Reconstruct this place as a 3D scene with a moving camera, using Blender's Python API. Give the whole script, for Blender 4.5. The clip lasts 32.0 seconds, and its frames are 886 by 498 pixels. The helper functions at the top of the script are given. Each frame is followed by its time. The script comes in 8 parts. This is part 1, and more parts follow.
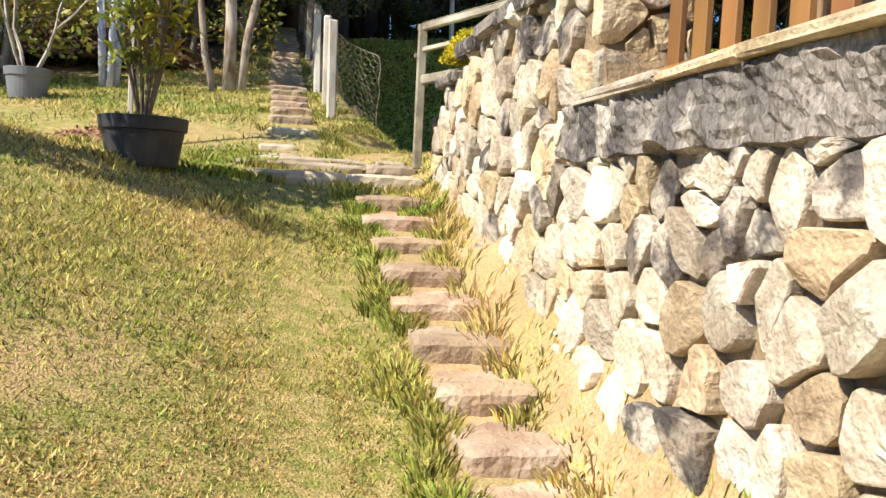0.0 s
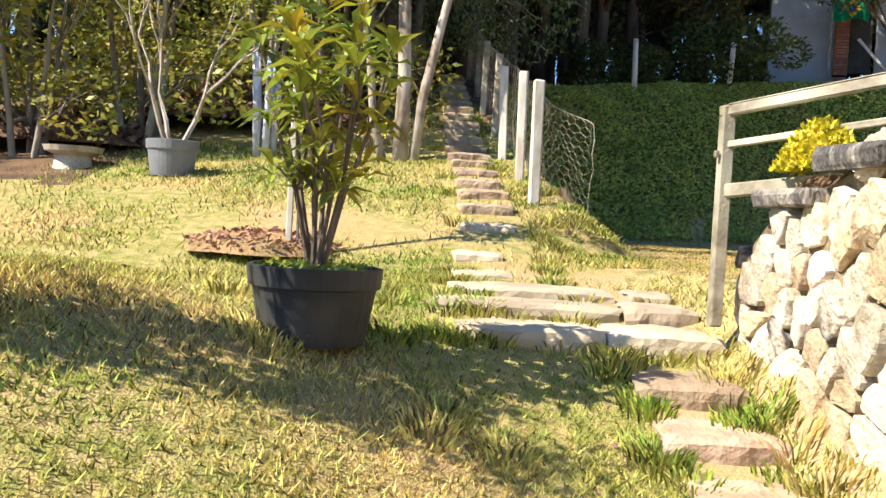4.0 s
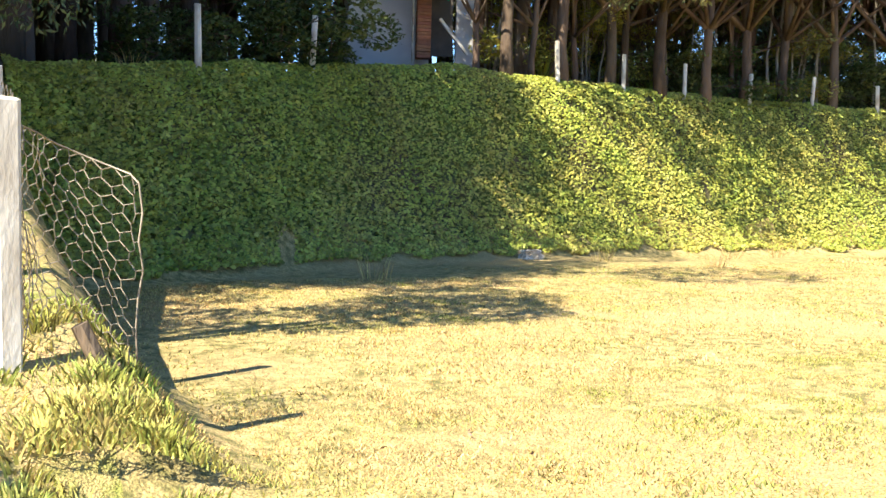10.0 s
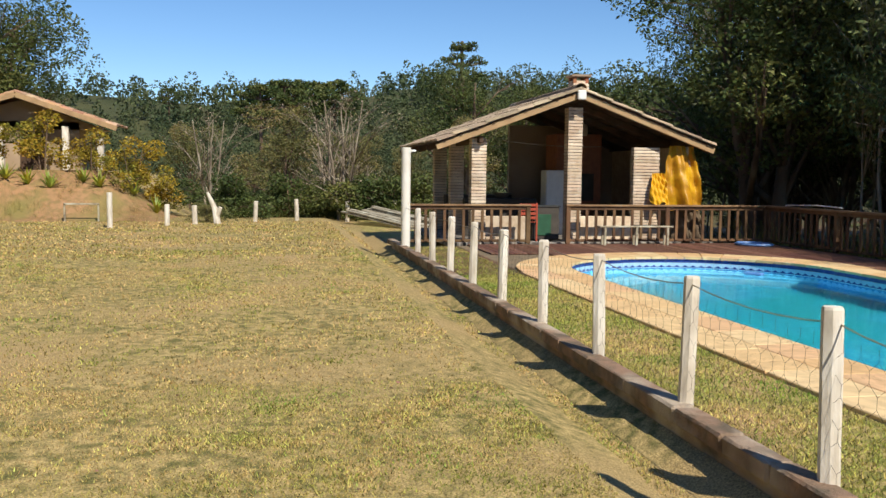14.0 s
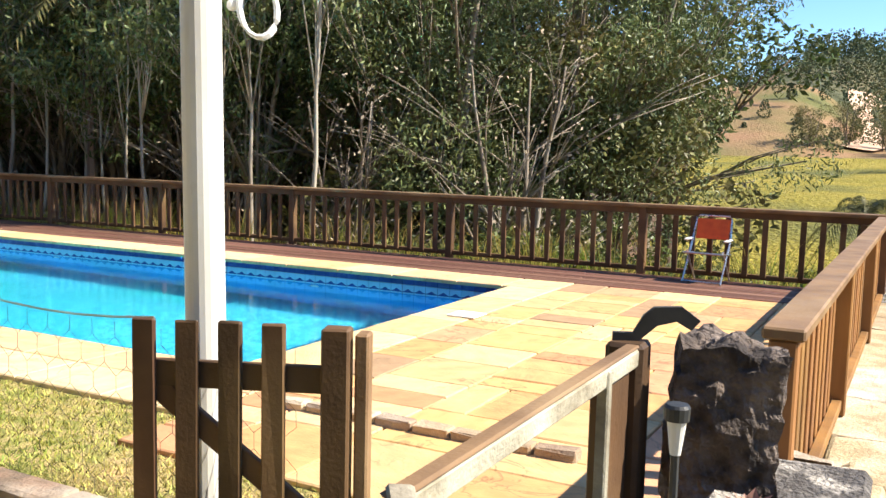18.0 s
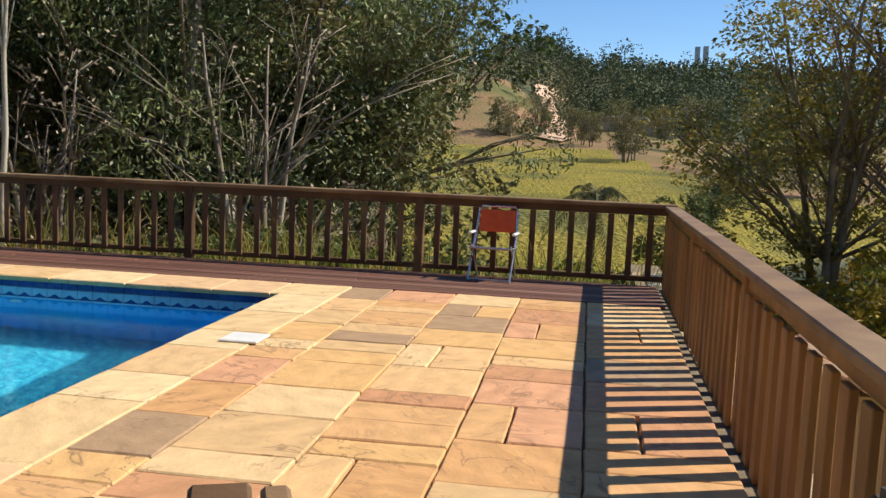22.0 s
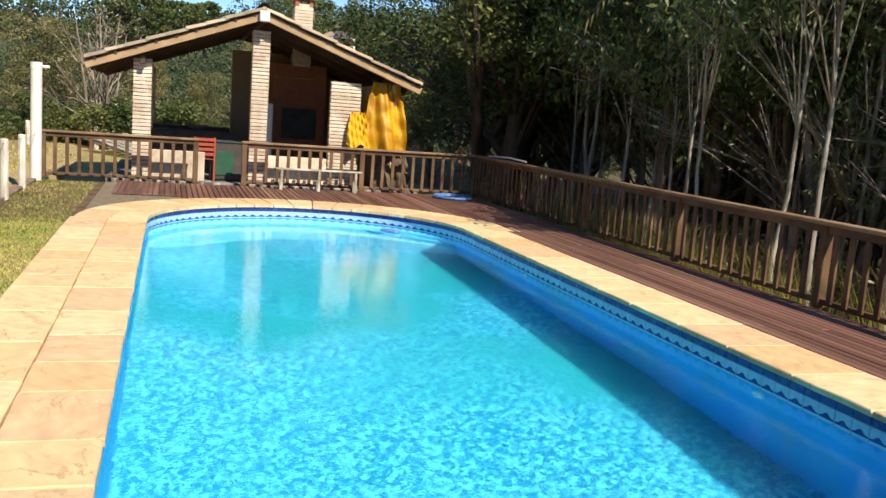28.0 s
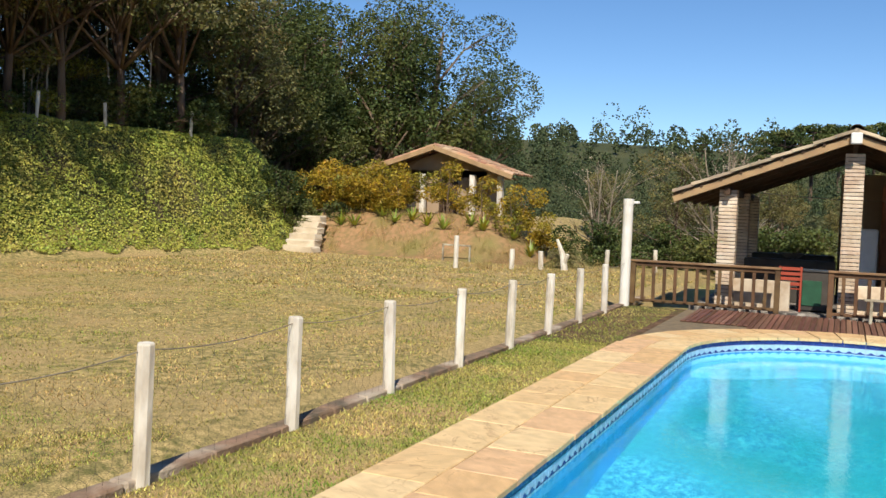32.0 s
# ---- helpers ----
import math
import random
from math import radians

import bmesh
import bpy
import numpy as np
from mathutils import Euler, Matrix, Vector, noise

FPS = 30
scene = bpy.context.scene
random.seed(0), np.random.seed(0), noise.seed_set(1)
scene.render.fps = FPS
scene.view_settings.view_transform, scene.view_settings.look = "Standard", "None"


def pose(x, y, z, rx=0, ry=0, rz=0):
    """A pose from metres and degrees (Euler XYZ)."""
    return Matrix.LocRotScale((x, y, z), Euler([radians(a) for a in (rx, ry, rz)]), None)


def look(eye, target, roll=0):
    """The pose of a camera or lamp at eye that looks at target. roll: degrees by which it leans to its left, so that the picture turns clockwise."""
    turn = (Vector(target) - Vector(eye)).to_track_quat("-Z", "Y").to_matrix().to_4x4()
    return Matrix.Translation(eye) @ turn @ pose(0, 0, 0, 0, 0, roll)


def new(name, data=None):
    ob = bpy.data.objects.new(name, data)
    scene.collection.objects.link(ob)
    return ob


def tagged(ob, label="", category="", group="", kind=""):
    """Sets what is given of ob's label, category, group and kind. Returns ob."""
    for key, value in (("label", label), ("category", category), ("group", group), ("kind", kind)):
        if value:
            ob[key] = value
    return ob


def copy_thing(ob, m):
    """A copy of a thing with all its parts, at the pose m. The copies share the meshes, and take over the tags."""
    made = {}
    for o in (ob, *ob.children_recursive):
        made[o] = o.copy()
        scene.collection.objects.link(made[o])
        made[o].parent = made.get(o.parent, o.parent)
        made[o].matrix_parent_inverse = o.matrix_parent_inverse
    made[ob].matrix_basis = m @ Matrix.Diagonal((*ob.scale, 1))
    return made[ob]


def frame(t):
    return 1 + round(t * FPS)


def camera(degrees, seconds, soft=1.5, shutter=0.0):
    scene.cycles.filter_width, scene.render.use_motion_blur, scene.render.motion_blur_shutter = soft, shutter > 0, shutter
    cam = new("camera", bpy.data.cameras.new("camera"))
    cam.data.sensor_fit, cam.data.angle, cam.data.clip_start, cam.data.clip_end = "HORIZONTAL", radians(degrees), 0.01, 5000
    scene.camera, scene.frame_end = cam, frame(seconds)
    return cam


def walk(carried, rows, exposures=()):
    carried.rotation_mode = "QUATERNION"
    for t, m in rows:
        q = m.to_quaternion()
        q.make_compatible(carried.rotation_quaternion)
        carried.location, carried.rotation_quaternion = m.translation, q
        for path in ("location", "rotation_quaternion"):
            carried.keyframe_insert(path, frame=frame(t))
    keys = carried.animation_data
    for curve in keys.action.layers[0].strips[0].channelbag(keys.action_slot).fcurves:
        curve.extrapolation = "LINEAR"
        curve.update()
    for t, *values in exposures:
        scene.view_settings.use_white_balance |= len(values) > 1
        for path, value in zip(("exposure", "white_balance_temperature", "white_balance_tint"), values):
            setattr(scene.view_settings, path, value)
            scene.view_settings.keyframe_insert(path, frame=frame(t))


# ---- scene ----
from mathutils.bvhtree import BVHTree

cam = camera(52.4, 32.0)

PATH = [
    (0, (0.455, -0.459, -0.558), (0.865, 1.495, -0.675), 2.9),
    (0.5, (0.297, -0.212, -0.42), (0.525, 1.771, -0.544), 2.8),
    (1, (0.062, 0.039, -0.385), (0.17, 2.033, -0.489), 2.8),
    (1.5, (-0.043, 0.321, -0.279), (-0.011, 2.32, -0.356), 2.8),
    (2, (-0.055, 0.641, -0.12), (-0.038, 2.64, -0.188), 2.8),
    (2.5, (-0.184, 0.966, -0.076), (-0.175, 2.965, -0.137), 3.1),
    (3, (-0.119, 1.334, 0.003), (-0.101, 3.333, -0.058), 3.1),
    (3.5, (-0.038, 1.643, 0.047), (0.03, 3.641, -0.019), 3.2),
    (5.5, (0.33, 3.113, 0.24), (0.463, 5.107, 0.174), 3.4),
    (6, (0.444, 3.487, 0.26), (0.603, 5.479, 0.191), 3.2),
    (6.5, (0.568, 3.867, 0.392), (0.767, 5.856, 0.326), 3.0),
    (7, (0.588, 4.249, 0.5), (0.846, 6.231, 0.445), 3.1),
    (7.5, (0.701, 4.584, 0.533), (1.004, 6.56, 0.475), 3.1),
    (8, (0.795, 4.922, 0.606), (1.127, 6.893, 0.541), 2.7),
    (8.5, (0.789, 5.271, 0.739), (1.205, 7.226, 0.67), 2.5),
    (9, (0.876, 5.561, 0.836), (1.462, 7.472, 0.757), 2.3),
    (9.5, (0.913, 5.828, 0.902), (1.71, 7.66, 0.798), 2.1),
    (10, (0.955, 6.043, 1.029), (1.955, 7.772, 0.925), 1.5),
    (10.5, (1.026, 6.304, 1.071), (2.239, 7.89, 0.954), 1.6),
    (11, (1.023, 6.49, 1.099), (2.428, 7.907, 0.958), 1.5),
    (11.5, (1.058, 6.606, 1.145), (2.634, 7.826, 0.977), 1.1),
    (12, (1.191, 6.711, 1.195), (2.916, 7.705, 1.014), 1.4),
    (13, (1.404, 6.904, 1.458), (3.364, 7.252, 1.266), 1.7),
    (13.5, (1.543, 6.895, 1.515), (3.534, 6.891, 1.329), 1.5),
    (14, (1.61, 6.807, 1.546), (3.571, 6.446, 1.382), 0.6),
    (14.5, (1.609, 6.782, 1.542), (3.453, 6.023, 1.391), 1.0),
    (15, (1.489, 6.872, 1.538), (3.144, 5.761, 1.384), 0.6),
    (15.5, (1.449, 6.91, 1.563), (2.933, 5.582, 1.388), 1.0),
    (17.5, (1.596, 6.648, 1.469), (2.591, 4.925, 1.267), 0.9),
    (18, (1.679, 6.616, 1.464), (2.606, 4.857, 1.254), 1.4),
    (18.5, (1.832, 6.59, 1.448), (2.72, 4.811, 1.236), 1.8),
    (19, (2.011, 6.591, 1.471), (2.854, 4.788, 1.273), 1.7),
    (19.5, (2.205, 6.471, 1.41), (2.972, 4.633, 1.214), 1.5),
    (20, (2.372, 6.29, 1.425), (2.996, 4.401, 1.219), 1.3),
    (20.5, (2.571, 6.102, 1.411), (3.086, 4.179, 1.219), 1.6),
    (21, (2.698, 5.927, 1.425), (3.172, 3.994, 1.227), 1.6),
    (21.5, (2.825, 5.62, 1.425), (3.221, 3.67, 1.218), 2.0),
    (22, (2.908, 5.325, 1.398), (3.218, 3.361, 1.178), 2.3),
    (22.5, (3.03, 4.964, 1.385), (3.306, 2.996, 1.158), 2.4),
    (23, (3.034, 4.54, 1.41), (3.28, 2.569, 1.183), 2.2),
    (23.5, (3.111, 4.149, 1.464), (3.376, 2.18, 1.229), 2.7),
    (24, (3.113, 3.729, 1.486), (3.501, 1.782, 1.249), 3.6),
    (24.5, (3.161, 3.425, 1.479), (3.747, 1.527, 1.241), 4.4),
    (25, (3.242, 3.165, 1.464), (4.106, 1.381, 1.199), 5.8),
    (25.5, (3.169, 2.914, 1.49), (4.306, 1.299, 1.177), 5.8),
    (26, (3.057, 2.612, 1.556), (4.409, 1.178, 1.218), 3.8),
    (26.5, (3.121, 2.341, 1.605), (4.657, 1.105, 1.268), 3.9),
    (28.5, (2.686, 1.456, 1.652), (4.608, 0.97, 1.381), 4.0),
    (29, (2.985, 1.137, 1.658), (4.915, 0.684, 1.397), 3.9),
    (29.5, (3.003, 0.8, 1.683), (4.964, 0.491, 1.437), 3.6),
    (30, (2.936, 0.52, 1.714), (4.92, 0.378, 1.506), 3.2),
    (30.5, (2.926, 0.305, 1.749), (4.917, 0.37, 1.569), 2.9),
    (31, (2.934, 0.16, 1.776), (4.904, 0.468, 1.624), 2.8),
    (31.5, (2.914, 0.08, 1.783), (4.831, 0.637, 1.665), 2.5),
    (32, (2.886, 0.068, 1.794), (4.712, 0.88, 1.704), 2.2),
]
EXPO = [(0.0, 0.9), (1.0, 1.02), (2.0, 1.1), (3.5, 1.17), (5.5, 1.68), (7.0, 1.58), (9.0, 1.85), (10.5, 1.82), (11.0, 1.52), (11.6, 1.1), (12.3, 0.82), (13.0, 0.28), (15.5, 0.3), (17.5, 1.28), (19.0, 1.25), (20.0, 0.88), (21.0, 0.58), (23.0, 0.4), (24.5, 0.46), (25.0, 0.68), (25.5, 1.25), (26.5, 1.5), (28.5, 0.42), (32.0, 0.3)]
walk(cam, [(t, look(eye, target, roll)) for t, eye, target, roll in PATH], EXPO)

# ---- world and sun ----
SUN_DIR = Vector((-0.95, -0.34, 1.0)).normalized()
world = bpy.data.worlds.new("sky_world")
scene.world = world
world.use_nodes = True
sky_tex = world.node_tree.nodes.new("ShaderNodeTexSky")
sky_tex.sky_type = "NISHITA"
sky_tex.sun_disc = False
sky_tex.sun_elevation = math.asin(SUN_DIR.z)
sky_tex.sun_rotation = math.atan2(SUN_DIR.x, SUN_DIR.y)
sky_tex.altitude = 1200
sky_tex.air_density = 0.9
sky_tex.dust_density = 0.2
sky_tex.ozone_density = 4.0
bg = world.node_tree.nodes["Background"]
bg.inputs[1].default_value = 0.11
sky_hue = world.node_tree.nodes.new("ShaderNodeHueSaturation")
sky_hue.inputs["Saturation"].default_value = 1.12
world.node_tree.links.new(sky_tex.outputs[0], sky_hue.inputs["Color"])
world.node_tree.links.new(sky_hue.outputs[0], bg.inputs[0])
sun_data = bpy.data.lights.new("sun", "SUN")
sun_data.energy = 4.6
sun_data.angle = radians(0.53)
sun_data.color = (1.0, 0.91, 0.76)
sun = new("sun", sun_data)
sun.matrix_world = look(SUN_DIR * 60, (0, 0, 0))

R = random.Random(7)


# ---- mesh helpers ----
class MB:
    """Collects vertices and faces for one mesh."""

    def __init__(self):
        self.v, self.f, self.m = [], [], []

    def add(self, verts, faces, m=0):
        n = len(self.v)
        self.v.extend(verts)
        self.f.extend([tuple(i + n for i in f) for f in faces])
        self.m.extend([m] * len(faces))

    def box(self, c, s, rz=0.0, rx=0.0, ry=0.0, ch=0.0, m=0, jit=0.0):
        """A box with chamfered edges, centre c, size s."""
        hx, hy, hz = s[0] / 2, s[1] / 2, s[2] / 2
        rot = Euler((rx, ry, rz)).to_matrix()
        cc = Vector(c)
        ch = min(ch, 0.45 * min(s))
        if ch <= 0:
            pts = [(x, y, z) for x in (-hx, hx) for y in (-hy, hy) for z in (-hz, hz)]
            faces = [(0, 1, 3, 2), (4, 6, 7, 5), (0, 4, 5, 1), (2, 3, 7, 6), (0, 2, 6, 4), (1, 5, 7, 3)]
        else:
            pts, idx = [], {}
            for sx in (-1, 1):
                for sy in (-1, 1):
                    for sz in (-1, 1):
                        for ax in range(3):
                            p = [sx * hx, sy * hy, sz * hz]
                            for k in range(3):
                                if k != ax:
                                    p[k] -= (sx, sy, sz)[k] * ch
                            idx[(sx, sy, sz, ax)] = len(pts)
                            pts.append(tuple(p))
            faces = []
            for ax in range(3):
                a, b = (ax + 1) % 3, (ax + 2) % 3
                for sg in (-1, 1):
                    ring = []
                    for u, w in ((-1, -1), (1, -1), (1, 1), (-1, 1)):
                        k = [0, 0, 0]
                        k[ax], k[a], k[b] = sg, u, w
                        ring.append(idx[(*k, ax)])
                    faces.append(tuple(ring if sg > 0 else ring[::-1]))
            for ax in range(3):
                a, b = (ax + 1) % 3, (ax + 2) % 3
                for u in (-1, 1):
                    for w in (-1, 1):
                        k0, k1 = [0, 0, 0], [0, 0, 0]
                        k0[ax], k0[a], k0[b] = -1, u, w
                        k1[ax], k1[a], k1[b] = 1, u, w
                        q = [idx[(*k0, a)], idx[(*k1, a)], idx[(*k1, b)], idx[(*k0, b)]]
                        faces.append(tuple(q if u * w > 0 else q[::-1]))
            for sx in (-1, 1):
                for sy in (-1, 1):
                    for sz in (-1, 1):
                        q = [idx[(sx, sy, sz, k)] for k in range(3)]
                        faces.append(tuple(q if sx * sy * sz > 0 else q[::-1]))
        out = []
        for p in pts:
            w = rot @ Vector(p) + cc
            if jit:
                w += Vector((R.uniform(-jit, jit), R.uniform(-jit, jit), R.uniform(-jit, jit)))
            out.append(tuple(w))
        self.add(out, faces, m)
        return self

    def tube(self, pts, radii, n=7, m=0, cap=True):
        """A tapered tube along points."""
        rings = []
        k = len(pts)
        for i, p in enumerate(pts):
            a = Vector(pts[max(0, i - 1)])
            b = Vector(pts[min(k - 1, i + 1)])
            d = b - a
            d = d.normalized() if d.length > 1e-6 else Vector((0, 0, 1))
            side = d.cross(Vector((0.0, 0.0, 1.0)) if abs(d.z) < 0.9 else Vector((1.0, 0.0, 0.0))).normalized()
            up = side.cross(d)
            r = radii[i] if isinstance(radii, (list, tuple)) else radii
            rings.append([tuple(Vector(p) + side * (r * math.cos(2 * math.pi * j / n)) + up * (r * math.sin(2 * math.pi * j / n))) for j in range(n)])
        verts = [v for ring in rings for v in ring]
        faces = []
        for i in range(k - 1):
            for j in range(n):
                a, b = i * n + j, i * n + (j + 1) % n
                faces.append((a, a + n, b + n, b))
        if cap:
            faces.append(tuple(range(n)))
            faces.append(tuple(range((k - 1) * n, k * n))[::-1])
        self.add(verts, faces, m)
        return self

    def lathe(self, c, profile, n=20, m=0):
        """A turned body: profile of (radius, height)."""
        verts = [(c[0] + r * math.cos(2 * math.pi * j / n), c[1] + r * math.sin(2 * math.pi * j / n), c[2] + z) for r, z in profile for j in range(n)]
        faces = []
        for i in range(len(profile) - 1):
            for j in range(n):
                a, b = i * n + j, i * n + (j + 1) % n
                faces.append((a, b, b + n, a + n))
        self.add(verts, faces, m)
        return self

    def leaf(self, p, size, aspect=0.45, droop=0.0, m=0):
        """One small leaf: a folded diamond of two triangles."""
        a = R.uniform(0, 2 * math.pi)
        e = R.uniform(-0.9, 0.7) - droop
        d = Vector((math.cos(a) * math.cos(e), math.sin(a) * math.cos(e), math.sin(e)))
        side = d.cross(Vector((R.uniform(-1, 1), R.uniform(-1, 1), R.uniform(-0.2, 1)))).normalized() * (size * aspect / 2)
        p = Vector(p)
        tip = p + d * size
        mid = p + d * (size * 0.45)
        n = len(self.v)
        self.v.extend((tuple(p), tuple(mid + side), tuple(tip), tuple(mid - side)))
        self.f.append((n, n + 1, n + 2, n + 3))
        self.m.append(m)

    def mesh(self, name, mats, smooth=False):
        me = bpy.data.meshes.new(name)
        me.from_pydata(self.v, [], self.f)
        for k in (mats if isinstance(mats, (list, tuple)) else [mats]):
            me.materials.append(k)
        if any(self.m):
            me.polygons.foreach_set("material_index", self.m)
        if smooth:
            me.polygons.foreach_set("use_smooth", [True] * len(self.f))
        me.update()
        return me


def part(name, mb, mats, parent=None, label="", smooth=False):
    """One mesh object, under a thing or a part when a parent is given."""
    me = mb if isinstance(mb, bpy.types.Mesh) else mb.mesh(name, mats, smooth)
    ob = new(name, me)
    if parent is not None:
        ob.parent = parent
    if label:
        tagged(ob, label)
    return ob


def thing(name, at=(0, 0, 0), label="", category="", group="", kind="", rz=0.0):
    """An Empty at the base of a thing with parts."""
    ob = new(name)
    ob.empty_display_size = 0.1
    ob.matrix_world = Matrix.Translation(at) @ Matrix.Rotation(rz, 4, "Z")
    return tagged(ob, label, category, group, kind)


# ---- materials ----
def surf(name, c1, c2, scale=4.0, rough=0.8, bump=0.3, fine=60.0, c3=None, big=0.6, vary=0.0, island=0.0, metal=0.0, stretch=(1, 1, 1), spec=0.3, trans=0.0, dist=0.006, sharp=(0.35, 0.65), grain=0.0):
    """A procedural surface: two colours by a noise, a third by a broader one, grain in the relief, a spread from piece to piece."""
    m = bpy.data.materials.new(name)
    m.use_nodes = True
    nt = m.node_tree
    n, l = nt.nodes, nt.links
    bs = n["Principled BSDF"]
    geo = n.new("ShaderNodeNewGeometry")
    mapping = n.new("ShaderNodeMapping")
    mapping.inputs["Scale"].default_value = stretch
    l.new(geo.outputs["Position"], mapping.inputs[0])
    vec = mapping.outputs[0]

    def noise_tex(sc, detail=4.0):
        t = n.new("ShaderNodeTexNoise")
        t.inputs["Scale"].default_value = sc
        t.inputs["Detail"].default_value = detail
        l.new(vec, t.inputs["Vector"])
        return t.outputs["Fac"]

    def ramp(src, lo, hi):
        r = n.new("ShaderNodeMapRange")
        r.inputs["From Min"].default_value = lo
        r.inputs["From Max"].default_value = hi
        l.new(src, r.inputs["Value"])
        return r.outputs[0]

    def mix(fac, a, b):
        k = n.new("ShaderNodeMix")
        k.data_type = "RGBA"
        if isinstance(fac, float):
            k.inputs[0].default_value = fac
        else:
            l.new(fac, k.inputs[0])
        for s, val in ((6, a), (7, b)):
            if isinstance(val, tuple):
                k.inputs[s].default_value = (*val, 1)
            else:
                l.new(val, k.inputs[s])
        return k.outputs[2]

    col = mix(ramp(noise_tex(scale), *sharp), c1, c2)
    if c3:
        col = mix(ramp(noise_tex(big, 3.0), 0.48, 0.66), col, c3)
    if grain:
        gv = n.new("ShaderNodeMapRange")
        gv.inputs["From Min"].default_value = 0.3
        gv.inputs["From Max"].default_value = 0.7
        gv.inputs["To Min"].default_value = 1 - grain
        gv.inputs["To Max"].default_value = 1 + grain
        l.new(noise_tex(fine * 1.3, 3.0), gv.inputs["Value"])
        gh = n.new("ShaderNodeHueSaturation")
        l.new(gv.outputs[0], gh.inputs["Value"])
        l.new(col, gh.inputs["Color"])
        col = gh.outputs[0]
    if vary or island:
        if vary:
            oi = n.new("ShaderNodeObjectInfo")
            src = oi.outputs["Random"]
        else:
            src = geo.outputs["Random Per Island"]
        amount = vary or island
        hsv = n.new("ShaderNodeHueSaturation")
        val = n.new("ShaderNodeMapRange")
        val.inputs["To Min"].default_value = 1 - amount
        val.inputs["To Max"].default_value = 1 + amount
        l.new(src, val.inputs["Value"])
        l.new(val.outputs[0], hsv.inputs["Value"])
        hue = n.new("ShaderNodeMapRange")
        hue.inputs["To Min"].default_value = 0.5 + 0.045 * amount
        hue.inputs["To Max"].default_value = 0.5 - 0.045 * amount
        wn = n.new("ShaderNodeTexWhiteNoise")
        wn.noise_dimensions = "1D"
        l.new(src, wn.inputs["W"])
        l.new(wn.outputs["Value"], hue.inputs["Value"])
        l.new(hue.outputs[0], hsv.inputs["Hue"])
        l.new(col, hsv.inputs["Color"])
        col = hsv.outputs[0]
    l.new(col, bs.inputs["Base Color"])
    rr = ramp(noise_tex(scale * 2.3), 0.2, 0.8)
    rm = n.new("ShaderNodeMapRange")
    rm.inputs["To Min"].default_value = max(0.02, rough - 0.12)
    rm.inputs["To Max"].default_value = min(1.0, rough + 0.12)
    l.new(rr, rm.inputs["Value"])
    l.new(rm.outputs[0], bs.inputs["Roughness"])
    bs.inputs["Metallic"].default_value = metal
    bs.inputs["Specular IOR Level"].default_value = spec
    if bump:
        b = n.new("ShaderNodeBump")
        b.inputs["Strength"].default_value = bump
        b.inputs["Distance"].default_value = dist
        l.new(noise_tex(fine, 6.0), b.inputs["Height"])
        l.new(b.outputs[0], bs.inputs["Normal"])
    if trans:
        tr = n.new("ShaderNodeBsdfTranslucent")
        l.new(col, tr.inputs["Color"])
        ms = n.new("ShaderNodeMixShader")
        ms.inputs[0].default_value = trans
        l.new(bs.outputs[0], ms.inputs[1])
        l.new(tr.outputs[0], ms.inputs[2])
        l.new(ms.outputs[0], n["Material Output"].inputs[0])
    return m


LAWN = surf("lawn_soil", (0.50, 0.38, 0.16), (0.25, 0.26, 0.06), 11.0, 0.95, 1.0, 90, (0.52, 0.35, 0.17), 0.7, dist=0.02, grain=0.45)
FIELD = surf("dry_field", (0.47, 0.355, 0.15), (0.15, 0.14, 0.045), 9.0, 0.95, 1.0, 55, (0.40, 0.29, 0.13), 0.35, dist=0.012, sharp=(0.36, 0.66), grain=0.5)
SAND = surf("sandy_earth", (0.49, 0.34, 0.185), (0.36, 0.245, 0.13), 5.0, 0.95, 0.7, 60, (0.36, 0.29, 0.13), 1.6, dist=0.012, grain=0.25)
LITTER = surf("leaf_litter", (0.10, 0.06, 0.035), (0.20, 0.12, 0.07), 3.0, 0.95, 0.9, 30, (0.10, 0.11, 0.03), 0.4, dist=0.05)
VALLEY = surf("valley_grass", (0.25, 0.21, 0.025), (0.33, 0.26, 0.04), 0.35, 0.95, 1.0, 4, (0.13, 0.13, 0.03), 0.12, dist=0.4, grain=0.3)
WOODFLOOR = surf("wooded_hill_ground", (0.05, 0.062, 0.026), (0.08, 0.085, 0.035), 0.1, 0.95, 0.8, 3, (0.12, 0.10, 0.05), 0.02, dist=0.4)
BROWNHILL = surf("brown_scrub_slope", (0.30, 0.17, 0.09), (0.21, 0.15, 0.06), 0.15, 0.95, 0.8, 3, (0.13, 0.13, 0.04), 0.06, dist=0.3)
BANKSOIL = surf("ivy_bank_soil", (0.09, 0.12, 0.025), (0.14, 0.16, 0.035), 2.0, 0.9, 0.9, 20, (0.13, 0.10, 0.06), 0.6, dist=0.06)
EARTH = surf("red_earth", (0.40, 0.23, 0.12), (0.24, 0.17, 0.075), 5.0, 0.95, 0.8, 25, (0.24, 0.20, 0.07), 0.5, dist=0.04)
BLADE = surf("grass_blade", (0.36, 0.36, 0.075), (0.56, 0.46, 0.16), 0.7, 0.7, 0.0, 10, (0.22, 0.31, 0.045), 1.1, island=0.85, trans=0.25)
BLADE_DRY = surf("dry_grass_blade", (0.58, 0.42, 0.18), (0.45, 0.34, 0.12), 0.5, 0.75, 0.0, 10, (0.27, 0.28, 0.06), 0.9, island=0.65, trans=0.2)
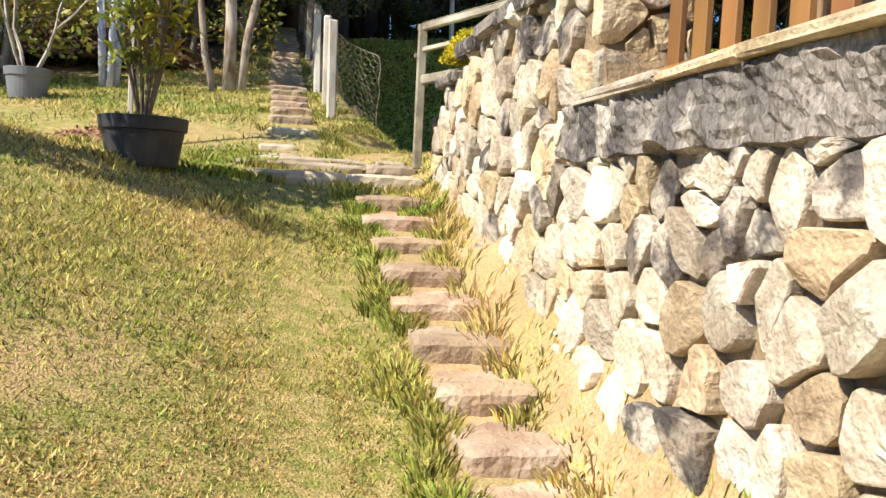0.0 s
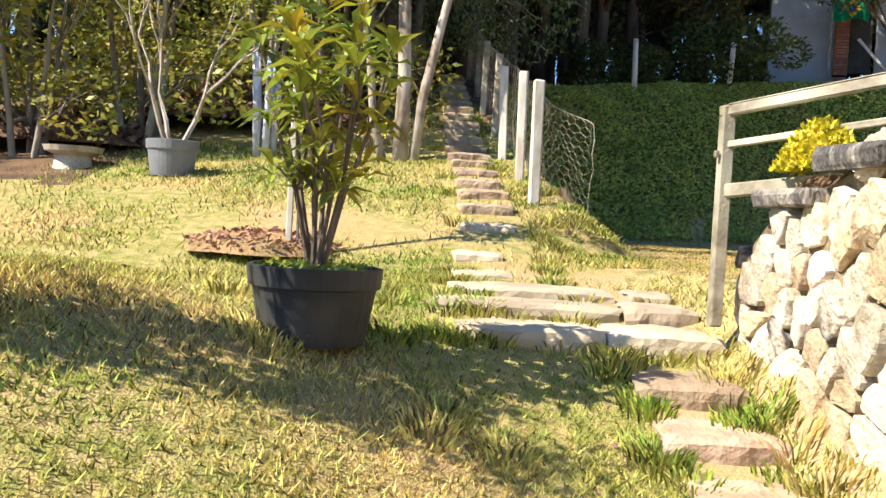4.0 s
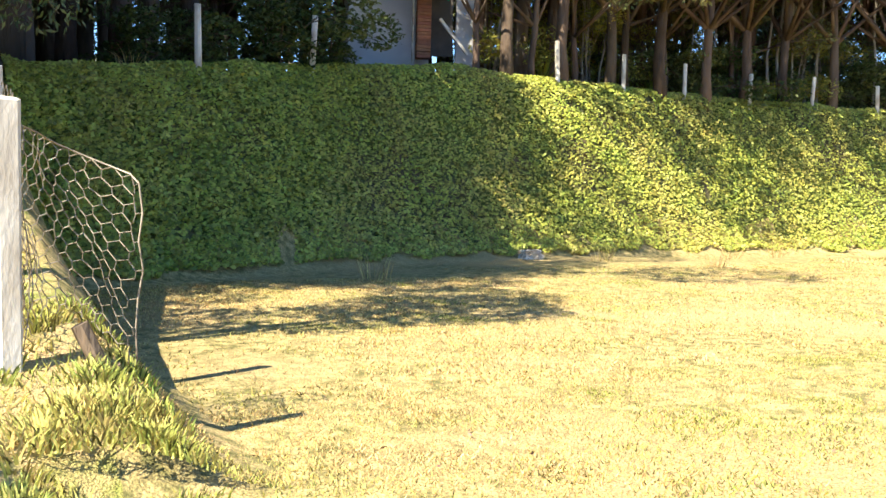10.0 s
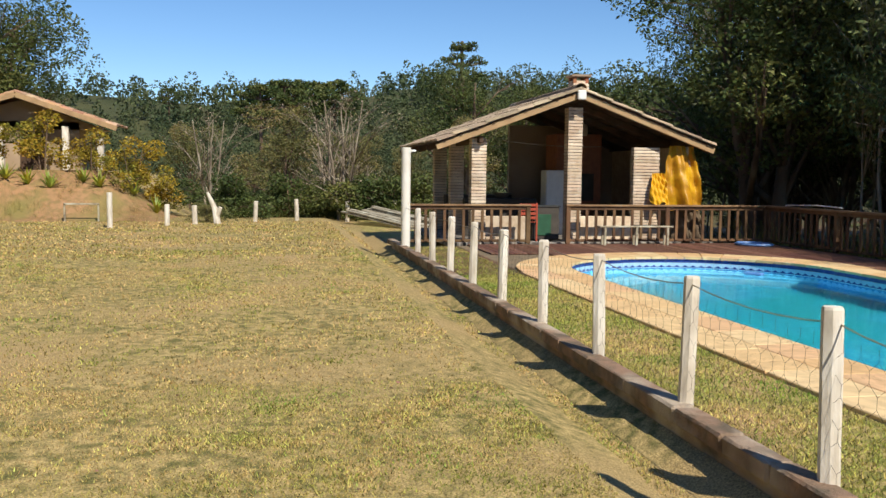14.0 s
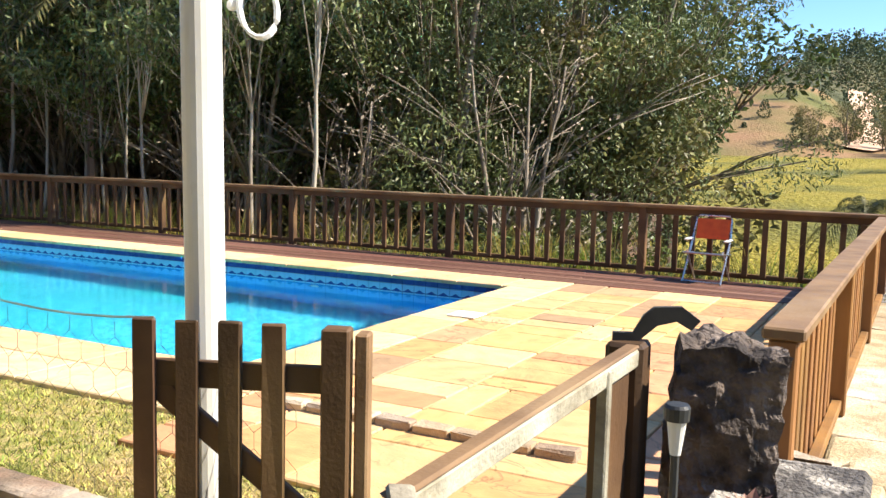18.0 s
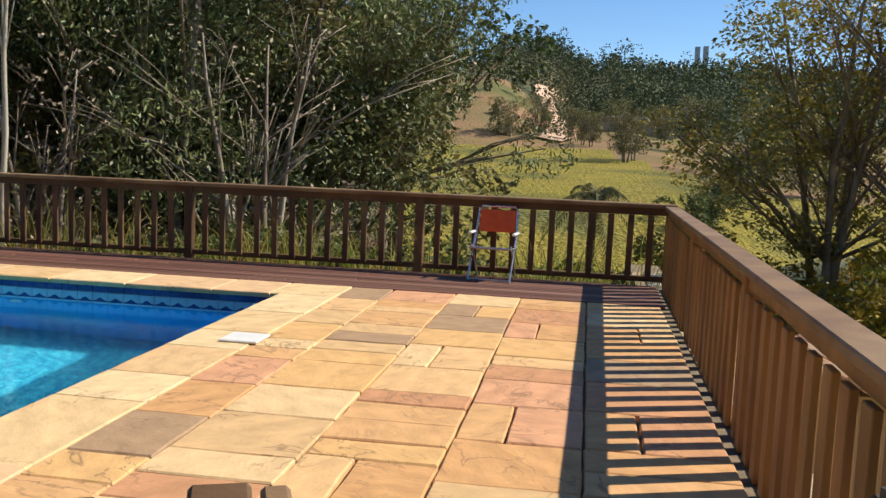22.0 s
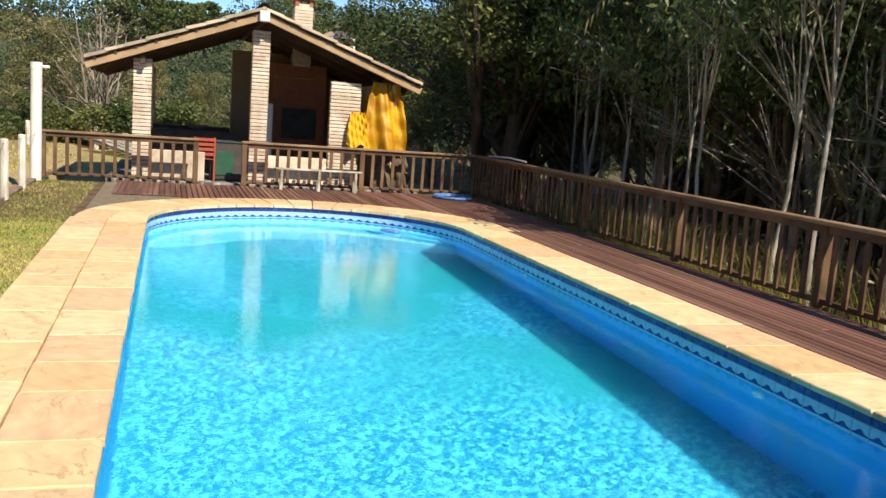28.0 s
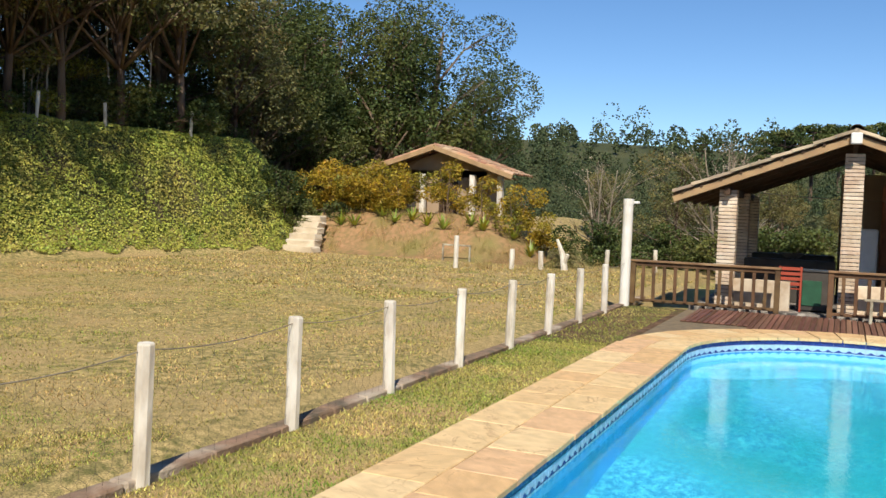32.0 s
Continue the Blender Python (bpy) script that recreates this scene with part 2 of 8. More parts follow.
IVY = surf("ivy_leaf", (0.28, 0.33, 0.05), (0.45, 0.46, 0.08), 1.4, 0.5, 0.0, 10, (0.42, 0.39, 0.08), 0.5, island=0.55, trans=0.25, spec=0.45)
STONE = surf("pale_fieldstone", (0.56, 0.49, 0.39), (0.40, 0.33, 0.24), 7.0, 0.9, 0.8, 45, (0.70, 0.64, 0.54), 2.6, vary=0.25, dist=0.016, grain=0.2)
STONE_OCHRE = surf("ochre_fieldstone", (0.51, 0.40, 0.25), (0.37, 0.28, 0.17), 7.0, 0.9, 0.8, 45, (0.62, 0.52, 0.37), 2.6, vary=0.25, dist=0.016, grain=0.2)
STONE_DARK = surf("black_stained_fieldstone", (0.50, 0.44, 0.36), (0.09, 0.08, 0.075), 6.0, 0.9, 0.9, 38, (0.30, 0.24, 0.18), 2.2, vary=0.25, dist=0.018, sharp=(0.42, 0.55), grain=0.25)
MORTAR = surf("wall_mortar", (0.30, 0.22, 0.13), (0.13, 0.10, 0.075), 6.0, 0.95, 0.9, 35, (0.42, 0.32, 0.19), 1.2, dist=0.02)
SILL = surf("weathered_concrete", (0.11, 0.10, 0.095), (0.46, 0.42, 0.37), 6.0, 0.9, 1.0, 55, (0.30, 0.27, 0.24), 2.2, dist=0.03, stretch=(1, 1, 0.4), sharp=(0.50, 0.62), grain=0.35)
CEMENT = surf("grey_cement", (0.40, 0.38, 0.35), (0.28, 0.26, 0.24), 3.5, 0.9, 0.5, 50, (0.48, 0.45, 0.41), 1.3)
STEP = surf("old_stone_step", (0.46, 0.33, 0.22), (0.34, 0.24, 0.17), 7.0, 0.92, 1.0, 45, (0.52, 0.42, 0.31), 2.5, vary=0.2, dist=0.012)
SLAB = surf("path_slab", (0.46, 0.38, 0.27), (0.55, 0.47, 0.35), 3.0, 0.9, 0.6, 60, (0.35, 0.28, 0.2), 1.5, vary=0.15)


def flag_material(name, tones, vein):
    """Sandstone: a tone for each slab, cloudy variation and thin dark veins that run their own way in each slab."""
    m = bpy.data.materials.new(name)
    m.use_nodes = True
    n, l = m.node_tree.nodes, m.node_tree.links
    bs = n["Principled BSDF"]
    geo = n.new("ShaderNodeNewGeometry")
    oi = n.new("ShaderNodeObjectInfo")
    tone = n.new("ShaderNodeValToRGB")
    tone.color_ramp.interpolation = "CONSTANT"
    el = tone.color_ramp.elements
    el[0].color = (*tones[0], 1)
    el[1].position = 1 / len(tones)
    el[1].color = (*tones[1], 1)
    for i in range(2, len(tones)):
        e = el.new(i / len(tones))
        e.color = (*tones[i], 1)
    l.new(oi.outputs["Random"], tone.inputs[0])
    turn = n.new("ShaderNodeVectorRotate")
    turn.rotation_type = "Z_AXIS"
    ang = n.new("ShaderNodeMath")
    ang.operation = "MULTIPLY"
    ang.inputs[1].default_value = 37.0
    l.new(oi.outputs["Random"], ang.inputs[0])
    l.new(geo.outputs["Position"], turn.inputs["Vector"])
    l.new(ang.outputs[0], turn.inputs["Angle"])
    mp = n.new("ShaderNodeMapping")
    mp.inputs["Scale"].default_value = (1.0, 1.7, 1.0)
    l.new(turn.outputs[0], mp.inputs[0])

    def tex(scale, detail, src, dist=0.0):
        t = n.new("ShaderNodeTexNoise")
        t.inputs["Scale"].default_value = scale
        t.inputs["Detail"].default_value = detail
        t.inputs["Distortion"].default_value = dist
        l.new(src, t.inputs["Vector"])
        return t.outputs["Fac"]

    def span(src, lo, hi, a, b):
        r = n.new("ShaderNodeMapRange")
        for k, v in (("From Min", lo), ("From Max", hi), ("To Min", a), ("To Max", b)):
            r.inputs[k].default_value = v
        l.new(src, r.inputs["Value"])
        return r.outputs[0]

    cloud = n.new("ShaderNodeHueSaturation")
    l.new(span(tex(5.0, 6.0, mp.outputs[0], 0.3), 0.3, 0.7, 0.84, 1.14), cloud.inputs["Value"])
    l.new(tone.outputs[0], cloud.inputs["Color"])
    # a vein where a distorted noise crosses its middle
    v = tex(2.6, 7.0, mp.outputs[0], 0.9)
    d = n.new("ShaderNodeMath")
    d.operation = "SUBTRACT"
    d.inputs[1].default_value = 0.5
    l.new(v, d.inputs[0])
    ab = n.new("ShaderNodeMath")
    ab.operation = "ABSOLUTE"
    l.new(d.outputs[0], ab.inputs[0])
    line = span(ab.outputs[0], 0.0, 0.02, 1.0, 0.0)
    some = span(tex(1.7, 2.0, geo.outputs["Position"]), 0.46, 0.6, 0.0, 0.7)
    both = n.new("ShaderNodeMath")
    both.operation = "MULTIPLY"
    l.new(line, both.inputs[0])
    l.new(some, both.inputs[1])
    mx = n.new("ShaderNodeMix")
    mx.data_type = "RGBA"
    l.new(both.outputs[0], mx.inputs[0])
    l.new(cloud.outputs[0], mx.inputs[6])
    mx.inputs[7].default_value = (*vein, 1)
    l.new(mx.outputs[2], bs.inputs["Base Color"])
    l.new(span(tex(6.0, 4.0, geo.outputs["Position"]), 0.3, 0.7, 0.62, 0.88), bs.inputs["Roughness"])
    bs.inputs["Specular IOR Level"].default_value = 0.3
    bp = n.new("ShaderNodeBump")
    bp.inputs["Strength"].default_value = 0.5
    bp.inputs["Distance"].default_value = 0.006
    l.new(tex(26.0, 6.0, mp.outputs[0], 0.5), bp.inputs["Height"])
    l.new(bp.outputs[0], bs.inputs["Normal"])
    return m


PAVE = flag_material("sandstone_paving", ((0.64, 0.37, 0.165), (0.70, 0.44, 0.21), (0.55, 0.28, 0.14), (0.63, 0.41, 0.20), (0.72, 0.50, 0.26), (0.60, 0.33, 0.14), (0.40, 0.26, 0.15), (0.68, 0.41, 0.17), (0.63, 0.33, 0.18)), (0.20, 0.12, 0.07))
COPING = flag_material("pale_coping_stone", ((0.70, 0.49, 0.25), (0.75, 0.56, 0.31), (0.67, 0.44, 0.22), (0.73, 0.53, 0.28), (0.69, 0.45, 0.25)), (0.38, 0.23, 0.12))
GROUT = surf("grout", (0.24, 0.18, 0.11), (0.16, 0.13, 0.09), 8, 0.95, 0.4, 60)
DECK = surf("deck_plank_wood", (0.185, 0.088, 0.06), (0.125, 0.06, 0.044), 5, 0.6, 0.5, 70, (0.23, 0.12, 0.085), 1.2, vary=0.28, stretch=(0.12, 3, 1), dist=0.004)
RAIL = surf("brown_rail_wood", (0.13, 0.07, 0.035), (0.085, 0.047, 0.026), 4, 0.6, 0.5, 60, (0.19, 0.115, 0.055), 1.6, vary=0.2, stretch=(1, 1, 1), dist=0.004)
CAP = surf("worn_cap_wood", (0.27, 0.165, 0.085), (0.17, 0.10, 0.055), 3.5, 0.6, 0.5, 60, (0.33, 0.22, 0.12), 1.3, dist=0.004)
# Same wood as the other rails; its sunlit orange is put into the colour.
SUNLIT_RAIL = surf("sunlit_rail_wood", (0.35, 0.175, 0.06), (0.25, 0.12, 0.043), 5, 0.55, 0.4, 60, (0.20, 0.10, 0.04), 1.8, vary=0.15, stretch=(1, 1, 0.25))
GREYWOOD = surf("lichened_wood", (0.40, 0.36, 0.27), (0.20, 0.17, 0.12), 12, 0.85, 0.7, 70, (0.52, 0.50, 0.40), 3, vary=0.12)
WHITEPOST = surf("whitewashed_post", (0.72, 0.67, 0.58), (0.50, 0.44, 0.36), 9, 0.85, 0.5, 60, (0.78, 0.75, 0.68), 3, vary=0.1, stretch=(1, 1, 0.4))
WHITEPIPE = surf("white_pipe", (0.78, 0.77, 0.72), (0.68, 0.66, 0.60), 3, 0.35, 0.05, 60, (0.80, 0.79, 0.75), 1.5)
BARK = surf("grey_bark", (0.26, 0.21, 0.16), (0.14, 0.11, 0.085), 7, 0.95, 0.9, 30, (0.38, 0.33, 0.26), 2.5, vary=0.15, stretch=(1, 1, 0.35), dist=0.02)
SLIMBARK = surf("pale_slim_bark", (0.37, 0.32, 0.25), (0.24, 0.20, 0.155), 5, 0.9, 0.6, 30, (0.43, 0.39, 0.32), 1.8, vary=0.2, stretch=(1, 1, 0.35), dist=0.01)
DARKBARK = surf("brown_bark", (0.15, 0.10, 0.07), (0.08, 0.055, 0.04), 6, 0.95, 0.9, 24, (0.22, 0.16, 0.11), 1.5, vary=0.3, stretch=(1, 1, 0.3), dist=0.03)
LEAF = surf("dark_leaf", (0.05, 0.076, 0.022), (0.09, 0.118, 0.032), 0.5, 0.55, 0.0, 10, (0.14, 0.15, 0.042), 0.3, island=0.5, trans=0.2, spec=0.25)
LEAF_EUC = surf("eucalyptus_leaf", (0.10, 0.14, 0.052), (0.17, 0.205, 0.07), 0.4, 0.5, 0.0, 10, (0.15, 0.165, 0.058), 0.25, island=0.6, trans=0.15, spec=0.45)
LEAF_YEL = surf("yellow_green_leaf", (0.29, 0.34, 0.05), (0.16, 0.23, 0.04), 4, 0.45, 0.0, 10, (0.44, 0.36, 0.03), 2.0, island=0.4, trans=0.3, spec=0.45)
LEAF_LAWN = surf("lawn_tree_leaf", (0.32, 0.32, 0.06), (0.19, 0.24, 0.045), 3, 0.5, 0.0, 10, (0.44, 0.34, 0.06), 1.5, island=0.45, trans=0.3, spec=0.4)
LEAF_BRIGHT = surf("bright_yellow_flower", (0.66, 0.54, 0.03), (0.48, 0.45, 0.03), 9, 0.55, 0.0, 10, island=0.3, trans=0.3)
LEAF_GOLD = surf("golden_leaf", (0.46, 0.30, 0.03), (0.30, 0.24, 0.03), 1.2, 0.5, 0.0, 10, (0.16, 0.18, 0.03), 0.7, island=0.4, trans=0.25)
LEAF_OLIVE = surf("olive_leaf", (0.17, 0.16, 0.055), (0.11, 0.12, 0.04), 0.6, 0.55, 0.0, 10, (0.23, 0.19, 0.07), 0.4, island=0.45, trans=0.2)
LEAF_AUTUMN = surf("olive_gold_leaf", (0.27, 0.25, 0.06), (0.42, 0.30, 0.05), 0.8, 0.55, 0.0, 10, (0.19, 0.20, 0.06), 0.4, island=0.45, trans=0.25)
# Leaf green tinted slightly blue: distance haze put into the colour.
LEAF_FAR = surf("far_wood_leaf", (0.050, 0.075, 0.032), (0.085, 0.105, 0.042), 0.05, 0.7, 0.0, 10, (0.11, 0.115, 0.05), 0.02, island=0.4, trans=0.15)
TWIG = surf("dry_twig", (0.26, 0.2, 0.14), (0.35, 0.29, 0.22), 3, 0.9, 0.0, 10, island=0.3)
TARP_DARK = surf("golden_tarp", (0.50, 0.25, 0.012), (0.36, 0.17, 0.01), 3, 0.45, 0.4, 9, (0.62, 0.36, 0.015), 2.0, dist=0.03)
PLASTIC = surf("black_plastic", (0.028, 0.03, 0.034), (0.05, 0.052, 0.055), 6, 0.5, 0.2, 60, (0.08, 0.078, 0.07), 2)
GREYPLASTIC = surf("grey_plastic", (0.22, 0.23, 0.25), (0.16, 0.17, 0.19), 4, 0.5, 0.2, 60)
BRICK = surf("painted_brick", (0.62, 0.50, 0.38), (0.52, 0.39, 0.28), 9, 0.85, 0.6, 60, (0.70, 0.60, 0.48), 2, vary=0.16)
REDBRICK = surf("red_brick", (0.36, 0.15, 0.08), (0.28, 0.12, 0.07), 9, 0.9, 0.6, 60, vary=0.2)
PLASTER = surf("stained_plaster", (0.46, 0.45, 0.44), (0.34, 0.33, 0.33), 1.6, 0.9, 0.4, 40, (0.55, 0.53, 0.50), 0.8)
HOUSEWALL = surf("tan_plaster", (0.42, 0.32, 0.22), (0.36, 0.27, 0.19), 1.2, 0.9, 0.3, 40)
TILE = surf("clay_roof_tile", (0.44, 0.24, 0.14), (0.34, 0.20, 0.13), 3, 0.9, 0.6, 40, (0.50, 0.38, 0.26), 0.9, vary=0.25)
OLDTILE = surf("weathered_roof_tile", (0.42, 0.32, 0.22), (0.28, 0.22, 0.16), 3, 0.95, 0.6, 40, (0.52, 0.42, 0.30), 0.9, vary=0.3)
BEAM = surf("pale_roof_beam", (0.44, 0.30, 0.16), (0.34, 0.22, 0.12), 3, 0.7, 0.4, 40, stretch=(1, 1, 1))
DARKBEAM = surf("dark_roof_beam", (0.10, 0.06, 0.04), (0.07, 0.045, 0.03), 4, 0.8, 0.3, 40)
LINER = surf("blue_pool_liner", (0.01, 0.36, 0.80), (0.02, 0.42, 0.84), 2.5, 0.5, 0.0, 40, (0.04, 0.36, 0.62), 0.9)
STEPLINER = surf("pale_step_liner", (0.10, 0.50, 0.72), (0.16, 0.58, 0.78), 5.0, 0.5, 0.0, 40)
# The mottling puts the water's ripple light into the floor colour.
LINER_FLOOR = surf("ripple_lit_floor_liner", (0.008, 0.25, 0.45), (0.10, 0.53, 0.67), 21.0, 0.5, 0.0, 40, (0.02, 0.33, 0.40), 0.45, sharp=(0.44, 0.60), grain=0.25)
NAVY = surf("navy_band_tile", (0.030, 0.055, 0.25), (0.045, 0.08, 0.32), 6, 0.25, 0.0, 40, vary=0.15)
PALEBLUE = surf("pale_blue_tile", (0.38, 0.57, 0.77), (0.46, 0.64, 0.83), 6, 0.25, 0.0, 40, vary=0.1)
YELLOW = surf("yellow_tarp", (0.72, 0.40, 0.015), (0.62, 0.33, 0.01), 2.5, 0.45, 0.3, 12, dist=0.02)
ORANGE = surf("orange_webbing", (0.72, 0.13, 0.035), (0.62, 0.10, 0.03), 12, 0.6, 0.3, 150)
ALU = surf("aluminium_tube", (0.70, 0.70, 0.70), (0.6, 0.6, 0.6), 8, 0.3, 0.0, 60, metal=0.9)
WHITEPLASTIC = surf("white_plastic", (0.80, 0.80, 0.78), (0.74, 0.74, 0.72), 8, 0.4, 0.0, 60)
ROCK = surf("dark_boulder", (0.15, 0.115, 0.095), (0.05, 0.04, 0.036), 9, 0.92, 1.0, 30, (0.24, 0.19, 0.16), 5.0, dist=0.06, sharp=(0.40, 0.6))
NETWIRE = surf("dark_netting_wire", (0.12, 0.10, 0.08), (0.08, 0.065, 0.05), 9, 0.6, 0.0, 60, metal=0.2)
WIRE = surf("rusty_wire", (0.33, 0.29, 0.22), (0.22, 0.18, 0.13), 9, 0.6, 0.0, 60, metal=0.3)
REDPAINT = surf("red_painted_wood", (0.40, 0.075, 0.04), (0.32, 0.06, 0.035), 5, 0.5, 0.2, 60)
# For dark counters, and for openings whose unlit inside is put into colour.
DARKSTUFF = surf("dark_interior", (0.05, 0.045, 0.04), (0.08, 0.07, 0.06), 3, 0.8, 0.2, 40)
GREENCLOTH = surf("green_cloth", (0.0, 0.26, 0.13), (0.0, 0.20, 0.10), 4, 0.8, 0.2, 80, trans=0.3)
FLAGYELLOW = surf("yellow_cloth", (0.70, 0.55, 0.02), (0.62, 0.48, 0.02), 4, 0.8, 0.2, 80, trans=0.3)
FLAGBLUE = surf("blue_cloth", (0.02, 0.05, 0.25), (0.02, 0.04, 0.2), 4, 0.8, 0.2, 80)
KERB = surf("mossy_kerb", (0.33, 0.21, 0.14), (0.15, 0.12, 0.085), 5, 0.95, 0.8, 40, (0.48, 0.40, 0.31), 1.6, dist=0.015)
HOSE = surf("blue_hose", (0.10, 0.22, 0.50), (0.14, 0.28, 0.58), 9, 0.4, 0.0, 60)
ROAD = surf("dirt_road", (0.62, 0.42, 0.29), (0.54, 0.36, 0.24), 0.3, 0.95, 0.5, 4)
WHITESTONE = surf("whitewashed_steps", (0.66, 0.57, 0.43), (0.52, 0.43, 0.31), 2, 0.9, 0.6, 30)


def water_material():
    m = bpy.data.materials.new("pool_water")
    m.use_nodes = True
    n, l = m.node_tree.nodes, m.node_tree.links
    bs = n["Principled BSDF"]
    bs.inputs["Base Color"].default_value = (0.58, 0.92, 0.98, 1)
    bs.inputs["Roughness"].default_value = 0.0
    bs.inputs["IOR"].default_value = 1.33
    bs.inputs["Transmission Weight"].default_value = 1.0
    geo = n.new("ShaderNodeNewGeometry")
    t1 = n.new("ShaderNodeTexNoise")
    t1.inputs["Scale"].default_value = 16.0
    t1.inputs["Detail"].default_value = 2.0
    t1.inputs["Distortion"].default_value = 0.8
    l.new(geo.outputs["Position"], t1.inputs["Vector"])
    b = n.new("ShaderNodeBump")
    b.inputs["Strength"].default_value = 0.35
    b.inputs["Distance"].default_value = 0.0045
    l.new(t1.outputs["Fac"], b.inputs["Height"])
    l.new(b.outputs[0], bs.inputs["Normal"])
    return m


WATER = water_material()


# ---- the lie of the land ----
def lerp_table(v, table):
    if v <= table[0][0]:
        return table[0][1]
    for (a, p), (b, q) in zip(table, table[1:]):
        if v <= b:
            return p + (q - p) * (v - a) / (b - a)
    return table[-1][1]


def smooth(v, a, b):
    k = min(1.0, max(0.0, (v - a) / (b - a)))
    return k * k * (3 - 2 * k)


SLOPE = [(-60, -14), (-20, -7.0), (-5, -3.4), (-1, -2.42), (2.8, -1.53), (7.0, -0.38), (8.4, -0.24), (10.2, 0.28), (13.2, 0.92), (20, 2.9), (25, 4.5), (45, 6.0), (120, 9.0)]
BANK_FOOT = [(1.5, 17.0), (3.6, 18.6), (8, 21.0), (13, 22.6), (20, 23.0), (26, 22.3), (33, 20.6), (36, 20.6), (60, 24)]
FIELD_Z = -0.17


def far_hills(x, y):
    r = math.hypot(x - 10, y)
    base = smooth(r, 70, 320) * 20 + smooth(r, 250, 900) * 25
    east = smooth(x, 60, 150) * 4 * smooth(y, -60, 0) + 13 * smooth(x, 90, 200) * smooth(y, 6, -40)
    wav = noise.noise(Vector((x * 0.008, y * 0.008, 0.3))) * 12 * smooth(r, 60, 200)
    return base + wav + east


def land(x, y):
    side = max(0.0, 0.75 - x)
    w = lerp_table(y, SLOPE) - 0.06 * min(7.0, side) + (0.31 * min(2.2, side) + 0.03 * min(4.0, side)) * smooth(y, 8.0, 5.2) * smooth(y, -2.0, 2.0)
    w -= 0.10 * max(0.0, -8 - x) * smooth(y, 18, 4)
    foot = lerp_table(x, BANK_FOOT)
    up = lerp_table(x, [(1.5, 2.7), (6, 3.5), (12, 4.3), (20, 4.35)]) * smooth(y, foot - 0.2, foot + 2.3) + 0.05 * max(0.0, y - foot - 2.0)
    up *= smooth(x, 38.5, 33.5)
    e = FIELD_Z + up
    # mound under the far house
    e = max(e, FIELD_Z + 1.75 * smooth(x, 34.2, 37.4) * smooth(y, 10.5, 13.5) * smooth(y, 24, 21))
    # red earth mound behind the pavilion
    ground_rise = 2.1 * smooth(x, 31.5, 36.5) * smooth(y, -3.4, -6.0) * smooth(x, 60, 45)
    # ground beyond the field
    if x > 30:
        e -= smooth(x, 36.0, 70) * 5.0 * smooth(y, 13, 6) + smooth(x, 48, 90) * 5.0 * smooth(y, 6, 13)
    if y < 4.0:
        drop = smooth(y, -5.2, -7.0)
        e = -0.30 - 1.3 * drop + lerp_table(-y - 14 * smooth(x, 0.0, -12.0) * smooth(y, -8, -20), [(7, 0), (13, -1.5), (23, -1.6), (35, 0.9), (80, 3.3), (100, 4.6), (150, 9.6), (250, 24), (420, 40)])
        e += 6.5 * smooth(x, 5, 17) * smooth(y, -88, -112)
        if x > 27.5:
            e = min(e, -0.17 - 0.02 * (x - 27.5)) + 0.9 * smooth(x, 26, 33) * smooth(y, -6, 0)
    e += ground_rise
    k = smooth(x, 1.55, 2.15) if y < 6.4 else smooth(x, 1.15, 1.5 + 0.09 * max(0.0, y - 8))
    if 6.4 <= y < 8.2:
        k = smooth(x, 1.66, 2.05)
    if y > 9.5:
        k = smooth(x, 1.55, 2.3)
    k = max(k, smooth(y, -5.0, -10.0))
    z = w + (e - w) * k
    if -6.5 < y < 5 and x > 1.75:
        z = min(z, -0.30)
    if 2.85 < y <= 4.02 and 3.0 < x < 21.5:
        z = -0.03
    if 4.02 < y < 4.4 and x > 2.2 and x < 27:
        z = FIELD_Z
    if 5.0 < x < 19.0 and -3.2 < y < 2.7:
        z = -2.6
    r = math.hypot(x - 10, y - 5)
    z += far_hills(x, y) * smooth(r, 60, 110) * (smooth(y, -60, -10) if x < 40 else 1.0)
    if -40 < x < 45 and y > -40:
        z += 0.02 * noise.noise(Vector((x * 1.7, y * 1.7, 0))) * (1 if not (2.85 < y < 4.4) else 0.3)
    return z


def axis(core, step, far_out):
    lo, hi = core
    vals = list(np.arange(lo, hi + 1e-6, step))
    d, v = step, hi
    while v < far_out:
        d *= 1.22
        v += d
        vals.append(v)
    d, v = step, lo
    while v > -far_out:
        d *= 1.22
        v -= d
        vals.insert(0, v)
    return vals


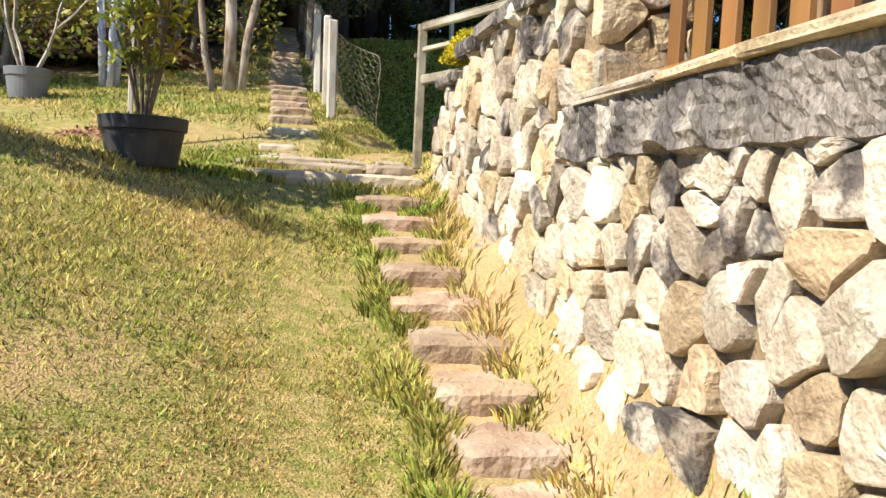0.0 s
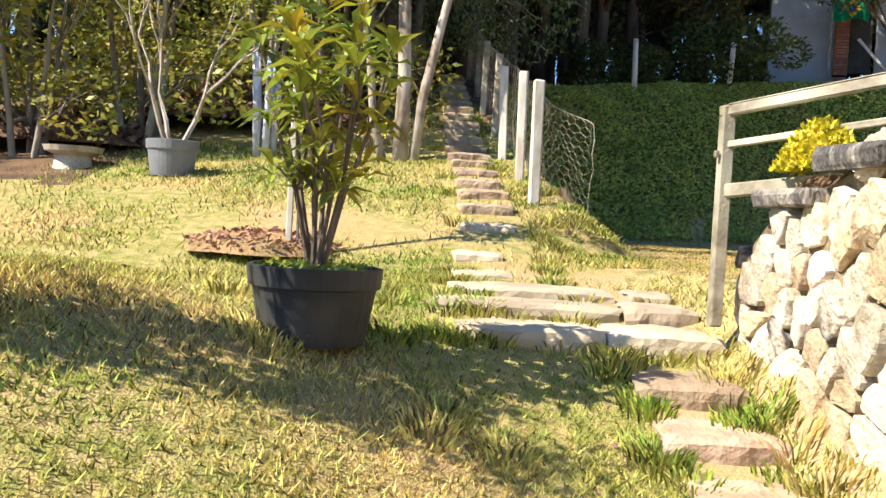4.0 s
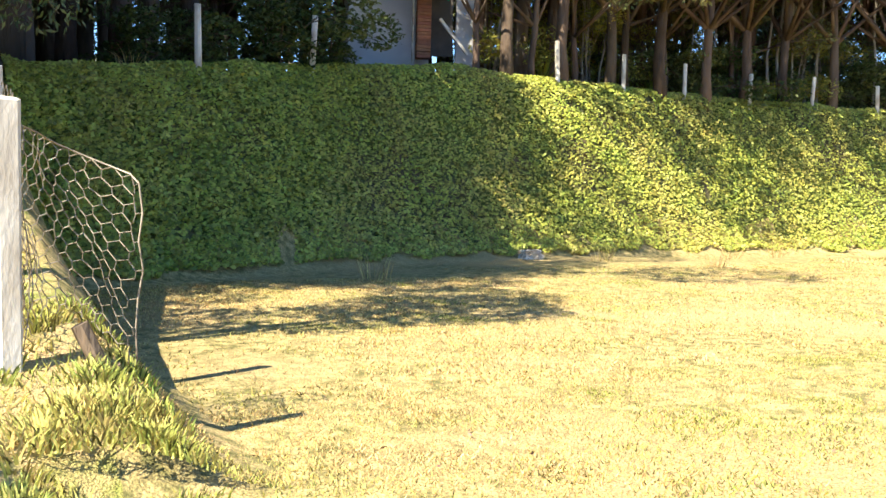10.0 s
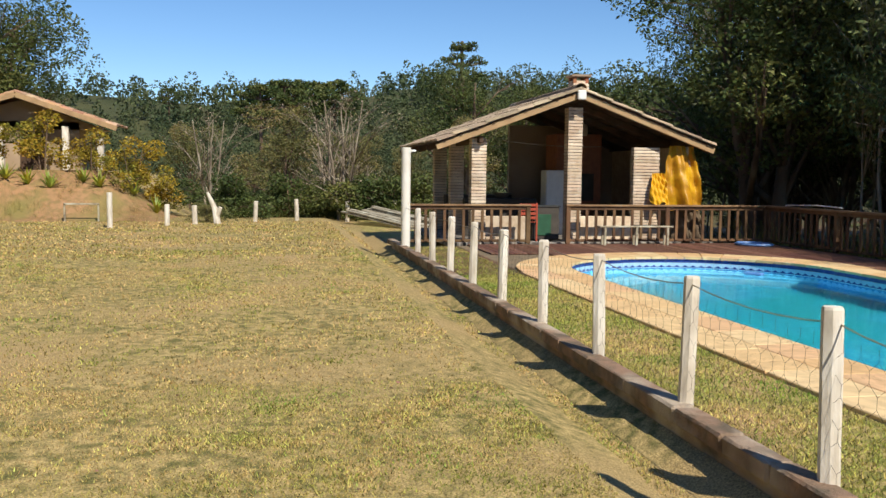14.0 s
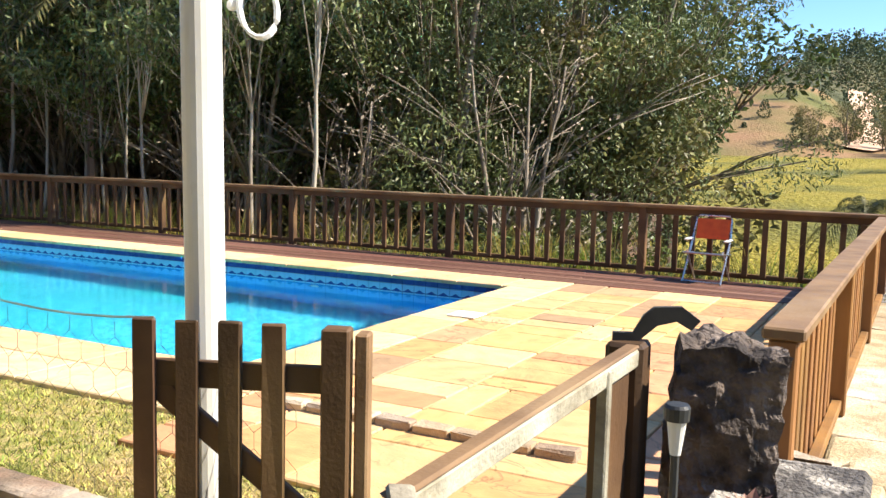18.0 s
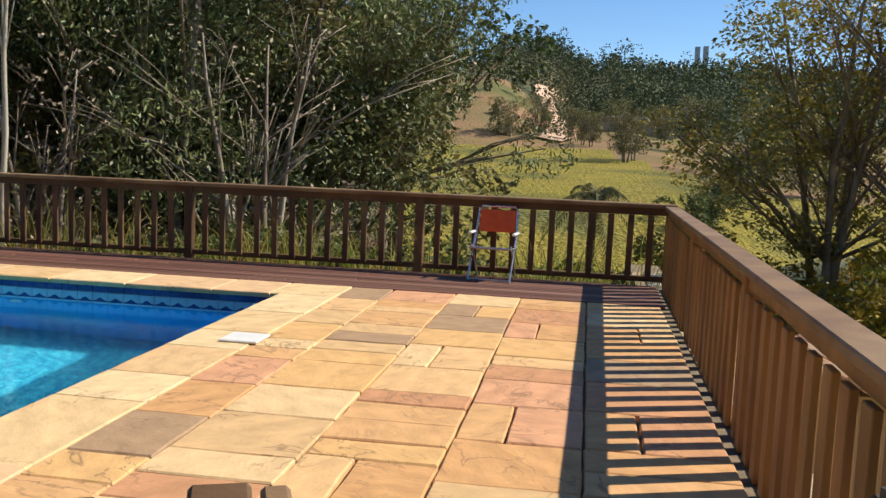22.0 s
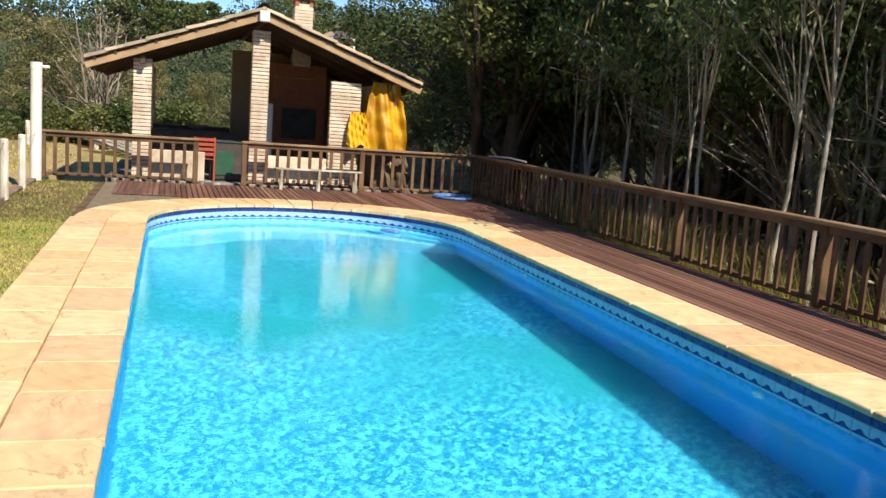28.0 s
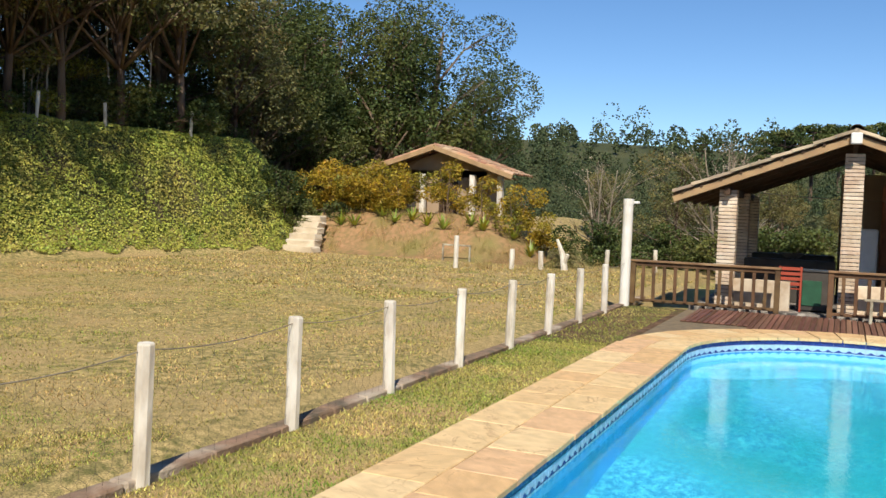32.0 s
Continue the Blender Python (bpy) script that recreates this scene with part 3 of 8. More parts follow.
def build_ground():
    xs = axis((-6.0, 40.0), 0.4, 1500)
    ys = axis((-7.0, 27.0), 0.4, 1500)
    xs = sorted(set(round(v, 3) for v in xs) | {1.2, 1.4, 1.55, 1.75, 1.9, 2.1, 2.3, 5.0, 5.01, 18.99, 19.0, 3.0, 3.01, 21.5, 21.51})
    ys = sorted(set(round(v, 3) for v in ys) | {2.85, 2.86, 4.02, 4.03, -3.2, -3.19, 2.69, 2.7, 4.4})
    nx, ny = len(xs), len(ys)
    verts = [(x, y, land(x, y)) for y in ys for x in xs]
    faces, mi = [], []
    for j in range(ny - 1):
        for i in range(nx - 1):
            a = j * nx + i
            faces.append((a, a + 1, a + nx + 1, a + nx))
            x, y = (xs[i] + xs[i + 1]) / 2, (ys[j] + ys[j + 1]) / 2
            r = math.hypot(x - 10, y - 5)
            wob = 1.2 * noise.noise(Vector((x * 0.5, y * 0.5, 3)))
            foot = lerp_table(x, BANK_FOOT)
            az = math.degrees(math.atan2(y - 4.4, x - 3.0)) % 360
            if 31.0 < x < 48 and -13 < y < -3.2:
                k = 4
            elif y < -86 and y > -135 and 245 < az < 283:
                k = 7
            elif (252 < az < 263 and -86 < y < -50) or (252 < az < 266.5 + 0.8 * wob and -86 < y < -56) or (260 < az < 268.5 + wob and -100 < y < -74):
                k = 7
            elif (y < -26 and y > -88 and 235 < az < 283) or (y < -6 and x < 3.5 and y > -40):
                k = 3
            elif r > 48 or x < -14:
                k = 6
            elif y < -6:
                k = 2
            elif x > 33.8 and 10.5 < y < 21 and x < 38:
                k = 4
            elif 1.15 < x < 2.2 and y < 6.3:
                k = 8
            elif 15.2 < x < 21.4 and 2.6 < y < 4.02:
                k = 2
            elif x < 1.6:
                k = 2 if y + wob > 15 or (x < -3 and y + wob > 11.5) else 0
            elif y > foot + 2.2:
                k = 2
            elif y > foot + 0.4:
                k = 5
            elif y < 4.02:
                k = 0
            else:
                k = 1
            mi.append(k)
    me = bpy.data.meshes.new("ground")
    me.from_pydata(verts, [], faces)
    for k in (LAWN, FIELD, LITTER, VALLEY, EARTH, BANKSOIL, WOODFLOOR, BROWNHILL, SAND):
        me.materials.append(k)
    me.polygons.foreach_set("material_index", mi)
    me.polygons.foreach_set("use_smooth", [True] * len(faces))
    me.update()
    return tagged(new("ground", me), "sloping lawn and dry grass field reaching wooded hills", "ground", kind="structure")


ground = build_ground()
GROUND_TREE = BVHTree.FromPolygons([v.co for v in ground.data.vertices], [tuple(p.vertices) for p in ground.data.polygons])


def ground_z(x, y):
    """The height of the ground sheet as built."""
    hit = GROUND_TREE.ray_cast(Vector((x, y, 500.0)), Vector((0.0, 0.0, -1.0)))[0]
    return hit.z if hit else land(x, y)


# ---- pool and terrace ----
PX0, PX1, PY0, PY1 = 5.66, 15.6, -2.66, 2.01
PCX, PCY, PRX, PRY = 15.6, -0.325, 2.45, 2.335
WATER_Z = -0.21


def pool_outline(off=0.0, n=28):
    """The rim of the pool, counter-clockwise, off metres outside it."""
    pts = [(PX0 - off, PY1 + off), (PX0 - off, PY0 - off)]
    for i in range(n + 1):
        a = -math.pi / 2 + math.pi * i / n
        pts.append((PCX + (PRX + off) * math.cos(a), PCY + (PRY + off) * math.sin(a)))
    return pts


def band(mb, z0, z1, off0=0.0, off1=0.0, m=0, n=28):
    a, b = pool_outline(off0, n), pool_outline(off1, n)
    k = len(a)
    base = len(mb.v)
    mb.v.extend([(x, y, z0) for x, y in a] + [(x, y, z1) for x, y in b])
    for i in range(k):
        j = (i + 1) % k
        mb.f.append((base + i, base + k + i, base + k + j, base + j))
        mb.m.append(m)


def build_pool():
    pool = thing("swimming_pool", (10, 0, 0), "blue-lined swimming pool with a rounded shallow end", "pool", kind="structure")
    shell = MB()
    band(shell, WATER_Z - 0.06, -1.65)
    o = pool_outline()
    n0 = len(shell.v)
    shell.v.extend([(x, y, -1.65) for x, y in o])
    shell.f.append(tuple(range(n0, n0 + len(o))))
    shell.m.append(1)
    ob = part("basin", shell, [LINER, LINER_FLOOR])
    ob.parent = pool
    ob.matrix_parent_inverse = pool.matrix_world.inverted()
    # curved steps at the shallow end
    for k, (sc, z) in enumerate(((0.93, -0.42), (0.80, -0.66), (0.67, -0.92))):
        mb = MB()
        n = 20
        top = [(PCX + PRX * math.cos(a), PCY + (PRY - 0.01) * math.sin(a)) for a in [math.radians(-80 + 160 * i / n) for i in range(n + 1)]]
        inn = [(PCX + PRX * kk * math.cos(a) - 0.1 * (kk < 0.99), PCY + (PRY - 0.01) * kk * math.sin(a)) for a, kk in [(math.radians(-80 + 160 * i / n), sc + (1 - sc) * abs(2 * i / n - 1) ** 6) for i in range(n + 1)]]
        vs = [(x, y, z) for x, y in top] + [(x, y, z) for x, y in inn] + [(x, y, -1.64) for x, y in inn]
        fs = []
        for i in range(n):
            fs.append((i, i + n + 1, i + n + 2, i + 1))
            fs.append((i + n + 1, i + 2 * n + 2, i + 2 * n + 3, i + n + 2))
        mb.add(vs, fs)
        s = part("pool_step", mb, STEPLINER)
        s.parent = pool
        s.matrix_parent_inverse = pool.matrix_world.inverted()
    # tile band: navy squares over a border of wave tiles
    rim = pool_outline(0.0, 48)
    navy, pale, grout = MB(), MB(), MB()
    band(grout, -0.0, WATER_Z - 0.07, 0.004, 0.004, n=48)
    runs = []
    for i in range(len(rim)):
        a, b = Vector(rim[i]), Vector(rim[(i + 1) % len(rim)])
        runs.append((a, b))
    tile_w = 0.16
    for a, b in runs:
        d = (b - a)
        ln = d.length
        if ln < 1e-4:
            continue
        d = d / ln
        nrm = Vector((-d.y, d.x))
        cnt = max(1, round(ln / tile_w))
        w = ln / cnt
        ang = math.atan2(d.y, d.x)
        for j in range(cnt):
            c = a + d * (w * (j + 0.5)) + nrm * 0.002
            navy.box((c.x, c.y, -0.058), (w - 0.006, 0.012, 0.096), rz=ang)
            pale.box((c.x, c.y, -0.185), (w - 0.006, 0.012, 0.145), rz=ang)
            # the crest of the printed wave
            n0 = len(navy.v)
            q = c + nrm * 0.008
            ring = []
            for kk in range(9):
                u = (kk / 8 - 0.5) * (w - 0.01)
                top = -0.188 + 0.030 * math.sin(math.pi * (kk / 8)) ** 4
                low = -0.202
                ring.append(((q.x + d.x * u, q.y + d.y * u, top), (q.x + d.x * u, q.y + d.y * u, low)))
            navy.v.extend([p for pair in ring for p in pair])
            for kk in range(8):
                navy.f.append((n0 + 2 * kk, n0 + 2 * kk + 1, n0 + 2 * kk + 3, n0 + 2 * kk + 2))
                navy.m.append(0)
    for nm, mb, mt in (("navy_tile_band", navy, NAVY), ("wave_tile_band", pale, PALEBLUE), ("tile_grout", grout, CEMENT)):
        ob = part(nm, mb, mt)
        ob.parent = pool
        ob.matrix_parent_inverse = pool.matrix_world.inverted()
    # inlets
    for x in (8.4, 13.2):
        mb = MB()
        mb.lathe((0, 0, 0), [(0.0, 0.012), (0.03, 0.012), (0.034, 0.02), (0.062, 0.02), (0.07, 0.0)], 20)
        mb.v = [(x + v[0], PY0 + 0.004 + v[2], -0.42 + v[1]) for v in mb.v]
        ob = part("inlet", mb, WHITEPLASTIC)
        ob.parent = pool
        ob.matrix_parent_inverse = pool.matrix_world.inverted()
    wmb = MB()
    o = pool_outline(-0.002)
    wmb.add([(x, y, WATER_Z) for x, y in o], [tuple(range(len(o)))])
    w = part("water", wmb, WATER)
    w.visible_shadow = False
    tagged(w, "clear turquoise pool water with small ripples", "water", kind="structure")


build_pool()


def slab_mesh(w, d, h, seed):
    """A flagstone with a slightly uneven outline and worn rim."""
    rr = random.Random(seed)
    pts = []
    for (x0, y0), (x1, y1) in (((-w / 2, -d / 2), (w / 2, -d / 2)), ((w / 2, -d / 2), (w / 2, d / 2)), ((w / 2, d / 2), (-w / 2, d / 2)), ((-w / 2, d / 2), (-w / 2, -d / 2))):
        for k in range(3):
            t = k / 3
            pts.append((x0 + (x1 - x0) * t + rr.uniform(-0.005, 0.005), y0 + (y1 - y0) * t + rr.uniform(-0.005, 0.005)))
    n = len(pts)
    e = 0.008
    mb = MB()
    vs = [(x, y, -h) for x, y in pts] + [(x, y, -e) for x, y in pts] + [(x * (1 - 2 * e / w), y * (1 - 2 * e / d), rr.uniform(-0.0015, 0.0015)) for x, y in pts]
    fs = [tuple(range(2 * n, 3 * n))]
    for i in range(n):
        j = (i + 1) % n
        fs.append((i, j, n + j, n + i))
        fs.append((n + i, n + j, 2 * n + j, 2 * n + i))
    mb.add(vs, fs)
    return mb


def build_terrace():
    bed = MB()
    # mortar bed round the pool
    z = -0.035
    bed.box((3.87, -0.85, -0.16), (3.58, 7.7, 0.25))
    bed.box((3.55, 3.25, -0.16), (2.9, 0.55, 0.25))
    bed.box((10.6, 2.52, -0.16), (10.0, 0.90, 0.25))
    bed.box((12.0, -3.75, -0.165), (20.0, 2.1, 0.24))
    # ring round the curve
    n = 28
    o0, o1 = pool_outline(0.02, n)[2:], pool_outline(4.2, n)[2:]
    vs = [(x, y, z) for x, y in o0] + [(min(21.4, x), max(-4.75, min(2.95, y)), z) for x, y in o1]
    bed.add(vs, [(i, i + n + 1, i + n + 2, i + 1) for i in range(n)])
    terrace = part("pavement", bed, GROUT)
    tagged(terrace, "sandstone flag terrace round a pool", "paving", kind="structure")
    rr = random.Random(21)
    # flagstones in columns
    cnt = 0
    cols = (2.16, 2.86, 3.49, 4.12, 4.74, 5.16)
    for c, (xa, xb) in enumerate(zip(cols, cols[1:])):
        y, top = -3.30, 3.48
        while y < top - 0.05:
            d = 0.61 + rr.uniform(-0.05, 0.05)
            if top - y - d < 0.3:
                d = top - y
            w = xb - xa
            k = rr.random()
            if k < 0.24 and w > 0.5:
                a = w * rr.choice((0.4, 0.5, 0.6))
                pieces = [(xa, y, a, d), (xa + a, y, w - a, d)]
            elif k < 0.40:
                a = d * rr.uniform(0.42, 0.58)
                pieces = [(xa, y, w, a), (xa, y + a, w, d - a)]
            else:
                pieces = [(xa, y, w, d)]
            for px, py, pw, pd in pieces:
                g = rr.uniform(0.006, 0.016)
                s = part("flagstone", slab_mesh(pw - g, pd - g, 0.04, cnt), PAVE, terrace)
                s.location = (px + pw / 2, py + pd / 2, rr.uniform(-0.003, 0.002))
                cnt += 1
            y += d
    # coping along the straight sides
    def strip(x0, x1, y0, y1, along_x):
        nonlocal cnt
        p, end = (x0, x1) if along_x else (y0, y1)
        while p < end - 0.02:
            ln = rr.uniform(0.55, 0.95)
            if end - p - ln < 0.35:
                ln = end - p
            if along_x:
                s = part("coping_stone", slab_mesh(ln - 0.008, y1 - y0 - 0.008, 0.045, cnt), COPING, terrace)
                s.location = (p + ln / 2, (y0 + y1) / 2, 0.004)
            else:
                s = part("coping_stone", slab_mesh(x1 - x0 - 0.008, ln - 0.008, 0.045, cnt), COPING, terrace)
                s.location = ((x0 + x1) / 2, p + ln / 2, 0.004)
            cnt += 1
            p += ln

    strip(5.16, 5.70, -2.66, 2.01, False)
    strip(5.16, 15.6, 1.97, 2.47, True)
    strip(5.16, 15.6, 2.47, 2.96, True)
    strip(5.16, 15.6, -3.30, -2.62, True)
    # fan of coping stones round the curve
    n = 22
    for ring in ((-0.04, 0.46), (0.46, 0.95)):
        for i in range(n):
            a0, a1 = -math.pi / 2 + math.pi * i / n + 0.004, -math.pi / 2 + math.pi * (i + 1) / n - 0.004
            am = (a0 + a1) / 2
            o = []
            for a, off in ((a0, ring[0]), (am, ring[0]), (a1, ring[0]), (a1, ring[1] - 0.01), (am, ring[1] - 0.01), (a0, ring[1] - 0.01)):
                o.append((PCX + (PRX + off) * math.cos(a), PCY + (PRY + off * 0.95) * math.sin(a)))
            mb = MB()
            mb.add([(x, y, -0.04) for x, y in o] + [(x, y, 0.004) for x, y in o], [(6, 7, 8, 9, 10, 11)] + [(k, (k + 1) % 6, 6 + (k + 1) % 6, 6 + k) for k in range(6)])
            part("coping_stone", mb, COPING, terrace)
    return terrace


build_terrace()


def build_deck():
    deck = MB()
    deck.box((11.7, -3.98, -0.30), (19.4, 1.30, 0.2))
    d = part("deck_floor", deck, DARKBEAM)
    tagged(d, "reddish brown plank deck along the pool", "deck", kind="structure")
    rr = random.Random(5)

    def plank(x0, x1, y):
        mb = MB()
        mb.box((0, 0, 0), (x1 - x0 - 0.006, 0.082, 0.03), ch=0.006)
        p = part("plank", mb, DECK, d)
        p.location = ((x0 + x1) / 2, y, -0.012 + rr.uniform(-0.002, 0.002))
    y = -3.36
    while y > -4.62:
        x = 2.12
        while x < 18.6:
            ln = rr.uniform(2.6, 4.2)
            if 18.8 - x - ln < 1.2:
                ln = 18.8 - x
            plank(x, x + ln, y)
            x += ln
        y -= 0.0955
    # the east end, round the curve
    y = -4.58
    while y < 2.6:
        if y > -3.36:
            k = (y - PCY) / (PRY + 0.95)
            x0 = PCX + (PRX + 1.0) * math.sqrt(max(0.0, 1 - k * k)) if abs(k) < 1 else 16.4
            x0 = max(x0, 16.4)
            if y > 1.5:
                x0 = 19.0
        else:
            x0 = 18.8
        plank(x0, 21.36, y)
        y += 0.0955
    sub = MB()
    sub.box((20.1, -1.0, -0.14), (2.6, 7.3, 0.2))
    part("joist_bed", sub, DARKBEAM, d)


build_deck()


# ---- railings ----
def build_railing(name, p0, p1, posts, label, wood=RAIL, cap_wood=CAP, slat_w=0.066, spacing=0.215, z0=0.0, height=0.9, end_posts=(True, True)):
    """A run of railing: capped posts, two beams and a row of slats."""
    a, b = Vector((*p0, z0)), Vector((*p1, z0))
    d = (b - a)
    ln = d.length
    d.normalize()
    ang = math.atan2(d.y, d.x)
    rail = thing(name, a, label, "railing", "deck railings", rz=ang)
    rr = random.Random(int(ln * 100))
    mb = MB().box((ln / 2, 0, height - 0.022), (ln + 0.12, 0.15, 0.045), ch=0.008)
    part("cap", mb, cap_wood, rail, "sun-worn cap board")
    mb = MB().box((ln / 2, 0, height - 0.085), (ln, 0.06, 0.08), ch=0.006)
    part("upper_beam", mb, wood, rail)
    mb = MB().box((ln / 2, 0, 0.075), (ln, 0.06, 0.06), ch=0.006)
    part("lower_beam", mb, wood, rail)
    post = MB().box((0, 0, 0), (0.10, 0.10, height - 0.045), ch=0.008).mesh("post", [wood])
    slat = MB().box((0, 0, 0), (slat_w, 0.03, height - 0.20), ch=0.004).mesh("slat", [wood])
    at = [ln * k / posts for k in range(posts + 1)]
    for i, u in enumerate(at):
        if (i == 0 and not end_posts[0]) or (i == posts and not end_posts[1]):
            continue
        o = part("post", post, None, rail)
        o.location = (u, 0, (height - 0.045) / 2)
    for u0, u1 in zip(at, at[1:]):
        n = max(1, round((u1 - u0) / spacing))
        for k in range(1, n):
            o = part("slat", slat, None, rail)
            o.location = (u0 + (u1 - u0) * k / n, -0.045 + 0.002 * rr.uniform(-1, 1), (height - 0.20) / 2 + 0.075)
            o.rotation_euler = (0, rr.uniform(-0.012, 0.012), 0)
    return rail


build_railing("railing_south", (21.4, -4.71), (2.0, -4.71), 7, "brown wooden deck railing with slats before the trees")
build_railing("railing_west", (2.0, -4.71), (2.07, 3.22), 3, "brown wooden railing above the stone wall", wood=SUNLIT_RAIL, slat_w=0.107, z0=-0.10, height=0.98, end_posts=(False, True))
build_railing("railing_east", (21.42, 0.25), (21.42, -4.60), 2, "brown wooden railing before the pavilion", end_posts=(True, False))
build_railing("railing_east", (21.42, 4.0), (21.42, 1.2), 1, "brown wooden railing beside the pavilion entrance", wood=RAIL)


# ---- stone retaining wall ----
def clip_poly(poly, px, py, nx, ny):
    """The part of a polygon where (p - P) . N <= 0."""
    out = []
    for i in range(len(poly)):
        a, b = poly[i], poly[(i + 1) % len(poly)]
        da = (a[0] - px) * nx + (a[1] - py) * ny
        db = (b[0] - px) * nx + (b[1] - py) * ny
        if da <= 0:
            out.append(a)
        if da * db < 0:
            t = da / (da - db)
            out.append((a[0] + (b[0] - a[0]) * t, a[1] + (b[1] - a[1]) * t))
    return out


def stone_cells(u0, u1, v0, v1, size, rr):
    """Irregular cells that fill a rectangle, as polygons."""
    pts = []
    nv = max(1, round((v1 - v0) / (size * 0.75)))
    for j in range(nv):
        v = v0 + (v1 - v0) * (j + 0.5) / nv
        nu = max(1, round((u1 - u0) / (size * rr.uniform(0.85, 1.25))))
        for i in range(nu):
            u = u0 + (u1 - u0) * (i + 0.5 + 0.5 * (j % 2)) / nu
            pts.append((u + rr.uniform(-0.42, 0.42) * size, v + rr.uniform(-0.42, 0.42) * size * 0.8))
            if rr.random() < 0.22:
                pts.append((u + rr.uniform(0.3, 0.5) * size, v + rr.uniform(0.2, 0.5) * size))
    cells = []
    for i, p in enumerate(pts):
        poly = [(u0, v0), (u1, v0), (u1, v1), (u0, v1)]
        for k, q in enumerate(pts):
            if k == i or abs(q[0] - p[0]) > 3 * size or abs(q[1] - p[1]) > 3 * size:
                continue
            poly = clip_poly(poly, (p[0] + q[0]) / 2, (p[1] + q[1]) / 2, q[0] - p[0], q[1] - p[1])
            if len(poly) < 3:
                break
        if len(poly) >= 3:
            cells.append(poly)
    return cells


def stone_from_cell(poly, rr, joint=0.011, bulge=0.09):
    """A rough stone standing out of the wall: outline in (u, v), depth in w."""
    cx = sum(p[0] for p in poly) / len(poly)
    cy = sum(p[1] for p in poly) / len(poly)
    n = len(poly)
    ring = []
    for i in range(n):
        a, b = poly[i], poly[(i + 1) % n]
        ln = math.hypot(b[0] - a[0], b[1] - a[1])
        if ln < 0.012:
            continue
        k = max(2, int(ln / 0.042))
        for j in range(k):
            t = 0.04 + 0.92 * (j + 0.5) / k
            ring.append((a[0] + (b[0] - a[0]) * t, a[1] + (b[1] - a[1]) * t))
    sd = rr.uniform(0, 90)
    rad = sum(math.hypot(p[0] - cx, p[1] - cy) for p in ring) / len(ring)
    out = []
    for p in ring:
        k = 1 - joint / max(rad, 0.03) - 0.12 * max(0.0, noise.noise(Vector((p[0] * 11, p[1] * 11, sd))))
        out.append((cx + (p[0] - cx) * k, cy + (p[1] - cy) * k))
    ring = out
    m = len(ring)
    depth = bulge * rr.uniform(0.5, 1.3)
    tx, ty = rr.uniform(-0.10, 0.10), rr.uniform(-0.04, 0.16)
    fx, fy = rr.uniform(-1, 1), rr.uniform(-1, 1)
    vs = []
    for sc, w in ((0.97, -0.06), (1.0, 0.55), (0.985, 0.88), (0.93, 1.0), (0.64, 1.0), (0.32, 1.0)):
        for p in ring:
            du, dv = (p[0] - cx) * sc, (p[1] - cy) * sc
            u, v = cx + du, cy + dv
            if w < 0:
                vs.append((u, v, -0.05))
                continue
            # a broken facet slants away on one side
            facet = -0.42 * max(0.0, (du * fx + dv * fy) / max(0.3, math.hypot(fx, fy)) - 0.42 * rad)
            f = 0.012 * noise.noise(Vector((u * 9, v * 9, sd))) + 0.009 * noise.noise(Vector((u * 24, v * 24, sd + 3)))
            vs.append((u, v, depth * w + du * tx + dv * ty + facet * min(1.0, w) + f * min(1.0, w * 1.2)))
    vs.append((cx, cy, depth))
    fs = []
    for r in range(5):
        for i in range(m):
            j = (i + 1) % m
            fs.append((r * m + i, r * m + j, (r + 1) * m + j, (r + 1) * m + i))
    for i in range(m):
        fs.append((5 * m + i, 5 * m + (i + 1) % m, 6 * m))
    return vs, fs


def wall_foot(y):
    return lerp_table(y, SLOPE) - 0.25


def wall_top(y):
    return lerp_table(y, [(-8, -0.16), (3.12, -0.16), (3.2, 0.40), (4.5, 0.46), (5.4, 0.40), (6.3, 0.16), (6.5, 0.02)])


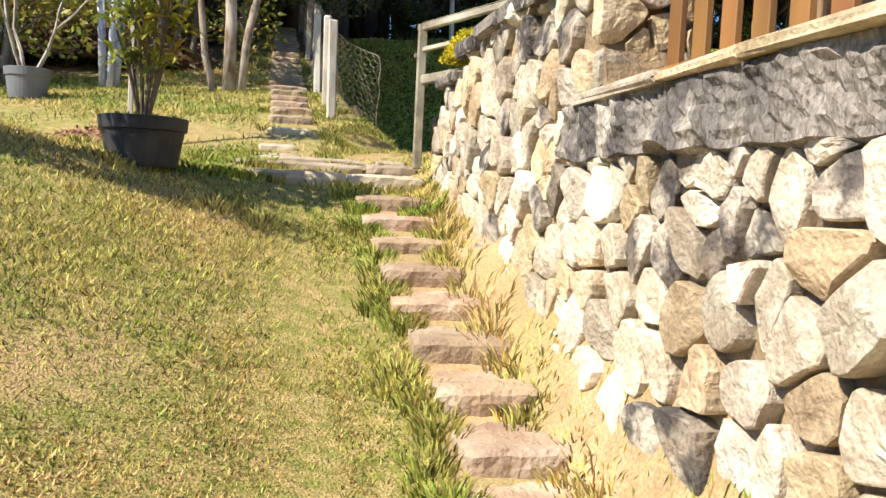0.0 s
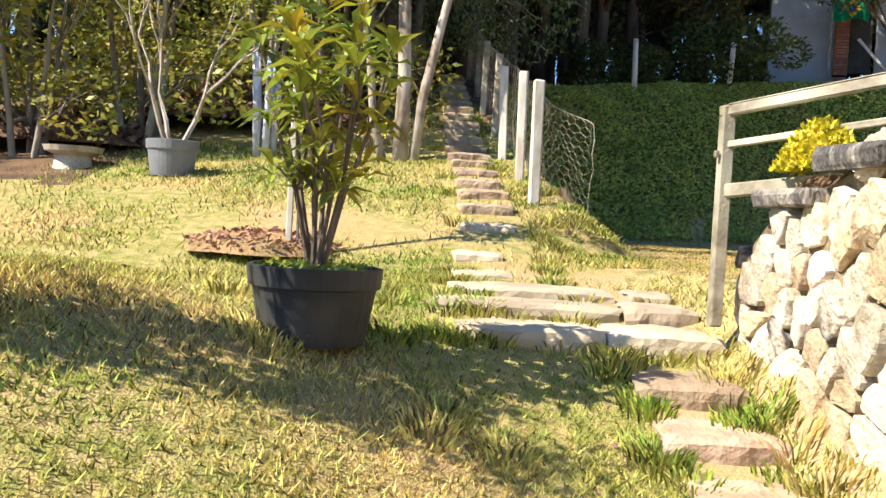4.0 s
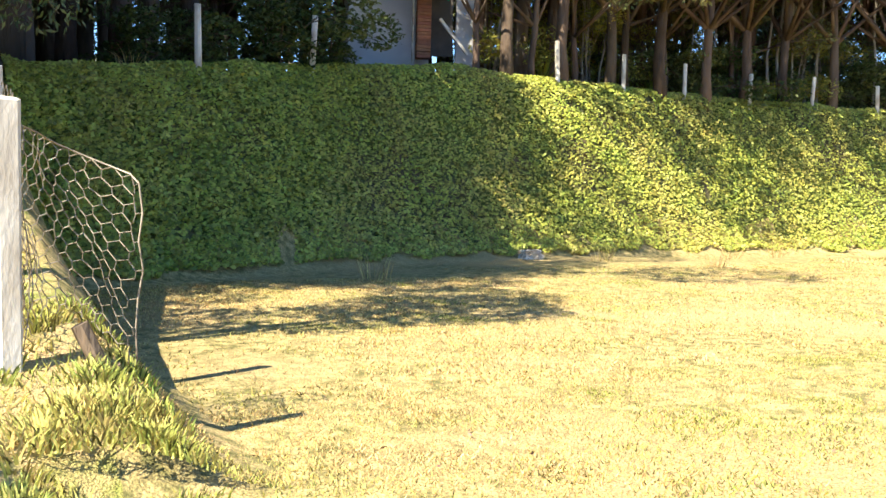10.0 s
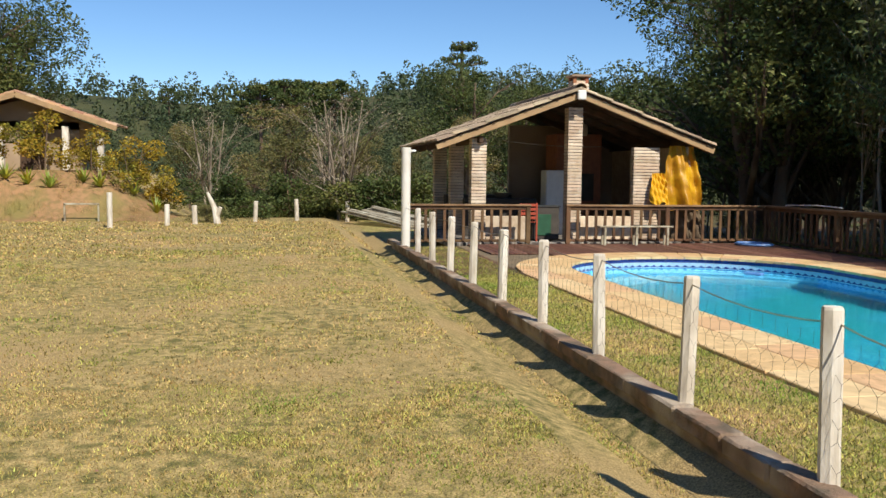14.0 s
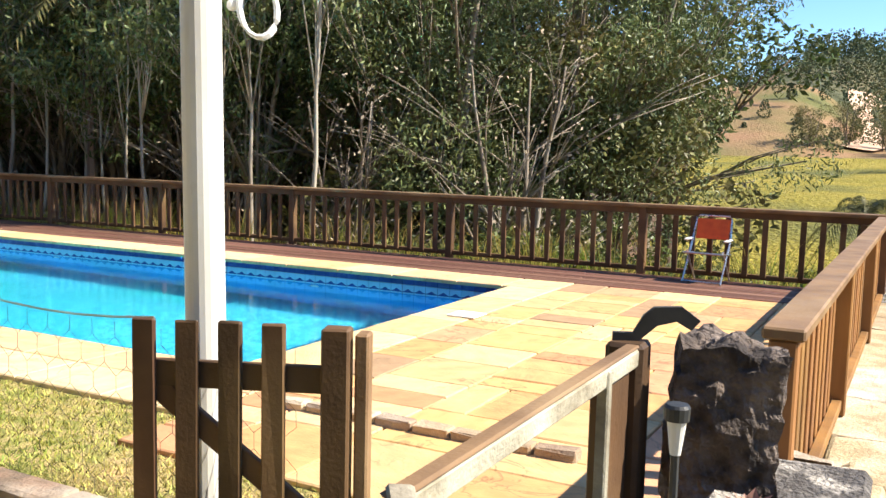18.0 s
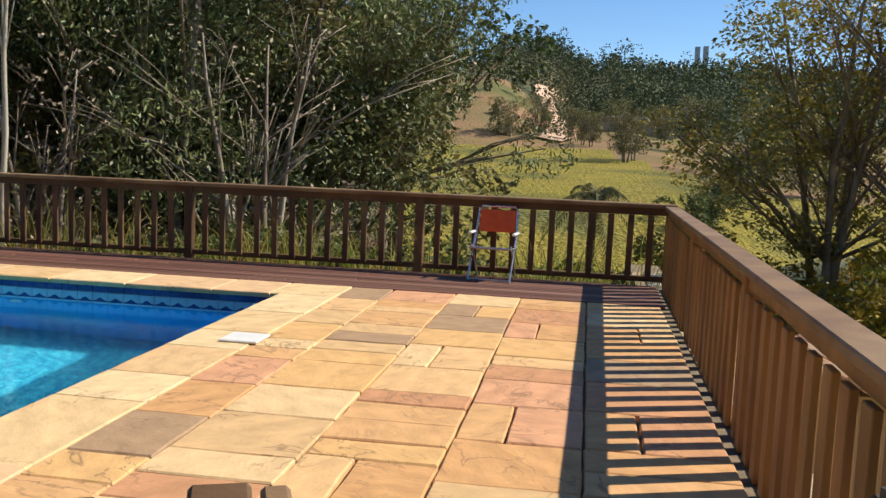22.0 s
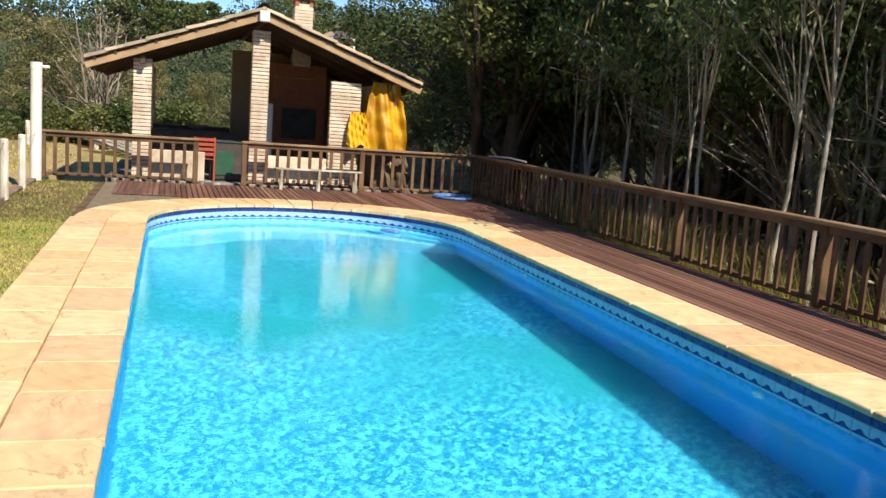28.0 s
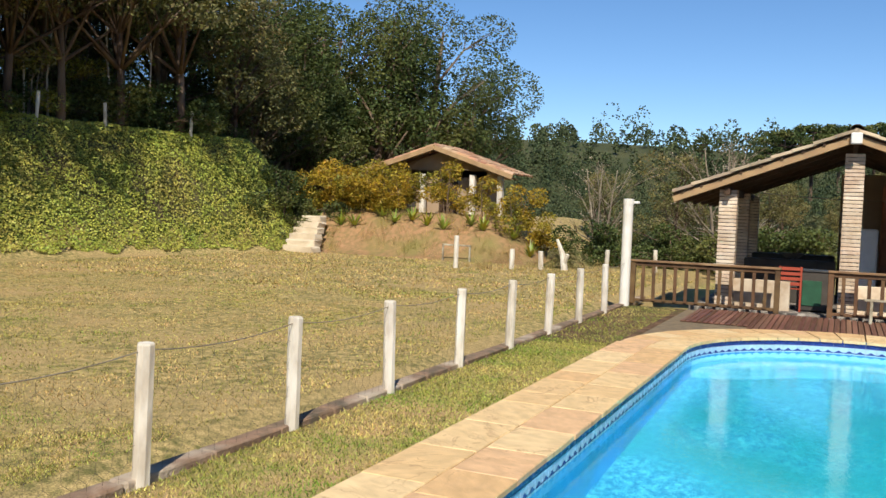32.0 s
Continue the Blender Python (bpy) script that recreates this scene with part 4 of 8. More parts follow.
def build_stone_wall():
    X = 1.84
    body = MB()
    ys = [-8 + 0.25 * i for i in range(59)]
    vs, fs = [], []
    for y in ys:
        y = min(y, 6.48)
        vs.extend([(X - 0.06, y, wall_foot(y) - 0.3), (X, y, wall_top(y)), (X + 0.42, y, wall_top(y)), (X + 0.42, y, -3)])
    for i in range(len(ys) - 1):
        for k in range(3):
            a = i * 4 + k
            fs.append((a, a + 1, a + 5, a + 4))
    e = (len(ys) - 1) * 4
    fs.append((e, e + 1, e + 2, e + 3))
    body.add(vs, fs)
    wall = part("wall_stone", body, MORTAR)
    tagged(wall, "rough pale fieldstone retaining wall beside garden steps", "wall", kind="structure")
    rr = random.Random(11)
    cells = stone_cells(-7.0, 6.5, -3.6, 0.5, 0.25, rr)
    for poly in cells:
        cy = sum(p[0] for p in poly) / len(poly)
        cz = sum(p[1] for p in poly) / len(poly)
        top = wall_top(cy)
        if cz < wall_foot(cy) - 0.05 or cz > top + 0.02:
            continue
        if cy < 3.2:
            poly = clip_poly(clip_poly(poly, 0, -0.37, 0, 1), 3.3, 0, 1, 0)
        else:
            poly = clip_poly(clip_poly(poly, 0, top + 0.02, 0, 1), 3.14, 0, -1, 0)
        if len(poly) < 3:
            continue
        area = abs(sum(poly[i][0] * poly[(i + 1) % len(poly)][1] - poly[(i + 1) % len(poly)][0] * poly[i][1] for i in range(len(poly)))) / 2
        if area < 0.006:
            continue
        v, f = stone_from_cell(poly, rr, bulge=0.058 if area > 0.05 else 0.045)
        mb = MB()
        mb.add([(X - w - 0.05 * (0.5 - v2) * 0.6, u, v2) for u, v2, w in v], [q[::-1] for q in f])
        pick = rr.random()
        dark = 0.5 if cy < 2.6 and cz > -0.75 else 0.14
        part("stone", mb, STONE_DARK if pick < dark else (STONE_OCHRE if pick < dark + 0.22 else STONE), wall)
    # end of the planting bed beside the railing
    for poly in stone_cells(1.80, 2.24, -0.12, 0.40, 0.19, rr):
        v, f = stone_from_cell(poly, rr, bulge=0.035)
        mb = MB()
        mb.add([(u, 3.13 - w, v2) for u, v2, w in v], f)
        part("stone", mb, STONE_OCHRE if rr.random() < 0.4 else STONE, wall)
    # concrete sill beam under the railing
    sill = MB()
    n = 330
    vs, fs = [], []
    for i in range(n + 1):
        y = -7 + i * (10.35 / n)
        j = 0.02 * noise.noise(Vector((y * 3, 0, 0)))
        k = 0.02 * noise.noise(Vector((y * 4, 5, 0)))
        rows = 10
        vs.append((X + j, y, -0.40 + 2.5 * k))
        for q in range(rows):
            z = -0.37 + 0.225 * q / (rows - 1)
            d = 0.045 * noise.noise(Vector((y * 2.6, z * 4, 3))) + 0.022 * noise.noise(Vector((y * 9, z * 11, 7))) + 0.024 * noise.noise(Vector((y * 25, z * 27, 9)))
            vs.append((X - 0.085 + j + d * (0.35 if q == rows - 1 else 1.0), y, z + 2.5 * k * (1 - q / (rows - 1))))
        vs.append((X + 0.28, y, -0.14))
    m = rows + 2
    for i in range(n):
        for q in range(m - 1):
            a = i * m + q
            fs.append((a, a + 1, a + m + 1, a + m))
    fs.append(tuple(n * m + q for q in range(m)))
    sill.add(vs, fs)
    part("sill_beam", sill, SILL, wall, "blackened concrete sill beam")
    y = -4.7
    while y < 2.7:
        ln = rr.uniform(0.5, 1.1)
        mb = MB().box((1.88 + rr.uniform(-0.015, 0.015), y + ln / 2, -0.125), (0.32, ln - 0.012, 0.045), ch=0.012, jit=0.008)
        part("ledge_stone", mb, STONE_OCHRE if rr.random() < 0.6 else STONE, wall, "thin flat ledge stone")
        y += ln
    # flat capstones of the planting bed
    rr2 = random.Random(3)
    y = 3.55
    while y < 6.2:
        ln = rr2.uniform(0.4, 0.7)
        mb = MB().box((1.95, y + ln / 2, wall_top(y + ln / 2) + 0.03), (0.42, ln - 0.03, 0.09), ch=0.02, jit=0.012)
        part("capstone", mb, SILL, wall, "flat grey capstone")
        y += ln


build_stone_wall()


# ---- steps beside the wall and up the hill ----
def build_steps():
    flight = thing("garden_steps", (1.2, 2, -1.6), "worn brick and earth steps climbing beside the wall", "steps", kind="structure")
    inv = flight.matrix_world.inverted()
    rr = random.Random(9)

    def tread(x0, x1, y, z, depth, h, rz=0.0, mat=STEP):
        mb = MB()
        n = 14
        vs, fs = [], []
        prof = [(-depth / 2 + 0.01, -h), (-depth / 2, -0.06), (-depth / 2 + 0.004, -0.022), (-depth / 2 + 0.03, 0.0), (-depth / 4, 0.002), (0.0, 0.0), (depth / 4, 0.002), (depth / 2, 0.003), (depth / 2, -h)]
        sd = rr.uniform(0, 50)
        for i in range(n + 1):
            u = (i / n - 0.5) * (x1 - x0)
            e = abs(2 * i / n - 1) ** 6
            for dy, dz in prof:
                q = Vector((u * 7, dy * 7, sd + dz * 9))
                wob = 0.016 * noise.noise(q) + 0.008 * noise.noise(q * 2.7)
                vs.append((u + 0.05 * noise.noise(Vector((dy * 7, i, sd))) * e, dy * (1 - 0.10 * e) + wob * (1.3 if dy < -depth / 3 else 0.6), dz + (0.010 * noise.noise(q * 1.7) + 0.005 * noise.noise(q * 4) if dz > -h else 0) - 0.012 * e))
        m = len(prof)
        for i in range(n):
            for k in range(m - 1):
                a = i * m + k
                fs.append((a, a + m, a + m + 1, a + 1))
        fs.append(tuple(range(m)))
        fs.append(tuple(range(n * m, n * m + m))[::-1])
        mb.add(vs, fs)
        s = part("step", mb, mat)
        s.parent = flight
        s.matrix_parent_inverse = inv
        s.matrix_basis = Matrix.Translation(((x0 + x1) / 2, y, z)) @ Matrix.Rotation(rz, 4, "Z")
        return s

    # lower flight
    y, z = -1.8, -2.55
    while y < 6.4:
        z = lerp_table(y, SLOPE) + 0.045
        c = lerp_table(y, [(-2, 1.45), (2.4, 1.47), (2.9, 1.48), (4.5, 1.41), (6.5, 1.42)])
        w = lerp_table(y, [(-2, 0.8), (2.4, 0.56), (2.9, 0.48), (6.5, 0.50)])
        tread(c - w / 2, c + w / 2, y, z, rr.uniform(0.40, 0.50), 0.2, rr.uniform(-0.07, 0.07))
        y += 0.465
    # landing slabs
    for x0, x1, y, z, dp in ((0.30, 1.12, 6.62, -0.42, 0.36), (1.14, 1.72, 6.62, -0.42, 0.40), (0.24, 1.30, 7.05, -0.34, 0.42), (1.33, 1.74, 7.02, -0.33, 0.38), (0.38, 1.36, 7.50, -0.285, 0.38), (1.45, 1.72, 7.42, -0.28, 0.3), (0.42, 0.86, 8.12, -0.24, 0.30), (0.46, 0.82, 8.68, -0.13, 0.28), (0.55, 1.0, 9.42, 0.085, 0.26)):
        tread(x0, x1, y, z, dp, 0.16, rr.uniform(-0.05, 0.05), SLAB)
    # upper flight
    y = 9.9
    while y < 21.5:
        z = lerp_table(y, SLOPE) + 0.06
        c = 0.80 + 0.012 * (y - 9.5)
        tread(c - 0.24, c + 0.24, y, z, 0.30, 0.18, rr.uniform(-0.06, 0.06))
        y += rr.uniform(0.52, 0.66)


build_steps()


# ---- white posts and kerb of the pool lawn ----
POST_X = [5.64, 7.28, 8.99, 10.68, 12.44, 14.15, 15.86, 17.57, 19.3]


def build_post(name, at, h, r, mat, label, cat, group="", lean=(0, 0), top_dark=True):
    rr = random.Random(int(at[0] * 997 + at[1] * 31))
    mb = MB()
    hx = r
    prof = [(-0.1, 1.0), (h * 0.3, 0.98), (h * 0.7, 1.0), (h - 0.015, 0.97), (h, 0.86)]
    n = 8
    vs, fs = [], []
    for z, k in prof:
        for j in range(n):
            a = 2 * math.pi * (j + 0.5) / n
            q = hx * k * (1.0 + 0.10 * (j % 2)) * rr.uniform(0.96, 1.04)
            vs.append((q * math.cos(a), q * math.sin(a), z))
    for i in range(len(prof) - 1):
        for j in range(n):
            a, b = i * n + j, i * n + (j + 1) % n
            fs.append((a, b, b + n, a + n))
    fs.append(tuple(range(4 * n, 5 * n)))
    mb.add(vs, fs)
    p = part(name, mb, mat)
    p.matrix_world = Matrix.Translation(at) @ Euler((lean[0], lean[1], rr.uniform(0, 1))).to_matrix().to_4x4()
    return tagged(p, label, cat, group)


for px in POST_X:
    build_post("fence_post", (px, 4.06, -0.02), 0.93 if px < 6 else 0.90, 0.055, WHITEPOST, "whitewashed wooden fence post on a low kerb", "post", "pool lawn posts", (R.uniform(-0.02, 0.02), R.uniform(-0.025, 0.025)))

kx = 3.6
krr = random.Random(4)
kerb_base = part("kerb", MB().box((13.0, 4.14, -0.19), (18.9, 0.10, 0.30)), KERB)
tagged(kerb_base, "low mossy brick kerb along the pool lawn", "kerb", kind="structure")
while kx < 22.4:
    ln = krr.uniform(0.5, 0.9)
    mb = MB().box((0, 0, 0), (ln - 0.015, 0.17, 0.12), ch=0.015, jit=0.006)
    o = part("kerb_stone", mb, KERB, kerb_base)
    o.location = (kx + ln / 2, 4.13, -0.045)
    kx += ln


def wire_line(name, pts, r, sag, label, parent=None):
    if parent is None and len(pts) > 2:
        w = thing(name, pts[0], label, "wire")
        for a, b in zip(pts, pts[1:]):
            a, b = Vector(a) - Vector(pts[0]), Vector(b) - Vector(pts[0])
            seg = [a + (b - a) * (k / 6) - Vector((0, 0, sag * 4 * (k / 6) * (1 - k / 6))) for k in range(7)]
            part("wire_span", MB().tube([tuple(p) for p in seg], r, 4), WIRE, w)
        return w
    mb = MB()
    for a, b in zip(pts, pts[1:]):
        a, b = Vector(a), Vector(b)
        seg = [a + (b - a) * (k / 6) - Vector((0, 0, sag * 4 * (k / 6) * (1 - k / 6))) for k in range(7)]
        mb.tube([tuple(p) for p in seg], r, 4)
    o = part(name, mb, WIRE, parent)
    if parent is None:
        tagged(o, label, "wire")
    return o


wire_line("fence_wire", [(4.3, 4.06, 0.80)] + [(px, 4.06, 0.83) for px in POST_X] + [(21.0, 4.07, 0.85)], 0.0045, 0.05, "rusty fence wire strung along white posts")


def hex_net(name, a, b, z0, z1, cell, r, label, warp=0.0, parent=None, mat=None):
    """A sheet of hexagonal wire netting between two uprights."""
    a, b = Vector(a), Vector(b)
    ln = (b - a).length
    d = (b - a) / ln
    nrm = Vector((-d.y, d.x, 0))
    mb = MB()
    nu, nv = int(ln / (cell * 1.0)) + 1, int((z1 - z0) / (cell * 0.87)) + 1
    segs = []
    hgt = cell * 0.87
    for j in range(nv):
        for i in range(nu):
            u = i * cell + (cell / 2 if j % 2 else 0)
            v = j * hgt
            segs.append(((u, v), (u, v + hgt * 0.55)))
            segs.append(((u, v + hgt * 0.55), (u + cell / 2, v + hgt)))
            segs.append(((u, v + hgt * 0.55), (u - cell / 2, v + hgt)))
    for p, q in segs:
        if min(p[0], q[0]) < 0 or max(p[0], q[0]) > ln or max(p[1], q[1]) > z1 - z0:
            continue
        pts = []
        for u, v in (p, q):
            wv = warp * noise.noise(Vector((u * 2.1, v * 2.3, 1.7)))
            w = a + d * u + nrm * wv
            pts.append((w.x, w.y, a.z + z0 + v + (b.z - a.z) * u / ln))
        mb.tube(pts, r, 3, cap=False)
    o = part(name, mb, mat or WIRE, parent)
    if parent is None:
        tagged(o, label, "netting")
    return o


hex_net("wire_netting", (3.6, 4.075, 0), (12.5, 4.075, 0), 0.02, 0.80, 0.13, 0.0011, "sagging wire netting between white posts", 0.02, mat=NETWIRE)



# ---- pavilion ----
def brick_column(name, at, w, d, h, parent=None, mat=BRICK):
    """A column of coursed bricks with recessed joints."""
    col = part(name, MB().box((0, 0, h / 2), (w - 0.02, d - 0.02, h)), SILL, parent)
    col.location = at
    z, k = 0.0, 0
    bh = 0.075
    long_m = {}
    while z < h - 0.02:
        o = part("brick", MB().box((0, 0, 0), (w, d, bh - 0.014), ch=0.006, jit=0.002), mat, col)
        o.location = ((0.004 if k % 2 else -0.004), 0, z + bh / 2)
        z += bh
        k += 1
    return col


def roof_slope(name, x0, x1, y0, z0, y1, z1, parent, mat, inv, pitch=0.19):
    """Clay tiles laid in rows on one slope, from the eave (y0, z0) to the ridge (y1, z1)."""
    n = max(2, round((x1 - x0) / pitch))
    w = (x1 - x0) / n
    ln = math.hypot(y1 - y0, z1 - z0)
    rows = max(2, round(ln / 0.42))
    ang = math.atan2(z1 - z0, y1 - y0)
    half = MB()
    k = 6
    vs, fs = [], []
    tl = ln / rows * 1.12
    for end, rad in ((0.0, 0.5 * w * 1.02), (tl, 0.5 * w * 0.86)):
        for sc in (1.0, 0.82):
            for j in range(k + 1):
                a = math.pi * j / k
                vs.append((rad * sc * math.cos(a), end, rad * sc * 0.75 * math.sin(a)))
    q = k + 1
    for j in range(k):
        fs.append((j, j + 1, 2 * q + j + 1, 2 * q + j))
        fs.append((q + j + 1, q + j, 3 * q + j, 3 * q + j + 1))
        fs.append((j + 1, j, q + j, q + j + 1))
    half.add(vs, fs)
    me = half.mesh("roof_tile", [mat])
    sgn = 1 if y1 > y0 else -1
    for r in range(rows):
        s = ln * r / rows
        cy, cz = y0 + (y1 - y0) * s / ln, z0 + (z1 - z0) * s / ln
        for i in range(n):
            o = part("roof_tile", me, None)
            o.parent = parent
            o.matrix_parent_inverse = inv
            tilt = math.atan2(z1 - z0, abs(y1 - y0))
            o.matrix_basis = Matrix.Translation((x0 + w * (i + 0.5), cy, cz + 0.02 + 0.008 * (r % 2) + R.uniform(-0.005, 0.005))) @ Matrix.Rotation(0 if sgn > 0 else math.pi, 4, "Z") @ Matrix.Rotation(tilt - 0.03 + R.uniform(-0.012, 0.012), 4, "X")


def build_pavilion():
    X0, X1 = 22.0, 27.2
    yr = -0.05
    pav = thing("pavilion", (24.5, 0, 0), "open brick barbecue pavilion with clay tile roof", "pavilion")
    inv = pav.matrix_world.inverted()

    def add(o):
        o.parent = pav
        o.matrix_parent_inverse = inv
        return o
    add(part("floor_slab", MB().box((24.6, -0.3, -0.06), (5.8, 6.4, 0.14), ch=0.01), SILL))
    for x, y, h in ((22.05, 2.25, 2.35), (22.05, -0.05, 3.1), (24.6, 2.25, 2.35), (27.0, 2.25, 2.35)):
        brick_column("brick_column", (x, y, 0), 0.30, 0.35, h, None)
    # end wall beside the barbecue
    wall = MB().box((24.4, -2.95, 1.15), (4.9, 0.18, 2.3))
    add(part("side_wall", wall, BRICK))
    back = MB().box((27.15, -1.4, 1.5), (0.18, 3.2, 3.0))
    add(part("back_wall", back, HOUSEWALL))
    add(part("back_counter", MB().box((26.8, 1.2, 0.5), (0.6, 1.9, 1.0), ch=0.02), DARKSTUFF))
    # barbecue with chimney
    add(part("barbecue_hood", MB().box((25.9, -1.35, 1.35), (1.0, 1.3, 2.7), ch=0.02), REDBRICK))
    # Flat panel for the open mouth; its unlit inside is put into the colour.
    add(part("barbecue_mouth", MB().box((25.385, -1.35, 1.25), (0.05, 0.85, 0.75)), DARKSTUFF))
    add(part("wing_wall_core", MB().box((22.05, -1.86, 1.12), (0.16, 0.62, 2.24)), SILL))
    for k in range(30):
        add(part("brick", MB().box((22.05, -1.86 + (0.004 if k % 2 else -0.004), 0.04 + 0.075 * k), (0.19, 0.65, 0.061), ch=0.006, jit=0.002), BRICK))
    add(part("chimney_stub", MB().box((27.0, -2.55, 3.15), (0.7, 0.7, 0.75), ch=0.01), BRICK))
    add(part("stub_roof", MB().lathe((27.0, -2.55, 3.5), [(0.62, 0.0), (0.3, 0.18), (0.0, 0.24)], 4), OLDTILE))
    add(part("low_wall", MB().box((22.1, -0.9, 0.3), (0.18, 1.5, 0.6), ch=0.01), BRICK))
    add(part("low_wall", MB().box((22.1, 1.55, 0.3), (0.18, 1.1, 0.6), ch=0.01), BRICK))
    # roof timbers
    e, zr, ze = 3.35, 3.46, 2.22
    xa, xb = 21.55, 27.7
    for s in (1, -1):
        y_e = yr + s * e
        ang = math.atan2(zr - ze, -s * e)
        L = math.hypot(e, zr - ze)
        for i, x in enumerate((21.62, 22.9, 24.2, 25.5, 26.8, 27.6)):
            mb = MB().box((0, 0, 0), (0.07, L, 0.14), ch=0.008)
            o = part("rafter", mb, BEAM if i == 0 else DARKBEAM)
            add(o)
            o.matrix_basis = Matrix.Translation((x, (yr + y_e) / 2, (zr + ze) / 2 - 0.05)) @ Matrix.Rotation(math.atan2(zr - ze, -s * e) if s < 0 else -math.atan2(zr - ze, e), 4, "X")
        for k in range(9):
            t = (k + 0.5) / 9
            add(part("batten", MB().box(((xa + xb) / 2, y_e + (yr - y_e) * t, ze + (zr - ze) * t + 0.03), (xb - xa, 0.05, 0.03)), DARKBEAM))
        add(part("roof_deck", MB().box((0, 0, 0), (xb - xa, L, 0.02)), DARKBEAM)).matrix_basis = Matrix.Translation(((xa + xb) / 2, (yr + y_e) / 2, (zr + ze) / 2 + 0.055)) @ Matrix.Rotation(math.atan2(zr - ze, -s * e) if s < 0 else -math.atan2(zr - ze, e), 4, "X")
        roof_slope("roof", xa - 0.05, xb, y_e, ze + 0.06, yr, zr + 0.06, pav, OLDTILE, inv)
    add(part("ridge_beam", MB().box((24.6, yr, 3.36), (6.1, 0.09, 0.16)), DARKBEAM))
    for i in range(15):
        mb = MB().lathe((0, 0, 0), [(0.13, 0.0), (0.11, 0.45)], 10)
        mb.v = [(v[2], v[0], v[1] * 0.9) for v in mb.v]
        add(part("ridge_tile", mb, OLDTILE)).matrix_basis = Matrix.Translation((xa + 0.41 * i, yr, zr + 0.10))
    for y in (2.25, -2.9):
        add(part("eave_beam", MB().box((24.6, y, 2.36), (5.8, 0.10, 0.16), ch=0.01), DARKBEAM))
    # flood light at the gable tip
    add(part("flood_light", MB().box((21.50, yr, 3.40), (0.08, 0.2, 0.22), ch=0.02), WHITEPLASTIC))
    # chimney
    ch = add(part("chimney", MB().box((25.6, -1.35, 3.4), (0.42, 0.42, 1.5)), BRICK))
    for k in range(18):
        add(part("chimney_brick", MB().box((25.6, -1.35, 2.75 + 0.075 * k), (0.45, 0.45, 0.062), ch=0.006, jit=0.003), BRICK))
    add(part("chimney_cap", MB().box((25.6, -1.35, 4.28), (0.56, 0.56, 0.06), ch=0.01), OLDTILE))
    for dx in (-0.17, 0.17):
        for dy in (-0.17, 0.17):
            add(part("chimney_pillar", MB().box((25.6 + dx, -1.35 + dy, 4.17), (0.09, 0.09, 0.17)), REDBRICK))


build_pavilion()
for o in list(bpy.data.objects):
    if o.name.startswith("brick_column") and o.parent is None:
        base = bpy.data.objects["pavilion"]
        o.parent = base
        o.matrix_parent_inverse = Matrix.Translation((-24.5, 0, 0))


# ---- far house on the mound ----
def build_house():
    h = thing("far_house", (41, 17, 1.5), "small tan house with clay tile roof on a mound", "house")
    inv = h.matrix_world.inverted()

    def add(o):
        o.parent = h
        o.matrix_parent_inverse = inv
        return o
    add(part("wall", MB().box((40.8, 17.4, 2.2), (1.6, 5.6, 2.6)), HOUSEWALL))
    g = MB()
    g.add([(40.0, 13.6, 3.2), (40.0, 20.6, 3.2), (40.0, 16.7, 4.35), (41.5, 13.6, 3.2), (41.5, 20.6, 3.2), (41.5, 16.7, 4.35)], [(0, 2, 1), (3, 4, 5), (0, 1, 4, 3)])
    add(part("gable", g, HOUSEWALL))
    roof_slope("roof", 38.9, 41.6, 13.0, 3.30, 16.7, 4.55, h, TILE, inv, 0.26)
    roof_slope("roof", 38.9, 41.6, 21.3, 3.05, 16.7, 4.55, h, TILE, inv, 0.26)
    for y0, z0 in ((13.0, 3.27), (21.3, 3.02)):
        L = math.hypot(16.7 - y0, 4.5 - z0)
        o = add(part("barge_board", MB().box((0, 0, 0), (0.10, L, 0.2), ch=0.01), BEAM))
        s = 1 if y0 < 16.7 else -1
        o.matrix_basis = Matrix.Translation((38.9, (16.7 + y0) / 2, (4.5 + z0) / 2 - 0.05)) @ Matrix.Rotation(s * math.atan2(4.5 - z0, abs(16.7 - y0)), 4, "X")
    for y in (13.7, 15.0, 17.4, 19.8):
        add(part("porch_post", MB().box((39.4, y, 2.0), (0.24, 0.24, 2.6), ch=0.015), WHITEPOST))
    add(part("door", MB().box((39.985, 16.4, 2.05), (0.05, 0.9, 2.05), ch=0.01), DARKBEAM))
    # Window as a flat panel; the unlit room is put into its colour.
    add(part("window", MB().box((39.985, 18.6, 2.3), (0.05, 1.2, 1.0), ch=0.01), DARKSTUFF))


build_house()


